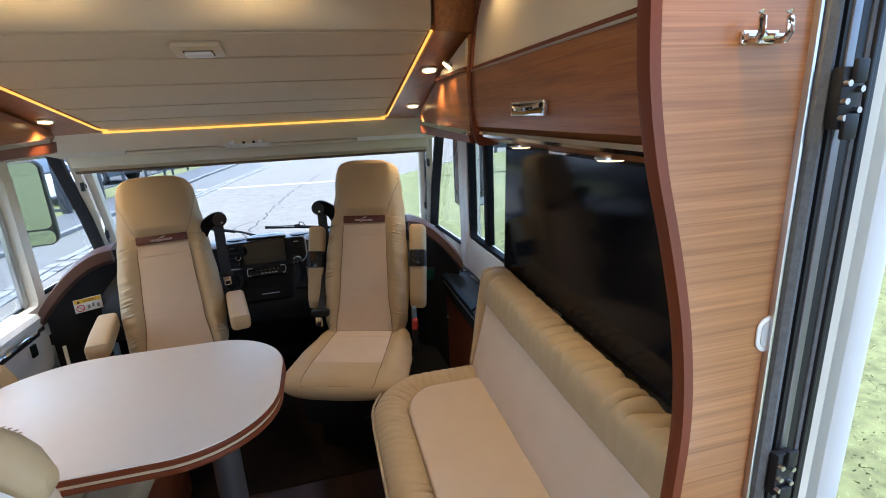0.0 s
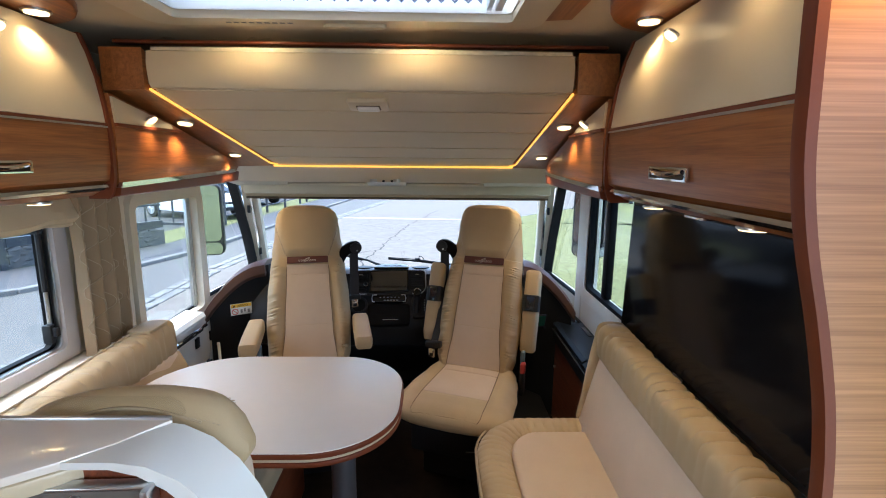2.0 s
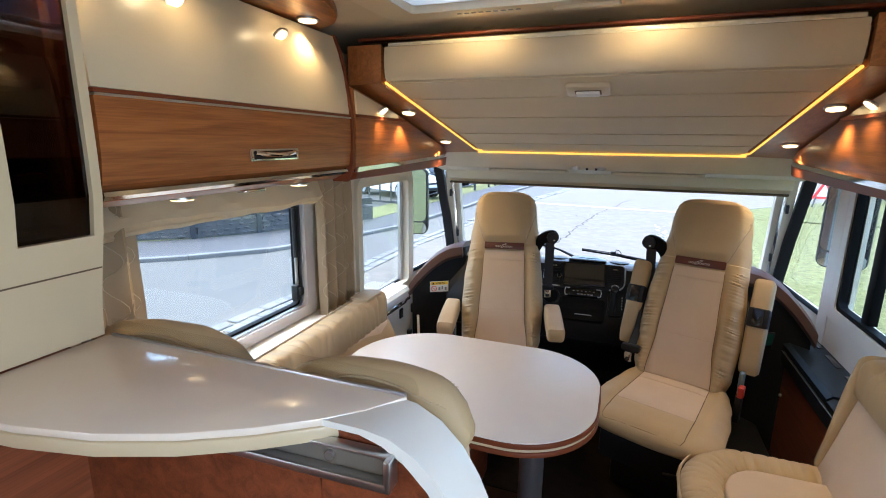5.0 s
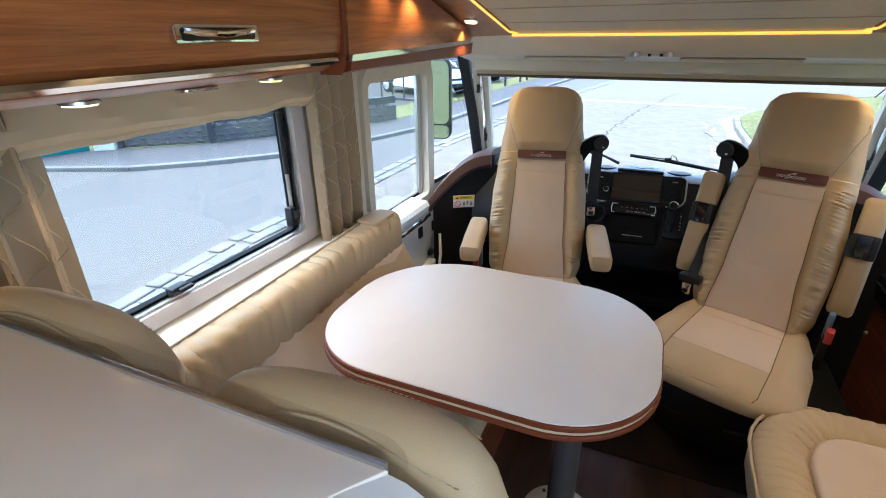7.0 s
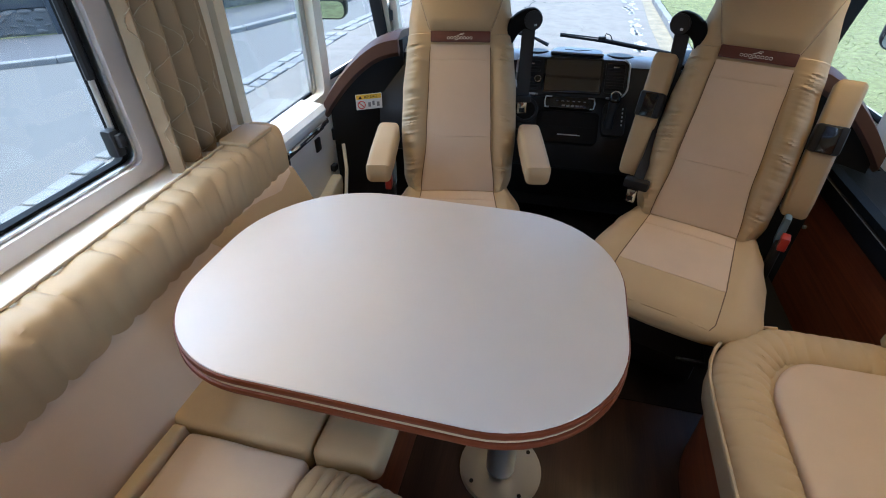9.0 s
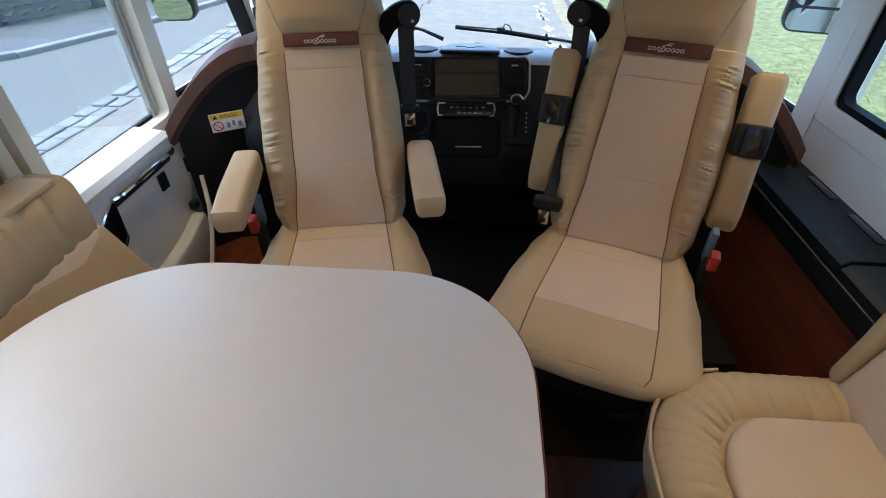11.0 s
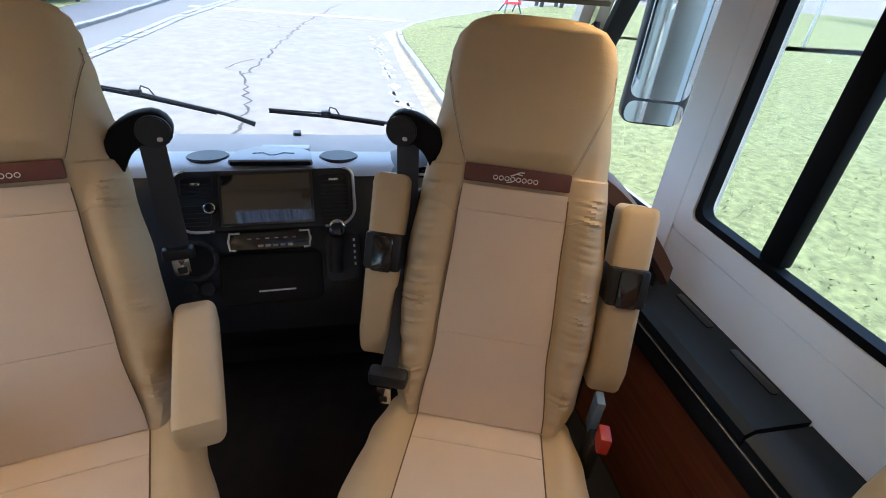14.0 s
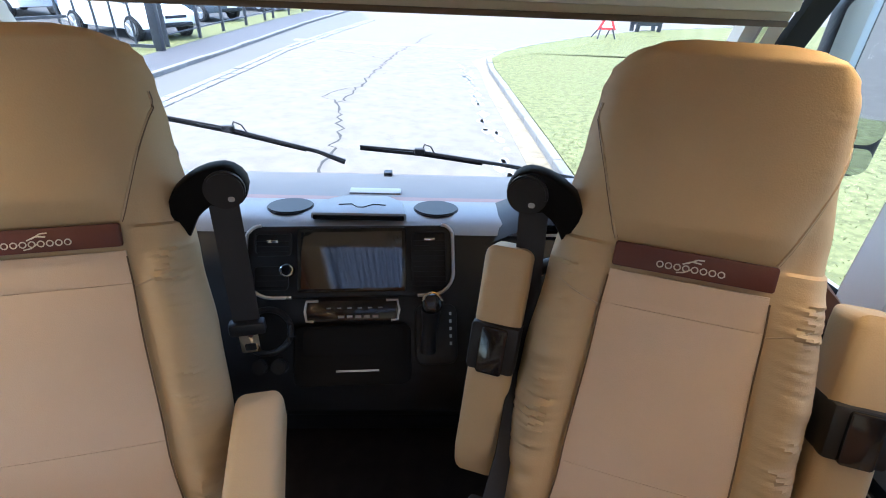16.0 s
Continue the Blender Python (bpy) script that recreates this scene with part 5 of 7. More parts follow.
part("plate", prism(rounded(-0.042, 0.042, -0.012, 0.012, 0.004), -0.008, 0.0, 0.002, axis="y"), CHROME, hk)
for x in (-0.028, 0.034):
    part("hook_arm", tube([(x, -0.008, -0.006), (x, -0.028, -0.008), (x, -0.036, 0.004), (x, -0.034, 0.030), (x, -0.030, 0.040)], 0.0065, 8), CHROME, hk)
part("pivot", tube([(-0.04, -0.016, 0.0), (0.045, -0.016, 0.0)], 0.006, 8), CHROME, hk)
gh = thing("grab_handle", "white recessed grip on the edge of the partition", "handle")
LT = pose(-0.006, 0, 0)
part("shell", prism(rounded(-0.024, 0.018, -0.052, 0.052, (0.004, 0.034, 0.034, 0.004)), -0.003, 0.0, 0.001, axis="y"), WHITEP, gh, m=pose(0.983, 0.9995, 1.126) @ Matrix.Diagonal((0.75, 1, 0.62, 1)))
# the grip's hollow is a flat plate, its shade painted in grey
part("hollow", prism(rounded(-0.014, 0.017, -0.040, 0.040, (0.003, 0.024, 0.024, 0.003)), -0.0042, -0.0032, axis="y"), GREYS, gh, m=pose(0.983, 0.9995, 1.126) @ Matrix.Diagonal((0.75, 1, 0.62, 1)))
# entrance frame with seal and hinges, and the open door outside
ef = thing("entrance_frame", "grey aluminium entrance frame with rubber seal", "door frame", kind=S)
SEALM = mat("grey seal", (0.10, 0.10, 0.10), 0.8, vary=0.3, scale=(60, 60, 60), bump=0.4)
part("metal_line", box(0.992, 0.998, 0.990, 1.03, 0.0, 1.86, 0.001), ALU, ef, m=LT)
part("seal", tube([(1.016, 0.998, z) for z in (0.0, 0.5, 1.0, 1.5, 1.86)], 0.016, 8), SEALM, ef, "grey rubber seal", m=LT)
part("gap_profile", box(1.033, 1.040, 0.985, 1.03, 0.0, 1.86), BLACK, ef, m=LT)
part("bright_profile", box(1.0405, 1.056, 0.982, 1.03, 0.0, 1.86, 0.002), POLEM, ef, m=LT)
part("inner_profile", box(1.0565, 1.076, 0.986, 1.03, 0.0, 1.86, 0.002), BLACK, ef, m=LT)
part("grey_profile", box(1.0765, 1.086, 0.984, 1.03, 0.0, 1.86, 0.002), SEALM, ef, m=LT)
part("lip", box(1.0865, 1.094, 0.980, 1.03, 0.0, 1.86, 0.002), BLACK, ef, m=LT)
part("outer_profile", box(1.0945, 1.108, 0.985, 1.03, 0.0, 1.86, 0.002), BLACK, ef, m=LT)
for z in (1.49, 0.865):
    hg = part("hinge", box(1.020, 1.056, 0.966, 0.984, z - 0.042, z + 0.042, 0.004), BLACK, ef, "black door hinge", m=LT)
    part("hinge_leaf", box(1.026, 1.052, 0.958, 0.966, z - 0.056, z - 0.02, 0.003), BLACK, hg)
    part("hinge_leaf", box(1.032, 1.054, 0.958, 0.966, z + 0.02, z + 0.052, 0.003), BLACK, hg)
    for dx, dz in ((1.026, 0.02), (1.026, -0.004), (1.026, -0.026), (1.050, 0.012), (1.050, -0.016)):
        part("screw", cyl(dx, 0.963, z + dz, 0.0045, 0.008, "y", seg=10), ALU, hg)
door = thing("entrance_door", "white entrance door standing wide open", "door", pose(1.262, 1.02, 0.0, 0, 0, 70))
part("leaf", box(0, 0.56, 0, 0.045, 0.02, 1.86, 0.012), WHITEP, door)
part("door_seal", tube([(0.54, -0.004, 1.80), (0.54, -0.004, 0.06)], 0.006, 6), RUBBER, door)

# ---- kitchen corner ----
kit = thing("kitchen_unit", "wooden kitchen end unit with white curved end and aluminium drawer", "cabinet")
wt = thing("worktop", "glossy beige raised worktop with curved front edge", "worktop")
fr_edge = [(-0.81, 0.70), (-0.62, 0.721), (-0.50, 0.748), (-0.397, 0.789), (-0.31, 0.838), (-0.238, 0.89)]
wo = fr_edge + [(-0.19, 0.935), (-0.148, 0.992), (-0.81, 0.992)]
KZ = 1.15
part("top", prism(wo, KZ - 0.012, KZ, 0.002), WORKT, wt)
part("rim", prism([(u + 0.002, v - 0.003) for u, v in wo[:-1]] + [(-0.81, 0.989)], KZ - 0.034, KZ - 0.012, 0.003), CREAM, wt, "cream rim")
part("rear_lip", box(-0.80, -0.15, 0.990, 0.998, KZ - 0.01, KZ + 0.004, 0.002), ALU, wt)
gs = part("glass_upstand", prism(rounded(-0.80, -0.13, KZ + 0.004, KZ + 0.034, (0.026, 0.004, 0.004, 0.004)), 0.994, 0.998, axis="y"), CLEAR, wt, "low clear glass upstand")
part("front", prism([(-0.79, 0.905), (-0.252, 0.905), (-0.252, 0.985), (-0.79, 0.985)], 0.0, KZ - 0.036), WOODD, kit, "red-brown wooden front")
arc = [(-0.26, KZ - 0.002), (-0.17, KZ - 0.002), (-0.13, KZ - 0.008), (-0.09, KZ - 0.028), (-0.055, KZ - 0.062), (-0.028, KZ - 0.105), (-0.004, KZ - 0.16), (0.018, KZ - 0.25), (0.032, KZ - 0.36), (0.042, 0.5), (0.045, 0.0)]
inner = [(u - 0.018 * min(1, k / 3), v - (0.010 if k < 2 else 0.013)) for k, (u, v) in enumerate(arc[:-1])] + [(0.015, 0.0)]
part("side_front", prism([(-0.250, 0.0), (-0.250, KZ - 0.015), (-0.19, KZ - 0.015)] + [(u - 0.002, v - 0.003) for u, v in inner[2:]], 0.905, 0.985, axis="y"), WOODD, kit, "red-brown wooden front")
part("curved_end", loft([[(u, y, v) for u, v in arc + inner[::-1]] for y in (0.893, 0.992)]), GLOSSW, kit, "glossy white curved end panel")
DT = pose(-0.124, 0.893, 1.073, 0, 0, 2)
dr = part("drawer_tray", box(-0.36, 0.0, -0.014, 0.010, 0.0, 0.006, 0.002), ALU, kit, "aluminium drawer tray with grey lining", m=DT)
part("tray_front", box(-0.36, 0.0, -0.020, -0.012, -0.002, 0.012, 0.003), ALU, dr)
part("tray_end", box(-0.006, 0.004, -0.02, 0.010, -0.002, 0.048, 0.003), ALU, dr)
part("tray_top", box(-0.36, 0.0, -0.010, 0.010, 0.043, 0.048, 0.002), ALU, dr)
part("tray_back", box(-0.36, 0.0, 0.005, 0.009, 0.004, 0.044), mat("grey brown lining", (0.16, 0.14, 0.12), 0.45), dr)
part("knob", cyl(-0.10, 0.002, 0.022, 0.007, 0.006, "y", seg=16), ALU, dr)
tall = thing("tall_cabinet", "glossy cream tall cabinet with smoked glass door", "cabinet")
TH = [(0.845, 0.968, 1.36, 1.86)]


def bow(bm):
    """The cabinet front swells out towards the lockers."""
    bmesh.ops.subdivide_edges(bm, edges=[e for e in bm.edges if abs(e.verts[0].co.z - e.verts[1].co.z) > 0.1], cuts=6, use_grid_fill=True)
    for v in bm.verts:
        f = max(0.0, min(1.0, (v.co.z - 1.15) / 0.32))
        v.co.x += 0.052 * f * f * (3 - 2 * f)
    return bm


bm = bmesh.new()
for a, b, c, d in cells(0.10, 0.985, KZ + 0.003, 1.89, TH):
    box(-0.83, -0.81, a, b, c, d, bm=bm)
part("front", bow(bm), CREAM, tall)
part("carcass", box(-1.125, -0.98, 0.10, 0.985, KZ + 0.003, 1.89), EDGE, tall)
part("cabinet_side", box(-0.98, -0.831, 0.969, 0.985, KZ + 0.003, 1.89), CREAM, tall)
part("glass_door", bow(box(-0.826, -0.820, 0.846, 0.967, 1.361, 1.859)), SMOKE, tall, "smoked brown glass", smooth=False)
for z in (1.46, 1.62):
    part("shelf", box(-0.97, -0.84, 0.70, 0.965, z, z + 0.012), EDGE, tall)
part("seam_line", bow(box(-0.8105, -0.8085, 0.10, 0.983, 1.293, 1.296)), SEAM, tall)
for y, z in ((0.89, 1.375), (0.925, 1.375), (0.90, 1.473), (0.935, 1.473)):
    g = tagged(part("drinking_glass", loft([[(-0.90 + r * math.cos(a), y + r * math.sin(a), z + h) for a in [2 * math.pi * k / 12 for k in range(12)]] for r, h in ((0.018, 0.0), (0.02, 0.01), (0.016, 0.05), (0.024, 0.09), (0.026, 0.12))], caps=False), CLEAR), "clear drinking glass on a cabinet shelf", "glass", group="glasses")
setting("cabinet_floor", box(-0.98, -0.84, 0.70, 0.965, 1.362, 1.374), EDGE, "brown cabinet floor", "shelf")
setting("kitchen_side", box(-1.12, -0.79, -1.6, 0.985, 0.0, KZ - 0.045), WOODD, "wooden kitchen front along the side wall", "cabinet front")

# ---- curtains and roman blind ----
def curtain(x, y0, y1, z0, z1, waves, label, depth=0.034, lean=0.0):
    ob = thing("curtain", label, "curtain")
    rows = []
    for i in range(21):
        z = z1 + (z0 - z1) * i / 20
        row = []
        for k in range(waves * 10 + 1):
            f = k / (waves * 10)
            pinch = 1 + 0.04 * math.sin(3 * i / 20)
            row.append((x + depth * math.sin(2 * math.pi * waves * f) + 0.006 * noise.noise(Vector((f * 6, i * 0.2, y0))) + lean * i / 20, y0 + (y1 - y0) * f * pinch, z))
        rows.append(row)
    part("cloth", loft(rows, caps=False, closed=False), CURT, ob)
    for j in range(waves * 2 + 1):
        bm = bmesh.new()
        pts = []
        for i in range(41):
            z = z1 + (z0 - z1) * i / 40
            f = min(0.98, max(0.02, (j + 0.5 + 0.42 * math.sin(i * 0.72 + (math.pi if j % 2 else 0))) / (waves * 2 + 1)))
            pts.append((x + depth * math.sin(2 * math.pi * waves * f) + 0.003 + lean * i / 40, y0 + (y1 - y0) * f, z))
        part("woven_line", tube(pts, 0.0016, 4, bm, flat=1.0), CURTL, ob, "paler woven wavy line")
    return ob


curtain(-1.078, 2.085, 2.37, 0.775, 1.395, 4, "beige patterned curtain gathered beside the window")
curtain(-1.075, 1.12, 1.27, 0.785, 1.395, 2, "beige patterned curtain hanging at the window's end")
rb2 = thing("roman_blind", "raised cream fabric roman blind sagging over the window", "blind")
rings = []
for i in range(31):
    y = 1.16 + 0.93 * i / 30
    sag = -0.004 + 0.006 * math.sin(math.pi * i / 30 * 2 + 0.4) + 0.010 * noise.noise(Vector((i * 0.33, 0.3, 2)))
    rings.append([(-1.115, y, 1.40), (-1.075, y, 1.40), (-1.060, y, 1.36 + sag * 0.3), (-1.045 + 0.008 * math.sin(i), y, 1.338 + sag * 0.6), (-1.04, y, 1.314 + sag), (-1.06, y, 1.296 + sag), (-1.10, y, 1.300 + sag), (-1.115, y, 1.32)])
part("cloth", loft(rings), VALM, rb2)
part("head_rail", box(-1.118, -1.070, 1.15, 2.10, 1.401, 1.412, 0.003), WHITEP, rb2)
part("hem_fold", tube([(-1.068, 1.17 + 0.91 * k / 24, 1.292 + 0.010 * noise.noise(Vector((k * 0.41, 0.3, 2)))) for k in range(25)], 0.011, 8), VALM, rb2, "drooping lower fold")

# ---- cab fittings ----
RECESS = mat("matt black recess", (0.008, 0.008, 0.009), 0.8, vary=0.1, spec=0.15)
pas = thing("cab_door", "white cab door lining with pocket and chrome pull", "door")
prof = smooth_line([(2.44, 0.685), (2.70, 0.690), (2.87, 0.688), (2.945, 0.668), (2.995, 0.61), (2.985, 0.50), (2.94, 0.37), (2.85, 0.22), (2.72, 0.12), (2.44, 0.10)], 3)
part("lining", prism(prof, -1.128, -1.035, 0.02, 3, axis="x"), WHITEP, pas, "white moulded lining")
part("ledge", loft([[(x, y, z) for x, z in ((-1.12, 0.655), (-1.020, 0.650), (-1.014, 0.670), (-1.028, 0.690), (-1.12, 0.70))] for y in (2.44, 2.60, 2.80, 2.90)]), WHITEP, pas)
part("pull_bar", tube([(-1.022, 2.575, 0.620), (-1.010, 2.60, 0.622), (-1.008, 2.74, 0.624), (-1.010, 2.885, 0.622), (-1.022, 2.905, 0.620)], 0.009, 8), CHROME, pas, "chrome pull")
part("pull_recess", prism(rounded(2.585, 2.895, 0.586, 0.614, 0.010), -1.036, -1.031, axis="x"), BLACK, pas)
part("speaker", prism([(2.583, 0.612), (2.53, 0.585), (2.479, 0.544), (2.447, 0.490), (2.428, 0.43), (2.445, 0.412), (2.538, 0.444), (2.583, 0.483), (2.590, 0.589)], -1.038, -1.028, 0.004, axis="x"), BLACKG, pas, "black switch panel")
part("speaker_rim", tube([(-1.03, y, z) for y, z in ((2.583, 0.616), (2.53, 0.589), (2.477, 0.548), (2.443, 0.490), (2.423, 0.43))], 0.005, 6), CHROME, pas)
part("switch", box(-1.036, -1.026, 2.798, 2.838, 0.515, 0.572, 0.003), BLACK, pas)
part("pocket", prism(smooth_line([(2.44, 0.295), (2.58, 0.307), (2.778, 0.325), (2.90, 0.358), (2.925, 0.335), (2.90, 0.25), (2.80, 0.165), (2.62, 0.125), (2.44, 0.12)], 3), -1.04, -0.990, 0.012, 3, axis="x"), WHITEP, pas, "white door pocket")
part("latch", box(-1.035, -1.012, 2.90, 2.935, 0.375, 0.405, 0.004), BLACK, pas)
part("upper_latch", box(-1.04, -1.02, 2.962, 2.982, 0.500, 0.555, 0.004), BLACK, pas)
setting("door_sill", loft([[(-1.12, y, 0.008), (-0.86 - 0.02 * math.sin(y * 6), y, 0.008), (-0.86 - 0.02 * math.sin(y * 6), y, 0.10), (-0.95, y, 0.16), (-1.12, y, 0.16)] for y in (2.42, 2.6, 2.8, 3.0, 3.1)]), WOODD, "dark red wooden step at the cab door", "step")
setting("door_seal_strip", tube([(-0.985, 2.96, 0.49), (-0.955, 2.90, 0.40), (-0.945, 2.845, 0.31), (-0.93, 2.74, 0.20), (-0.92, 2.66, 0.165)], 0.008, 8), WHITEP, "white rubber strip at the door edge", "seal")


def cowl(sgn, label):
    """Black slanting dash end with an arched brown roll over it."""
    ob = thing("dash_cowl", label, "cowl")
    line = []
    for k in range(15):
        t = k / 14
        line.append((1.02 - 0.25 * t, 2.955 + 0.265 * t, 0.680 + 0.205 * math.sin(math.pi / 2 * min(1, t * 1.12)) ** 0.9))
    part("panel", loft([[(sgn * x, y, 0.006) for x, y, z in line] + [(sgn * x, y, z) for x, y, z in line[::-1]], [(sgn * (x - 0.02), y + 0.34, 0.006) for x, y, z in line] + [(sgn * (x - 0.02), y + 0.34, z - 0.02) for x, y, z in line[::-1]]]), BLACK, ob)
    rings = []
    for x, y, z in line:
        rings.append([(sgn * (x + 0.012 + a), y - 0.012 + b, z + c) for a, b, c in ((0.0, -0.004, -0.066), (-0.002, -0.026, -0.045), (0.0, -0.020, 0.006), (0.004, 0.05, 0.026), (0.0, 0.2, 0.012), (-0.02, 0.36, -0.03))])
    part("brown_top", loft(rings), BROWNL, ob, "arched brown leatherette top")
    return ob


lc = cowl(-1, "black dash side with arched brown top beside the cab door")
cowl(1, "black dash side with arched brown top beside the driver's window")
stk = thing("airbag_sticker", "white and yellow airbag warning sticker on the black panel", "sticker", pose(-0.893, 3.076, 0.655, 0, 0, 31.6))
part("sheet", box(-0.058, 0.058, -0.012, -0.010, -0.034, 0.034, 0.0004), STICK, stk)
part("yellow_bar", box(-0.055, 0.055, -0.0132, -0.0122, 0.012, 0.032), YELLOW, stk)
part("ban_ring", tube([(-0.034 + 0.016 * math.cos(a), -0.0128, -0.012 + 0.016 * math.sin(a)) for a in [2 * math.pi * k / 16 for k in range(16)]], 0.0022, 5, closed=True), REDL, stk)
part("ban_bar", tube([(-0.045, -0.0128, -0.001), (-0.023, -0.0128, -0.023)], 0.0018, 5), REDL, stk)
for k, (x, w, z) in enumerate(((-0.005, 0.012, -0.015), (0.014, 0.010, -0.010), (0.034, 0.012, -0.016))):
    part("pictogram", box(x, x + w, -0.0132, -0.0122, z - 0.008, z + 0.012, 0.0003), GREYL, stk)


def lettering(text, size, material, parent, m):
    cu = bpy.data.curves.new("lettering", "FONT")
    cu.body, cu.size, cu.extrude, cu.align_x = text, size, 0.0003, "CENTER"
    ob = new("lettering", cu)
    bpy.context.view_layer.update()
    me = bpy.data.meshes.new_from_object(ob)
    bpy.data.objects.remove(ob)
    me.materials.append(material)
    o = new("lettering", me)
    o.matrix_basis = m
    o.parent = parent
    return o


lettering("AIRBAG", 0.017, BLACK, stk, pose(0.008, -0.0136, 0.0165, 90))
part("warning_triangle", prism([(-0.046, 0.015), (-0.030, 0.015), (-0.038, 0.029)], -0.0138, -0.0131, axis="y"), BLACK, stk)

# dashboard
dash = thing("dashboard", "black dashboard with touchscreen and grey top lightened for sky sheen", "dashboard")
part("dash_top", loft([[(x, y, z) for x in (-1.05, -0.5, 0.0, 0.5, 1.05)] for y, z in ((3.93, 0.700), (3.80, 0.722), (3.66, 0.738), (3.62, 0.742))], caps=False, closed=False), DASHT, dash, "grey top under the windscreen, lightened for sky sheen")
part("top_filler", box(-1.04, 1.04, 3.62, 3.94, 0.55, 0.685), BLACK, dash)
part("brown_band", loft([[(x, 3.55, 0.690), (x, 3.545, 0.735), (x, 3.565, 0.760), (x, 3.60, 0.757), (x, 3.63, 0.700)] for x in (-0.85, 0.0, 0.85)]), BANDM, dash, "brown leatherette band")
part("front_top", loft([[(x, y, z) for x in (-0.85, -0.5, -0.3, -0.2, 0.0, 0.12, 0.24, 0.5, 0.85)] for y, z in ((3.57, 0.720), (3.50, 0.785), (3.43, 0.823), (3.36, 0.843), (3.30, 0.849), (3.26, 0.845), (3.232, 0.829))], caps=False, closed=False), DASHM, dash, "dark grey front of the top, lightened for sky sheen")
part("black_body", box(-0.85, 0.85, 3.30, 3.64, 0.10, 0.72), BLACK, dash)
part("face", loft([[(-0.85, y + 0.03, z), (-0.34, y, z), (0.28, y, z), (0.85, y + 0.03, z), (0.85, y + 0.05, z), (-0.85, y + 0.05, z)] for y, z in ((3.25, 0.838), (3.235, 0.826), (3.13, 0.70), (3.07, 0.62), (3.05, 0.52), (3.08, 0.43), (3.20, 0.36), (3.32, 0.12))]), BLACK, dash)
DM = pose(-0.034, 3.177, 0.793, -36.5, 0, 3.0)  # centre of the screen, leaning with the console
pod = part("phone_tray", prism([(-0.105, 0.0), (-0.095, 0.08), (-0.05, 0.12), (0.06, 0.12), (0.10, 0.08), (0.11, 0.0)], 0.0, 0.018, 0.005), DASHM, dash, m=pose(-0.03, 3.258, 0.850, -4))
part("tray_line", tube([(-0.05, 0.05, 0.0185), (-0.02, 0.055, 0.0185), (-0.005, 0.035, 0.0185), (0.01, 0.035, 0.0185), (0.03, 0.055, 0.0185), (0.06, 0.05, 0.0185)], 0.0015, 5), BLACKG, pod)
part("tray_gap", box(-0.10, 0.105, -0.004, 0.001, 0.002, 0.012), BLACKG, pod)
# two dark recesses drawn as thin black discs, their shade put into the colour
for x in (-0.20, 0.15):
    part("dark_recess_disc", cyl(0, 0, 0, 0.055, 0.012, seg=28, bevel=0.003), BLACK, dash, m=pose(x, 3.335, 0.8435, -6))
part("top_slot", box(-0.11, 0.05, 3.66, 3.70, 0.732, 0.744, 0.003), DASHM, dash)
part("sensor", box(-0.02, 0.01, 3.89, 3.92, 0.702, 0.722, 0.004), BLACKG, dash)
ro = rounded(-0.226, 0.220, -0.080, 0.076, (0.025, 0.03, 0.055, 0.05))
surround = part("console_panel", prism(ro, -0.004, 0.03, 0.004, axis="y"), BLACK, dash, m=DM)
part("silver_arc", tube([(u, -0.006, v) for u, v in ro[7:21]] + [(-0.13, -0.006, -0.080)], 0.004, 6), SATIN, surround, "silver trim line")
part("silver_arc", tube([(0.14, -0.006, -0.080)] + [(u, -0.006, v) for u, v in ro[21:28] + ro[0:7]], 0.004, 6), SATIN, surround, "silver trim line")
scr = part("touchscreen", prism(rounded(-0.117, 0.117, -0.070, 0.068, 0.006), -0.014, 0.004, 0.002, axis="y"), BLACKG, surround, "dark glossy touchscreen", m=pose(0, -0.002, -0.07, 2.6, 0, -3.0) @ pose(0, 0, 0.07))
part("display", box(-0.108, 0.108, -0.0152, -0.0138, -0.062, 0.060), DISPM, scr, smooth=False)
for vx, vz, vw, vh in ((-0.170, 0.036, 0.040, 0.026), (-0.174, -0.036, 0.038, 0.028), (0.168, 0.002, 0.040, 0.062)):
    v = part("air_vent", ring_frame(rounded(vx - vw, vx + vw, vz - vh, vz + vh, 0.010), rounded(vx - vw + 0.005, vx + vw - 0.005, vz - vh + 0.005, vz + vh - 0.005, 0.006), -0.011, 0.0, "y"), BLACK, surround)
    for k in range(int((vh - 0.005) / 0.0058)):
        part("slat", box(vx - vw + 0.005, vx + vw - 0.005, -0.008, 0.0, vz - vh + 0.009 + k * 0.0115, vz - vh + 0.0125 + k * 0.0115), BLACK, v)
    if vz > 0:
        tz = vz + vh - 0.024
        part("vent_tab", box(vx - 0.012, vx + 0.012, -0.014, -0.010, tz, tz + 0.006, 0.001), CHROME, v)
part("start_knob", cyl(-0.138, -0.012, -0.022, 0.015, 0.018, "y", seg=24, bevel=0.003), BLACKG, surround)
part("knob_ring", tube([(-0.138 + 0.0125 * math.cos(a), -0.0215, -0.022 + 0.0125 * math.sin(a)) for a in [2 * math.pi * k / 20 for k in range(20)]], 0.002, 5, closed=True), CHROME, surround)
hv = part("climate_panel", prism(rounded(-0.100, 0.098, -0.133, -0.088, 0.010), -0.014, 0.02, 0.003, axis="y"), BLACKG, surround, "climate control panel")
for sgn in (-1, 1):
    part("chrome_bracket", tube([(sgn * 0.072, -0.015, -0.089), (sgn * 0.096, -0.015, -0.089), (sgn * 0.100, -0.015, -0.11), (sgn * 0.096, -0.015, -0.131), (sgn * 0.082, -0.015, -0.132)], 0.003, 6), SATIN, hv)
bm = bmesh.new()
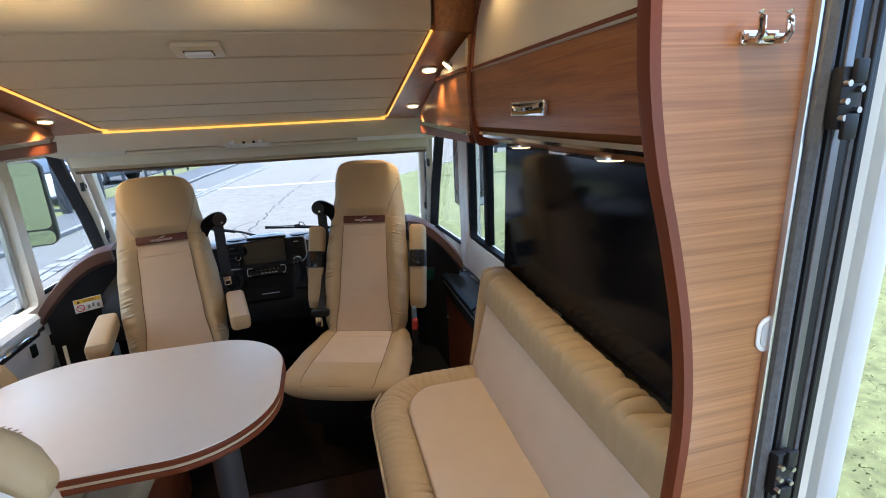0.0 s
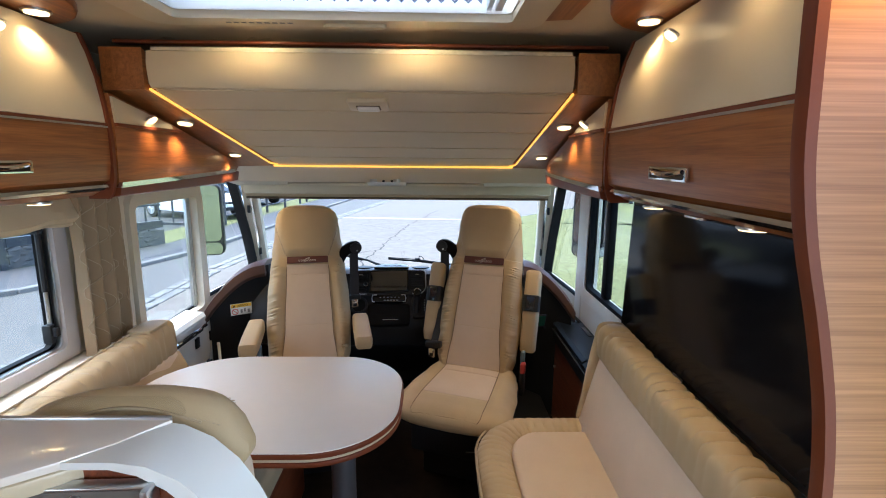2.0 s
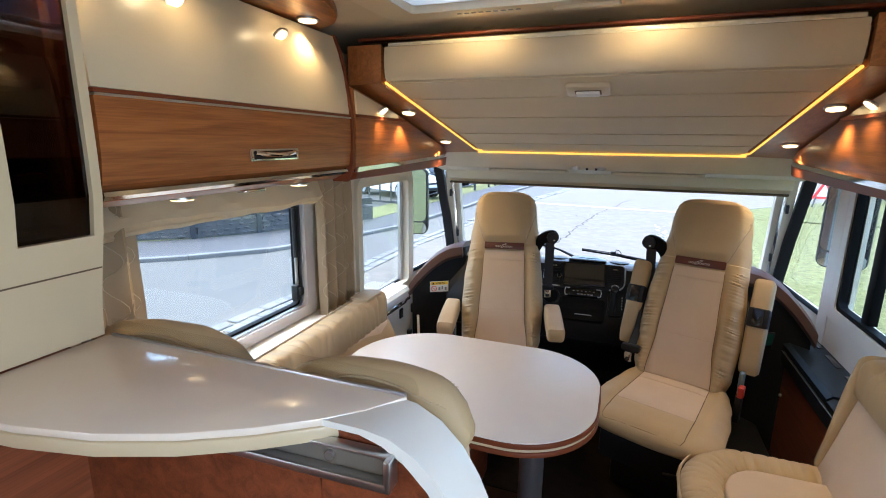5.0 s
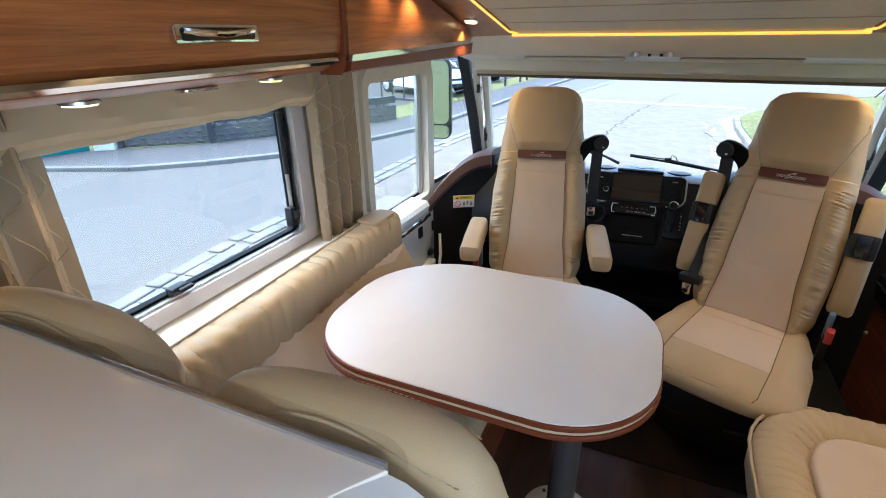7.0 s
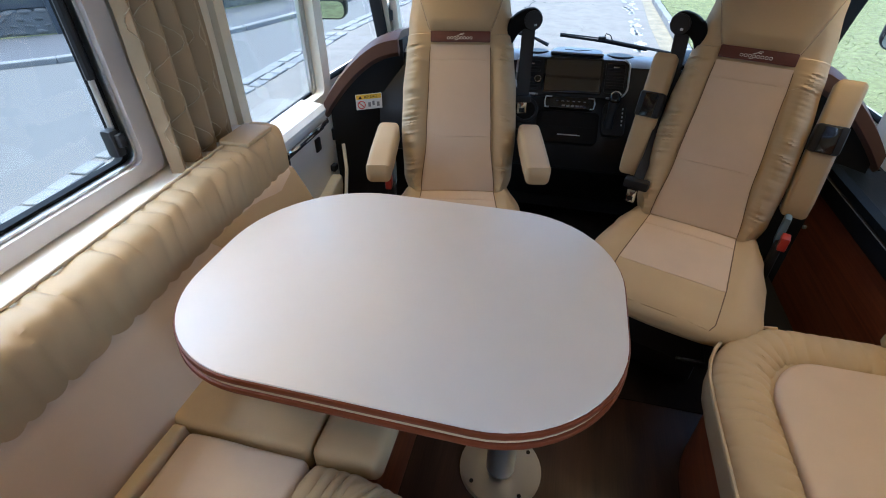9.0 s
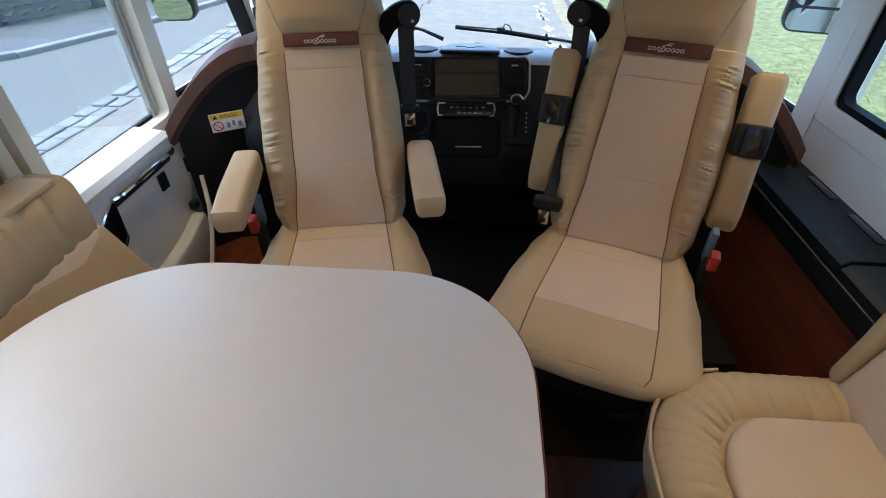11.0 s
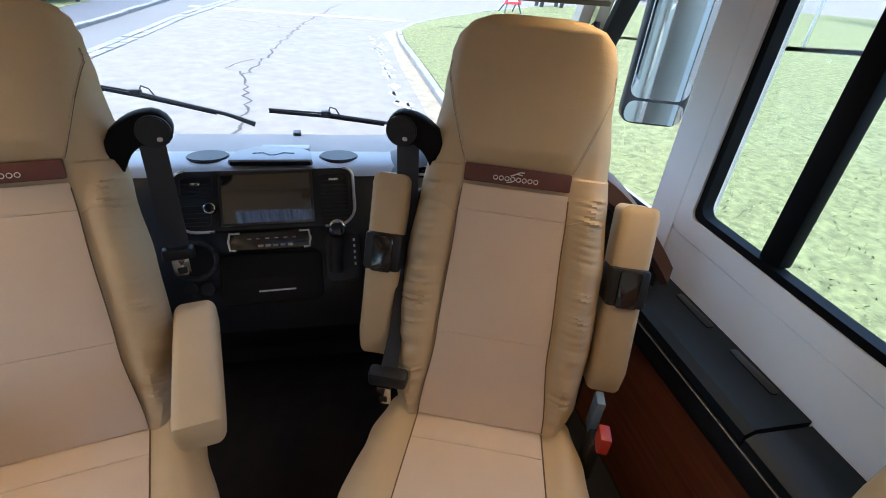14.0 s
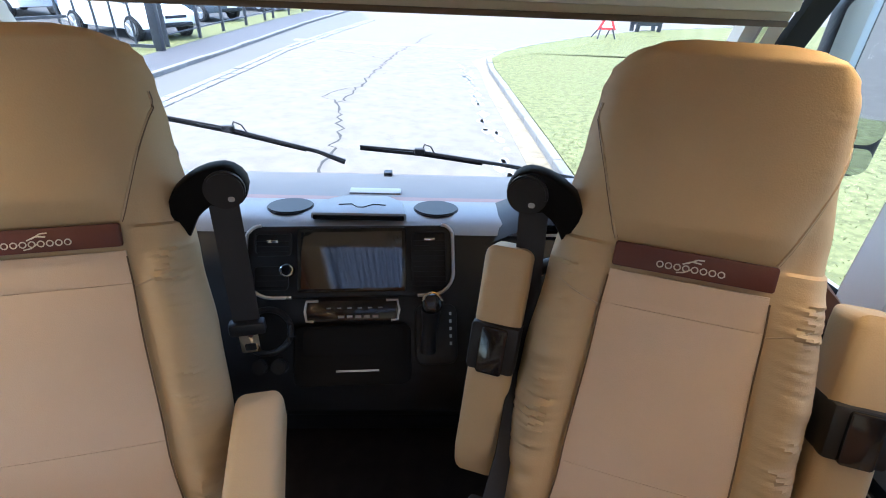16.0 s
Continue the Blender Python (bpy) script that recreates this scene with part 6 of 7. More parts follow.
for k in range(5):
    box(-0.030 + k * 0.018, -0.017 + k * 0.018, -0.0165, -0.013, -0.126, -0.120, bm=bm)
for k in range(6):
    box(-0.055 + k * 0.022, -0.046 + k * 0.022, -0.0165, -0.013, -0.106, -0.103, bm=bm)
part("buttons", bm, GREYL, hv, smooth=False)
lo = part("lower_console", prism(rounded(-0.125, 0.125, -0.27, -0.14, 0.02), -0.004, 0.04, 0.006, axis="y"), RECESS, surround)
part("shelf_recess", prism(rounded(-0.105, 0.108, -0.205, -0.148, 0.012), -0.0055, -0.0035, axis="y"), RECESS, lo)
part("lower_slot", box(-0.035, 0.055, -0.0060, -0.0035, -0.240, -0.236), ALU, lo)
cup = part("cup_holder", tube([(-0.176 + 0.048 * math.cos(a), -0.012, -0.150 + 0.046 * math.sin(a)) for a in [2 * math.pi * k / 24 for k in range(24)]], 0.007, 8, closed=True), BLACK, surround)
part("cup_bottom", cyl(-0.176, -0.004, -0.150, 0.046, 0.01, "y", seg=24), RECESS, cup)
for x in (-0.188, -0.150):
    part("power_socket", cyl(x, -0.014, -0.222, 0.016, 0.024, "y", seg=20, bevel=0.003), BLACK, surround)
lever = part("gear_lever", tube([(0.160, -0.01, -0.20), (0.163, -0.035, -0.15), (0.166, -0.06, -0.11)], [0.018, 0.016, 0.021], 14), BLACK, surround)
part("gear_knob", prism(rounded(0.146, 0.188, -0.120, -0.078, 0.017), -0.085, -0.045, 0.012, 3, axis="y"), BLACKG, lever)
part("knob_trim", tube([(0.167 + 0.020 * math.cos(a), -0.083, -0.098 + 0.021 * math.sin(a)) for a in [0.2 + math.pi * 0.87 * k / 12 for k in range(13)]], 0.003, 6), CHROME, lever)
bm = bmesh.new()
for k in range(5):
    box(0.208, 0.213, -0.0125, -0.0105, -0.125 - k * 0.016, -0.118 - k * 0.016, bm=bm)
part("gear_marks", bm, ALU, surround, smooth=False)
part("gear_plate", prism(rounded(0.135, 0.225, -0.23, -0.10, 0.02), -0.010, 0.03, 0.004, axis="y"), BLACK, surround)
cl = part("instrument_cluster", prism(rounded(-0.17, 0.17, -0.06, 0.055, 0.04), -0.02, 0.06, 0.006, axis="y"), BLACKG, dash, m=pose(0.46, 3.25, 0.79, -12))
part("binnacle", loft([[(x, y, 0.80 + 0.085 * math.cos((x - 0.46) / 0.22 * 1.45) + dz) for x in [0.25 + 0.42 * k / 28 for k in range(29)]] for y, dz in ((3.22, -0.012), (3.25, 0.000), (3.30, 0.008), (3.36, 0.0), (3.42, -0.02))], caps=False, closed=False), BLACK, dash)
wheel = thing("steering_wheel", "black steering wheel behind the driver's chair", "steering wheel", pose(0.46, 3.10, 0.74, -62))
part("rim", tube([(0.19 * math.cos(a), 0.19 * math.sin(a), 0) for a in [2 * math.pi * k / 40 for k in range(40)]], 0.015, 10, closed=True), BLACK, wheel)
part("hub", cyl(0, 0, -0.02, 0.065, 0.04, bevel=0.01), BLACK, wheel)
for a in (0.1, math.pi - 0.1, -math.pi / 2):
    part("spoke", tube([(0.05 * math.cos(a), 0.05 * math.sin(a), -0.015), (0.18 * math.cos(a), 0.18 * math.sin(a), 0)], 0.014, 8, flat=0.6), BLACK, wheel)
part("column", tube([(0, 0, -0.03), (0, 0, -0.2)], 0.04, 12), BLACK, wheel)
part("stalk", tube([(-0.04, 0.02, -0.05), (-0.21, 0.05, -0.05)], 0.008, 8), BLACK, wheel)

# black padded shelf on the right with wooden side
shelf = thing("cab_side_shelf", "black padded shelf over a red wooden side beside the driver's chair", "shelf")
sx = lambda y: 0.942
part("pad", loft([[(sx(y), y, 0.555), (sx(y) - 0.004, y, 0.585), (sx(y) + 0.015, y, 0.600), (1.098, y, 0.600), (1.098, y, 0.555)] for y in (2.475, 2.9, 3.18)]), PADM, shelf, "blue-black padded lid")
part("rear_pad", loft([[(sx(y), y, 0.545), (sx(y) - 0.004, y, 0.578), (sx(y) + 0.015, y, 0.592), (1.098, y, 0.592), (1.098, y, 0.545)] for y in (2.30, 2.47)]), PADM, shelf, "blue-black padded lid")
part("front_tray", loft([[(sx(y), y, 0.54), (sx(y), y, 0.59), (1.098, y, 0.60), (1.098, y, 0.54)] for y in (3.185, 3.45)]), BLACK, shelf)
part("cup_ring", tube([(1.01 + 0.042 * math.cos(a), 3.28 + 0.042 * math.sin(a), 0.600) for a in [2 * math.pi * k / 24 for k in range(24)]], 0.006, 6, closed=True), BLACKG, shelf)
part("cup_well", cyl(1.01, 3.28, 0.597, 0.040, 0.004, seg=24), RECESS, shelf)
for y in (2.62, 2.84, 3.06):
    part("slot", prism(rounded(1.062, 1.085, y - 0.07, y + 0.07, 0.008), 0.599, 0.604, 0.001), BLACKG, shelf)
part("black_rail", loft([[(sx(y) + 0.006, y, 0.475), (sx(y) - 0.002, y, 0.50), (sx(y) - 0.002, y, 0.55), (sx(y) + 0.03, y, 0.55), (sx(y) + 0.03, y, 0.475)] for y in (2.30, 2.9, 3.45)]), BLACK, shelf)
part("rail_line", tube([(sx(y) - 0.004, y, 0.548) for y in (2.31, 2.9, 3.4)], 0.002, 5), POLEM, shelf)
part("wooden_side", loft([[(sx(y) + 0.012, y, 0.006), (sx(y) + 0.012, y, 0.475), (sx(y) + 0.035, y, 0.475), (sx(y) + 0.035, y, 0.006)] for y in (2.27, 2.9, 3.45)]), WOODD, shelf, "red-brown wooden side")
part("catch", cyl(sx(3.0) + 0.008, 3.0, 0.33, 0.008, 0.01, "x", seg=12), ALU, shelf)
gadget = thing("phone_holder", "small dark display clipped to the shelf", "display", pose(0.86, 3.02, 0.60, 12, 0, 15))
part("case", box(-0.03, 0.03, -0.006, 0.006, -0.035, 0.045, 0.004), BLACK, gadget)
part("glass", box(-0.024, 0.024, -0.0075, -0.0055, -0.026, 0.038), mat("green display", (0.02, 0.08, 0.05), 0.2), gadget)
part("stem", tube([(0.02, 0.004, -0.02), (0.045, 0.02, -0.06)], 0.006, 6), BLACK, gadget)
box_r = thing("floor_box", "black moulded floor box beside the driver's chair", "box")
part("body", box(0.60, 0.90, 2.55, 3.2, 0.006, 0.10, 0.015), BLACK, box_r)

# wipers and outside mirrors
def wiper(a, b, park, label):
    ob = thing("wiper", label, "wiper")
    a, b, park = Vector(a), Vector(b), Vector(park)
    part("blade", tube([a, a.lerp(b, 0.5) + Vector((0, 0, 0.006)), b], 0.007, 6), RUBBER, ob)
    part("blade_back", tube([a + Vector((0, -0.01, 0.012)), a.lerp(b, 0.5) + Vector((0, -0.01, 0.022)), b + Vector((0, -0.01, 0.012))], 0.004, 6), BLACK, ob)
    part("arm", tube([a.lerp(b, 0.48) + Vector((0, -0.012, 0.02)), b.lerp(park, 0.3) + Vector((0, -0.01, 0.012)), park], [0.006, 0.008, 0.011], 6), BLACK, ob)
    part("clip", box(-0.02, 0.02, -0.012, 0.012, -0.008, 0.014, 0.004), BLACK, ob, m=Matrix.Translation(a.lerp(b, 0.48) + Vector((0, -0.014, 0.02))))
    part("hose", tube([a.lerp(b, 0.5) + Vector((0, -0.01, 0.025)), a.lerp(b, 0.52) + Vector((0, -0.01, 0.05)), a.lerp(b, 0.57) + Vector((0, -0.01, 0.045)), a.lerp(b, 0.6) + Vector((0, -0.01, 0.02))], 0.003, 5), BLACK, ob)
    return ob


wiper((-0.83, 4.02, 0.862), (-0.32, 4.045, 0.745), (-0.18, 4.05, 0.700), "black windscreen wiper parked low on the glass")
wiper((-0.12, 4.06, 0.752), (0.35, 4.05, 0.705), (0.72, 4.04, 0.655), "black windscreen wiper lying along the glass foot")
for sgn, label in ((-1, "tall outside mirror on the passenger's side"), (1, "tall outside mirror on the driver's side")):
    w = 0.085 if sgn < 0 else 0.115
    mi = thing("outside_mirror", label, "mirror", pose(sgn * (1.19 + w), 3.60, 1.09, 0, 0, 10 if sgn < 0 else -18))
    part("housing", prism(rounded(-w, w, -0.225, 0.26, 0.05), -0.02, 0.05, 0.02, 4, axis="y"), BLACK, mi, "black mirror housing")
    part("glass", prism(rounded(-w + 0.010, w - 0.010, -0.125, 0.248, 0.04), -0.0245, -0.0215, axis="y"), MIRRORM, mi, "main mirror glass")
    part("lower_glass", prism(rounded(-w + 0.010, w - 0.010, -0.213, -0.135, 0.03), -0.0245, -0.0215, axis="y"), MIRRORM, mi, "wide-angle mirror glass")
    part("arm", tube([(0, 0.03, 0.24), (0, 0.05, 0.34), (-sgn * 0.12, 0.05, 0.42)], 0.022, 8), BLACK, mi)

# ---- outside ----
G = -0.75


def strip(left, right, z, thick=0.02):
    """A ribbon of ground between two lines of points."""
    return loft([[(a[0], a[1], z), (b[0], b[1], z), (b[0], b[1], z - thick), (a[0], a[1], z - thick)] for a, b in zip(left, right)])


setting("ground", box(-400, 400, -300, 600, G - 0.3, G), ASPH, "pale worn asphalt road and yard", "ground")
# lawn on the right with kerb that curves away
kerb = [(1.70, -6.0), (1.72, 2.0), (1.75, 6.0), (1.76, 9.0), (1.74, 12.0), (1.72, 14.5), (1.82, 16.0), (2.35, 17.3), (3.4, 18.9), (5.0, 20.8), (7.0, 23.0), (10.0, 25.6), (16.0, 29.0), (26.0, 33.0)]
lawn = [(u + 0.14, v) if k < 7 else (u + 0.10, v - 0.10) for k, (u, v) in enumerate(kerb)]
bm = loft([[(a, b, G + 0.10), (60.0, b - (6 if b > 17 else 0), G + 0.10 + 0.0), (60.0, b - (6 if b > 17 else 0), G - 0.02), (a, b, G - 0.02)] for a, b in lawn])
setting("lawn_ground", bm, GRASS, "mown green lawn beside the road", "lawn")
tufts = bmesh.new()
rnd = random.Random(4)
for _ in range(40000):
    y = 1.5 + 22 * rnd.random() ** 1.4
    x = 1.86 + (8.5 * rnd.random() ** 1.25)
    if y > 15.5 and x < 1.9 + (y - 15.5) * 0.85:
        continue
    h, a = rnd.uniform(0.005, 0.013), rnd.uniform(0, 6.283)
    w = 0.006 + 0.0006 * y
    dx, dy = math.cos(a) * w, math.sin(a) * w
    lx, ly = rnd.uniform(-0.03, 0.03), rnd.uniform(-0.03, 0.03)
    tufts.faces.new([tufts.verts.new(p) for p in ((x - dx, y - dy, G + 0.098), (x + dx, y + dy, G + 0.098), (x + lx, y + ly, G + 0.10 + h))])
grass = part("grass", tufts, BLADE)
grass.data.normals_split_custom_set([(0.0, 0.0, 1.0)] * len(grass.data.loops))
tagged(grass, "short grass blades of the lawn", "grass", kind="stuff")
kr = thing("kerb", "weathered stone kerb along the lawn", "kerb", kind=S)
rnd = random.Random(8)
for (a, b), (c, d) in zip(kerb, kerb[1:]):
    ln = math.hypot(c - a, d - b)
    nst = max(1, round(ln / 0.9)) if b < 26 else 1
    for k in range(nst):
        t0, t1 = k / nst, (k + 1) / nst
        x0, y0, x1, y1 = a + (c - a) * t0, b + (d - b) * t0, a + (c - a) * t1, b + (d - b) * t1
        ang = math.degrees(math.atan2(y1 - y0, x1 - x0))
        L1 = math.hypot(x1 - x0, y1 - y0)
        part("kerb_stone", box(0.006, L1 - 0.006, -0.13, 0.0, -0.02, 0.11 + rnd.uniform(-0.008, 0.008), 0.012, 1), KERBM, kr, m=pose(x0, y0, G, 0, 0, ang))
setting("side_lawn", box(-40, -1.7, -60, -2.5, G + 0.005, G + 0.03), GRASS, "green lawn behind the vehicle, seen in the mirror", "lawn")
# dirt and leaves along the kerb
setting("gutter_dirt", strip([(u - 0.02, v) for u, v in kerb[:8]], [(u - 0.30 - 0.1 * math.sin(v * 2.1), v) for u, v in kerb[:8]], G + 0.004, 0.003), mat("gutter dirt", (0.16, 0.13, 0.08), 0.95, vary=0.5, scale=(5, 5, 5), fine=30, bump=0.4), "dirt and moss along the kerb", "dirt")
# worn white paint flecks beside the kerb
bm = bmesh.new()
rnd = random.Random(12)
for k in range(70):
    y = 6.0 + 9.5 * rnd.random()
    x = 1.18 + rnd.uniform(-0.12, 0.12)
    n = 7
    r0 = rnd.uniform(0.02, 0.10)
    bm.faces.new([bm.verts.new((x + r0 * rnd.uniform(0.5, 1) * math.cos(6.283 * i / n), y + 2.2 * r0 * rnd.uniform(0.5, 1) * math.sin(6.283 * i / n), G + 0.005)) for i in range(n)])
tagged(part("paint_flecks", bm, LINEM, smooth=False), "worn white paint flecks on the road", "road marking", kind="stuff")


def crack(path, w, seed):
    """A jagged crack in the road surface."""
    rnd = random.Random(seed)
    pts = []
    for (a, b), (c, d) in zip(path, path[1:]):
        nseg = max(2, int(math.hypot(c - a, d - b) / 0.15))
        for k in range(nseg):
            t = k / nseg
            pts.append((a + (c - a) * t + rnd.uniform(-0.07, 0.07), b + (d - b) * t + rnd.uniform(-0.05, 0.05)))
    bm = bmesh.new()
    loft([[(x - w * rnd.uniform(0.4, 1.4), y, G + 0.004), (x + w * rnd.uniform(0.4, 1.4), y, G + 0.004)] for x, y in pts], caps=False, bm=bm, closed=False)
    return tagged(part("road_crack", bm, CRACK, smooth=False), "dark jagged crack in the pale asphalt", "crack", group="road cracks", kind=S)


crack([(-1.0, 5.5), (-1.1, 9.4), (-1.35, 11.0), (-1.15, 12.6), (-1.0, 14.0), (-0.6, 17.0), (0.4, 22.0)], 0.022, 1)
crack([(-1.25, 11.0), (-1.75, 11.4), (-1.5, 12.1), (-1.15, 12.4)], 0.016, 2)
crack([(-1.1, 13.8), (-0.2, 14.1), (0.6, 13.9)], 0.014, 3)
crack([(-0.9, 16.0), (-2.2, 17.0), (-3.2, 17.3)], 0.014, 4)
crack([(-0.5, 18.0), (1.2, 18.6), (2.0, 18.2)], 0.02, 5)
setting("tar_joint", strip([(-4.0, 19.0), (2.4, 18.4)], [(-4.0, 19.35), (2.4, 18.75)], G + 0.0045, 0.003), LINEM, "pale repaired seam across the road", "seam")
# line of setts on the left
setts = thing("sett_line", "double line of pale stone setts beside the road", "kerb", kind=S)
rnd = random.Random(5)
base = box(-0.085, 0.085, -0.13, 0.13, -0.01, 0.022, 0.01, 1)
first = part("sett", base, KERBM, setts, m=pose(-4.2, 0.6, G))
sl = [(-3.7, 0.0), (-4.05, 2.4), (-4.30, 4.7), (-4.22, 7.0), (-4.25, 10.3), (-3.95, 14.0), (-3.78, 16.8), (-3.2, 21.0), (-2.2, 27.0)]
cnt = 0
for (a, b), (c, d) in zip(sl, sl[1:]):
    ln = math.hypot(c - a, d - b)
    for k in range(int(ln / 0.28)):
        t = k * 0.28 / ln
        for off in (-0.10, 0.10):
            cnt += 1
            if cnt > 290:
                break
            o = new("sett", first.data)
            o.parent = setts
            o.matrix_basis = pose(a + (c - a) * t + off, b + (d - b) * t + rnd.uniform(-0.02, 0.02), G + rnd.uniform(-0.006, 0.006), rnd.uniform(-2, 2), rnd.uniform(-2, 2), -math.degrees(math.atan2(c - a, d - b)) + rnd.uniform(-3, 3))
# far pavement, low stone wall and railings
pk = [(-16.0, 4.6), (-10.4, 5.5), (-8.6, 6.25), (-7.6, 7.1), (-6.65, 8.2), (-6.0, 9.7), (-5.35, 12.0), (-5.0, 17.0), (-4.6, 24.0), (-3.6, 34.0)]
pw = [(-17.0, 6.2), (-11.2, 6.6), (-9.9, 7.5), (-8.9, 8.4), (-8.1, 9.6), (-7.4, 10.9), (-6.6, 12.9), (-6.45, 17.4), (-6.1, 24.2), (-5.2, 34.2)]
setting("side_road", strip([(u - 0.2, v) for u, v in [(-3.5, -2.0)] + sl], [(-30.0, -2.0), (-18.0, 2.0), (-10.4, 5.6), (-7.6, 7.2), (-6.0, 9.8), (-5.3, 12.5), (-5.0, 17.0), (-4.7, 22.0), (-4.2, 27.0), (-3.6, 33.0)], G + 0.004, 0.003), SIDEM, "smooth grey asphalt of the side road", "road")
setting("pavement", strip(pk, pw, G + 0.07, 0.1), PAVE, "grey asphalt pavement across the side road", "pavement")
pkb = thing("pavement_kerb", "pale worn kerb of the far pavement", "kerb", kind=S)
for (a, b), (c, d) in zip(pk, pk[1:]):
    n = max(1, int(math.hypot(c - a, d - b) / 1.0))
    for k in range(n):
        t0, t1 = k / n, (k + 1) / n
        L1 = math.hypot(c - a, d - b) / n
        part("kerb_stone", box(0.006, L1 - 0.006, -0.02, 0.12, -0.02, 0.085 + rnd.uniform(-0.01, 0.01), 0.015, 1), KERBM, pkb, m=pose(a + (c - a) * t0, b + (d - b) * t0, G, 0, 0, math.degrees(math.atan2(d - b, c - a))))
setting("far_verge", strip(pw, [(u - 1.2, v + 0.5) for u, v in pw], G + 0.075, 0.1), GRASS, "rough grass verge behind the pavement", "verge")
setting("yard", strip([(u - 1.2, v + 0.5) for u, v in pw], [(u - 60, v + 10) for u, v in pw], G + 0.06, 0.05), ASPHD, "dark asphalt car yard", "yard")
wallL = thing("low_wall", "low rubble stone wall under the railings", "wall", kind=S)
rnd = random.Random(6)
sd = []
for q in range(6):
    bm = bmesh.new()
    bmesh.ops.create_icosphere(bm, subdivisions=2, radius=1)
    for v in bm.verts:
        v.co = Vector((v.co.x * 0.14, v.co.y * 0.085, v.co.z * 0.062)) * (1 + 0.22 * noise.noise(v.co * 1.7 + Vector((q * 3, 0, 0))))
    sd.append(part("stone", bm, STONE, wallL, m=pose(-10.2 + q * 0.25, 7.53 + q * 0.196, G + 0.12)).data)
wl_line = [(-10.3, 7.45), (-8.9, 8.55), (-8.1, 9.75), (-6.7, 12.7)]
cnt = 0
for (a, b), (c, d) in zip(wl_line, wl_line[1:]):
    ln = math.hypot(c - a, d - b)
    for k in range(int(ln / 0.24)):
        for row in range(4):
            cnt += 1
            if cnt > 280:
                break
            t = (k + 0.5 * (row % 2)) * 0.24 / ln
            o = new("stone", sd[rnd.randrange(6)])
            o.parent = wallL
            o.matrix_basis = pose(a + (c - a) * t, b + (d - b) * t, G + 0.12 + row * 0.105, rnd.uniform(-12, 12), rnd.uniform(-12, 12), math.degrees(math.atan2(d - b, c - a)) + rnd.uniform(-10, 10))
for (a, b), (c, d) in zip(wl_line, wl_line[1:]):
    part("wall_core", box(0, math.hypot(c - a, d - b), -0.07, 0.07, 0, 0.44), STONE, wallL, m=pose(a, b, G, 0, 0, math.degrees(math.atan2(d - b, c - a))))
rail = thing("railing", "dark steel railing above the low wall", "railing")
for (a, b), (c, d) in zip(wl_line, wl_line[1:]):
    ln = math.hypot(c - a, d - b)
    ang = math.degrees(math.atan2(d - b, c - a))
    part("top_rail", box(0, ln, -0.025, 0.025, 1.05, 1.10), FENCEM, rail, m=pose(a, b, G, 0, 0, ang))
    part("bottom_rail", box(0, ln, -0.05, 0.05, 0.50, 0.68), FENCEM, rail, m=pose(a, b, G, 0, 0, ang))
    n = int(ln / 1.8) + 1
    for k in range(n):
        part("post", box(-0.05, 0.05, -0.05, 0.05, 0.0, 1.3), FENCEM, rail, m=pose(a + (c - a) * k / n, b + (d - b) * k / n - 0.12, G, 0, 0, ang))
pil = thing("gate_pillar", "white painted pillar beside a teal sheet", "pillar")
part("shaft", box(-0.2, 0.2, -0.2, 0.2, 0, 1.6, 0.02), WHITEP, pil, m=pose(-10.55, 7.2, G, 0, 0, 36))
ts = thing("teal_board", "teal board leaning behind the wall", "board")
part("sheet", box(-1.15, 1.15, -0.03, 0.03, 0.05, 1.25, 0.01), TEAL, ts, m=pose(-11.15, 5.85, G, 0, 0, 69))
# tall dark gate and fence before the yard
gate = thing("steel_gate", "dark steel gate post with open mesh leaf", "gate", pose(-6.5, 15.6, G))
part("post", box(-0.09, 0.09, -0.09, 0.09, 0, 2.6, 0.01), FENCEM, gate)
part("leaf_frame", box(-2.6, -0.12, -0.03, 0.03, 0.12, 0.20), FENCEM, gate, m=pose(0, 0, 0, 0, 0, -8))
part("leaf_top", box(-2.6, -0.12, -0.03, 0.03, 2.35, 2.42), FENCEM, gate, m=pose(0, 0, 0, 0, 0, -8))
for k in range(6):
    part("bar", box(-0.16 - k * 0.48, -0.12 - k * 0.48, -0.02, 0.02, 0.14, 2.4), FENCEM, gate, m=pose(0, 0, 0, 0, 0, -8))
fen = thing("yard_fence", "dark steel yard fence along the verge", "fence")
fl = [(-6.6, 16.2), (-6.5, 20.0), (-6.2, 25.0), (-5.6, 32.0)]
for (a, b), (c, d) in zip(fl, fl[1:]):
    ln, ang = math.hypot(c - a, d - b), math.degrees(math.atan2(d - b, c - a))
    for z in (0.35, 1.1, 1.9):
        part("wire_rail", box(0, ln, -0.015, 0.015, z, z + 0.03), FENCEM, fen, m=pose(a, b, G, 0, 0, ang))
    for k in range(int(ln / 2.0) + 1):
        part("post", box(-0.04, 0.04, -0.04, 0.04, 0, 2.1), FENCEM, fen, m=pose(a + (c - a) * k * 2.0 / ln, b + (d - b) * k * 2.0 / ln, G, 0, 0, ang))


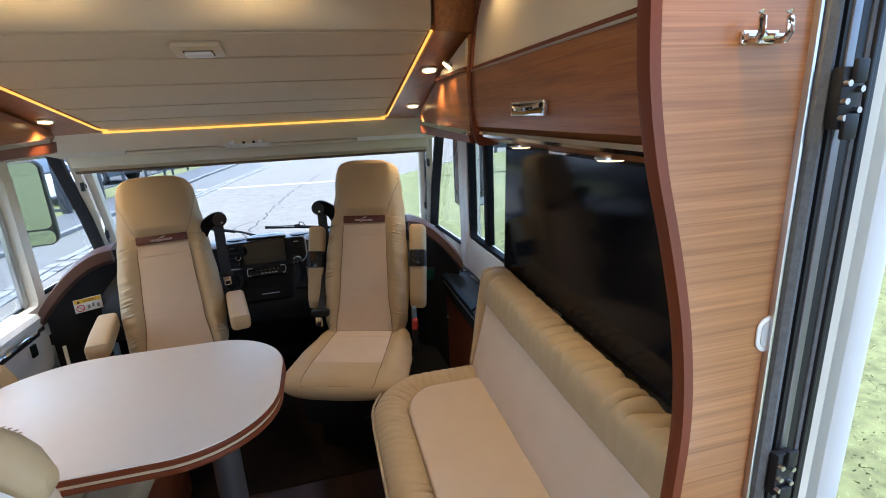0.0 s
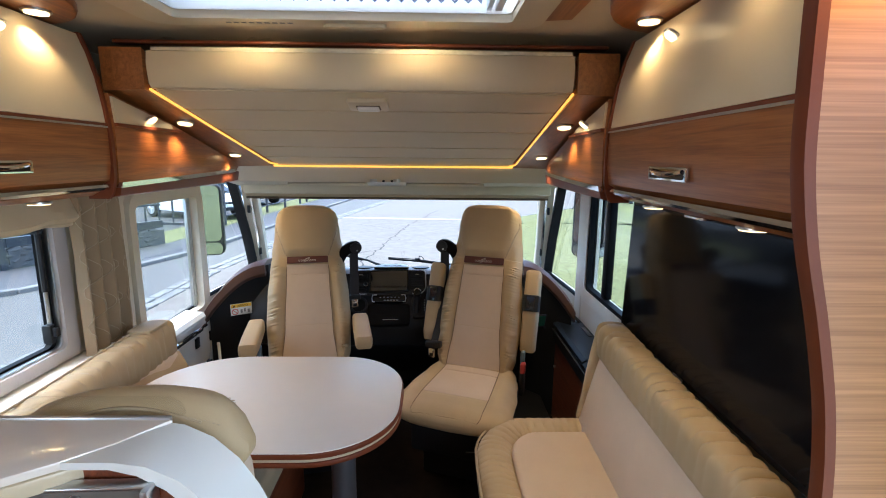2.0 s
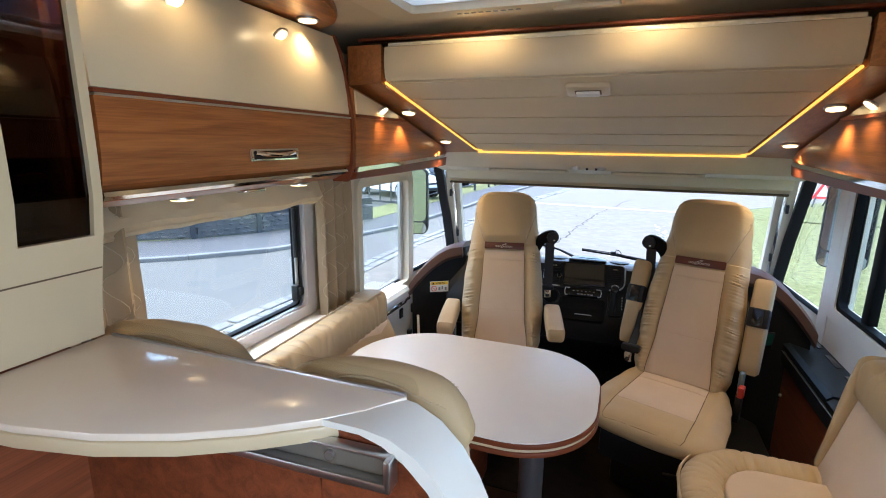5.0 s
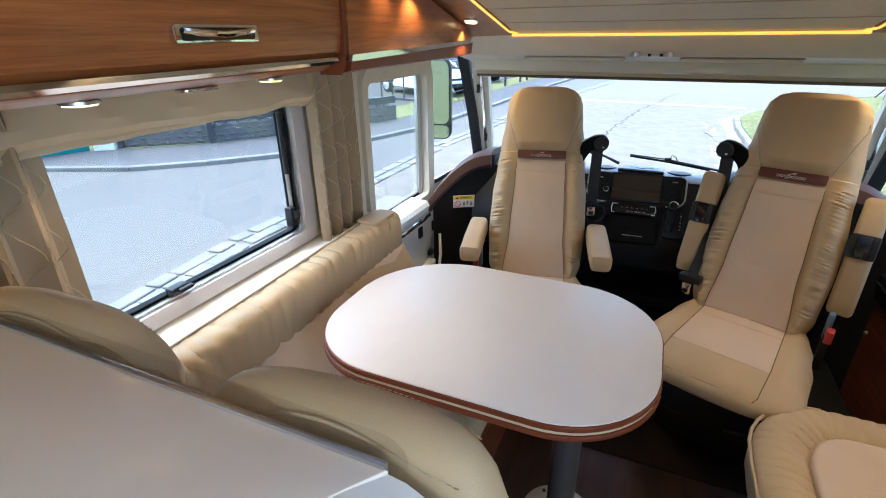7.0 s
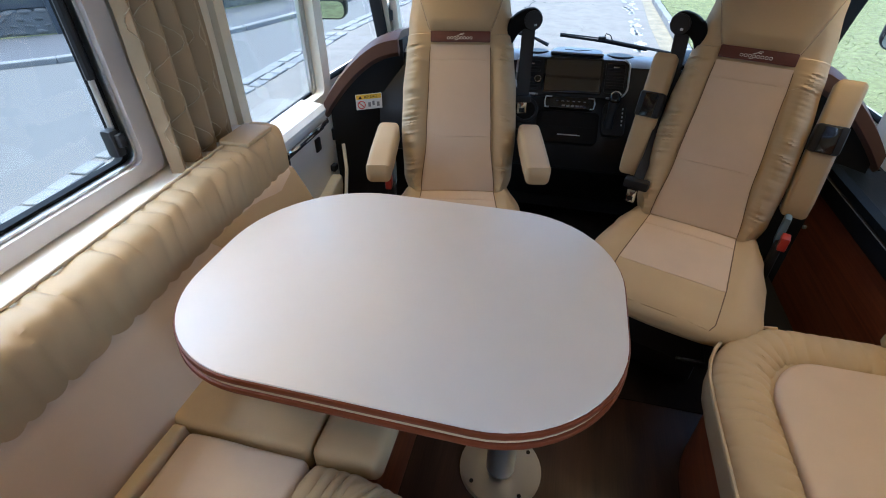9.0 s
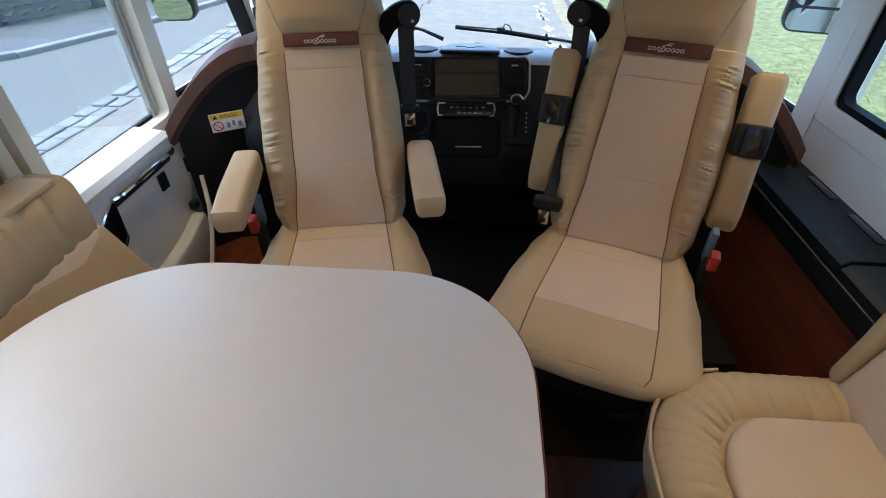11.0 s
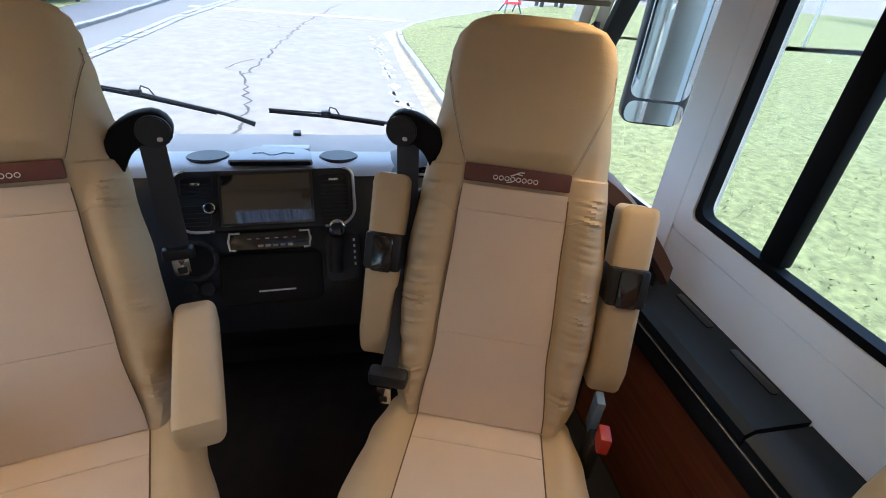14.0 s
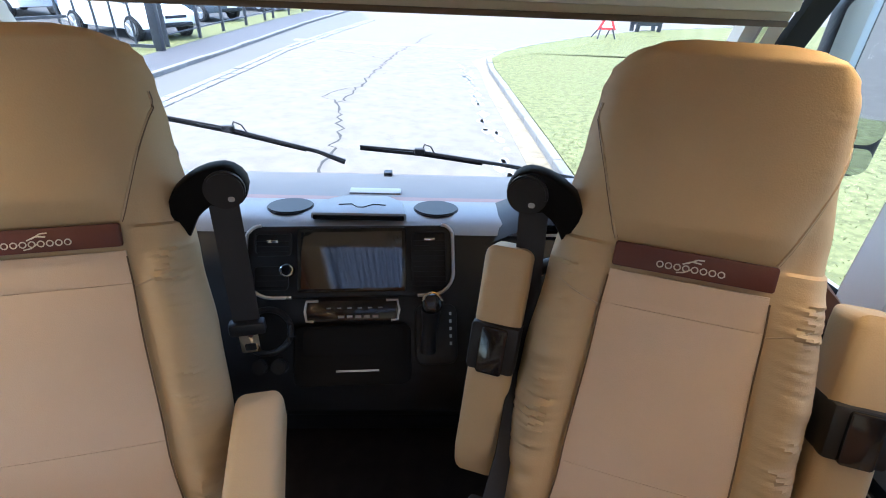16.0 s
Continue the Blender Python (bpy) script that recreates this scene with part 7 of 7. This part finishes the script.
def car(m, paint, label):
    c = thing("car", label, "car", m, group="parked cars")
    st = [(-2.05, 0.62, 0.45, 0.80), (-2.0, 0.80, 0.35, 0.92), (-1.7, 0.86, 0.30, 0.98), (-1.0, 0.88, 0.28, 1.0), (0.3, 0.88, 0.28, 1.0), (1.0, 0.87, 0.28, 0.96), (1.6, 0.84, 0.30, 0.86), (1.95, 0.76, 0.34, 0.74), (2.06, 0.60, 0.42, 0.66)]
    body = part("body", loft([[(y, -w * 0.94, z0), (y, -w, (z0 + z1) / 2), (y, -w * 0.93, z1 - 0.05), (y, -w * 0.80, z1), (y, w * 0.80, z1), (y, w * 0.93, z1 - 0.05), (y, w, (z0 + z1) / 2), (y, w * 0.94, z0)] for y, w, z0, z1 in st]), paint, c)
    cab_st = [(-1.85, 0.70, 0.95, 1.0), (-1.45, 0.68, 0.96, 1.38), (-0.8, 0.66, 0.96, 1.47), (0.0, 0.66, 0.96, 1.46), (0.45, 0.68, 0.96, 1.34), (1.15, 0.72, 0.95, 0.98)]
    part("windows", loft([[(y, -w - 0.10, z0), (y, -w + 0.02, z1), (y, w - 0.02, z1), (y, w + 0.10, z0)] for y, w, z0, z1 in cab_st]), CGLASS, c, "dark car windows")
    part("roof", loft([[(y, -w, z - 0.02), (y, -w + 0.06, z + 0.03), (y, w - 0.06, z + 0.03), (y, w, z - 0.02)] for y, w, z in ((-1.5, 0.62, 1.38), (-0.8, 0.63, 1.47), (0.0, 0.63, 1.46), (0.35, 0.62, 1.38))]), paint, c)
    for sg in (-1, 1):
        for y0, y1, z0, z1 in ((1.12, 0.40, 0.97, 1.36), (-0.45, -0.5, 0.97, 1.46), (-1.75, -1.45, 0.99, 1.39)):
            part("pillar", tube([(y0, sg * 0.79, z0), (y1, sg * 0.66, z1)], 0.035, 6), paint, c)
        part("headlight", prism(rounded(-0.17, 0.17, -0.06, 0.07, 0.04), -0.03, 0.03, 0.015, axis="x"), STICK, c, "clear headlight", m=pose(1.93, sg * 0.56, 0.68, 0, 0, sg * 22))
        part("tail_light", box(-2.05, -1.95, sg * 0.66 - 0.1, sg * 0.66 + 0.1, 0.68, 0.85, 0.02), REDL, c, "red tail light")
        part("wing_mirror", box(0.62, 0.75, sg * 0.98 - 0.09, sg * 0.98 + 0.09, 0.96, 1.1, 0.03), paint, c)
        for y in (-1.25, 1.30):
            wh = part("wheel", cyl(y, sg * 0.80, 0.32, 0.32, 0.2, "y", seg=28, bevel=0.03), TYRE, c)
            part("rim", cyl(y, sg * 0.902, 0.32, 0.21, 0.02, "y", seg=20), ALU, wh)
            for k in range(5):
                part("spoke", tube([(y, sg * 0.915, 0.32), (y + 0.19 * math.cos(k * 1.257), sg * 0.915, 0.32 + 0.19 * math.sin(k * 1.257))], 0.022, 5), ALU, wh)
    part("grille", box(2.0, 2.075, -0.34, 0.34, 0.58, 0.66, 0.01), BLACK, c)
    part("lower_intake", box(1.99, 2.085, -0.5, 0.5, 0.36, 0.47, 0.02), BLACK, c)
    part("number_plate", box(2.07, 2.095, -0.26, 0.26, 0.49, 0.57, 0.004), STICK, c, "white number plate")
    part("rear_plate", box(-2.085, -2.06, -0.26, 0.26, 0.56, 0.66, 0.004), YELLOW, c, "yellow number plate")
    return c


car(pose(-8.7, 18.6, G + 0.06, 0, 0, -28), CARW, "white hatchback parked behind the gate")
car(pose(-12.2, 23.0, G + 0.06, 0, 0, 150), CARB, "blue hatchback seen from behind in the yard")
car(pose(-15.5, 23.5, G + 0.06, 0, 0, 150), CARW, "white car parked in the yard's row")
car(pose(-9.1, 24.0, G + 0.06, 0, 0, -24), CARD, "dark grey car in the yard's row")
car(pose(-8.6, 29.5, G + 0.06, 0, 0, -22), CARW, "white car further along the yard's row")
car(pose(-8.0, 35.0, G + 0.06, 0, 0, -22), CARD, "dark car at the end of the yard's row")
car(pose(-10.5, 10.3, G + 0.06, 0, 0, 40), CARD, "dark car parked behind the low wall")
car(pose(-13.6, 8.2, G + 0.06, 0, 0, 36), CARW, "white car parked behind the low wall")
# road signs on the lawn's edge
sg1 = thing("road_sign", "red and white folding triangle sign on the grass", "sign", pose(6.9, 21.6, G + 0.1, 0, 0, 10))
part("triangle", prism([(-0.38, 0.30), (0.38, 0.30), (0.0, 1.0)], -0.015, 0.015, axis="y"), REDL, sg1)
part("face", prism([(-0.22, 0.39), (0.22, 0.39), (0.0, 0.82)], -0.02, -0.015, axis="y"), STICK, sg1)
for x in (-0.3, 0.3):
    part("leg", tube([(x * 0.8, 0, 0.35), (x * 1.2, -0.1, 0.0)], 0.03, 6), FENCEM, sg1)
    part("rear_leg", tube([(x * 0.7, 0, 0.5), (x, 0.5, 0.0)], 0.025, 6), FENCEM, sg1)
sg2 = thing("pavement_sign", "dark rounded A-frame board on the grass", "sign", pose(9.8, 25.0, G + 0.1, 0, 0, 12))
for q in (-1, 1):
    part("board", prism(rounded(-0.62, 0.62, 0.25, 1.15, (0.3, 0.3, 0.02, 0.02)), -0.03, 0.03, axis="y"), FENCEM, sg2, m=pose(0, q * 0.18, 0, -q * 8))
    part("foot", box(-0.62, -0.45, -0.03, 0.03, 0, 0.3), FENCEM, sg2, m=pose(0, q * 0.2, 0, -q * 8))
    part("foot", box(0.45, 0.62, -0.03, 0.03, 0, 0.3), FENCEM, sg2, m=pose(0, q * 0.2, 0, -q * 8))
pole = thing("sign_post", "thin grey post on the far lawn", "post")
part("shaft", tube([(16.0, 17.0, G), (16.0, 17.0, G + 3.0)], 0.05, 8), ALU, pole)
# far hedge and trees that close the view
def tree(x, y, h, seed, label):
    t = thing("tree", label, "tree", pose(x, y, G))
    r = random.Random(seed)
    part("trunk", tube([(0, 0, -0.1), (r.uniform(-.1, .1), 0, h * 0.25), (r.uniform(-.2, .2), r.uniform(-.2, .2), h * 0.5), (0, 0, h * 0.8)], [0.2, 0.15, 0.11, 0.04], 8), BARK, t)
    for k in range(6):
        a = k * 1.05 + r.random()
        part("limb", tube([(0, 0, h * (0.3 + 0.07 * k)), (math.cos(a) * h * 0.15, math.sin(a) * h * 0.15, h * (0.42 + 0.07 * k)), (math.cos(a) * h * 0.26, math.sin(a) * h * 0.26, h * (0.5 + 0.07 * k))], [0.07, 0.05, 0.02], 6), BARK, t)
    bm = bmesh.new()
    for _ in range(2600):
        a, b, q = r.uniform(0, 6.283), math.acos(r.uniform(-1, 1)), r.random() ** 0.4
        c = Vector((math.cos(a) * math.sin(b) * h * 0.34 * q, math.sin(a) * math.sin(b) * h * 0.34 * q, h * 0.66 + math.cos(b) * h * 0.34 * q))
        if noise.noise(c * 1.1 + Vector((seed, 0, 0))) < -0.12:
            continue
        d1 = Vector((r.uniform(-1, 1), r.uniform(-1, 1), r.uniform(-1, 1))).normalized() * 0.16
        d2 = d1.orthogonal().normalized() * 0.09
        bm.faces.new([bm.verts.new(c + p) for p in (-d1, d2, d1, -d2)])
    part("crown", bm, LEAF, t, smooth=False)


tree(-9, -3, 6, 7, "leafy tree beside the vehicle's rear")
tree(-12, -7, 8, 8, "leafy tree beside the vehicle's rear")
tree(-8, -9, 7, 9, "leafy tree beside the vehicle's rear")
tree(20, 34, 8, 1, "leafy tree beyond the lawn")
tree(30, 26, 9, 2, "leafy tree beyond the lawn")
tree(-26, 30, 9, 3, "leafy tree behind the car yard")
tree(8, 52, 9, 4, "leafy tree far down the road")
tree(-12, 56, 10, 5, "leafy tree far down the road")
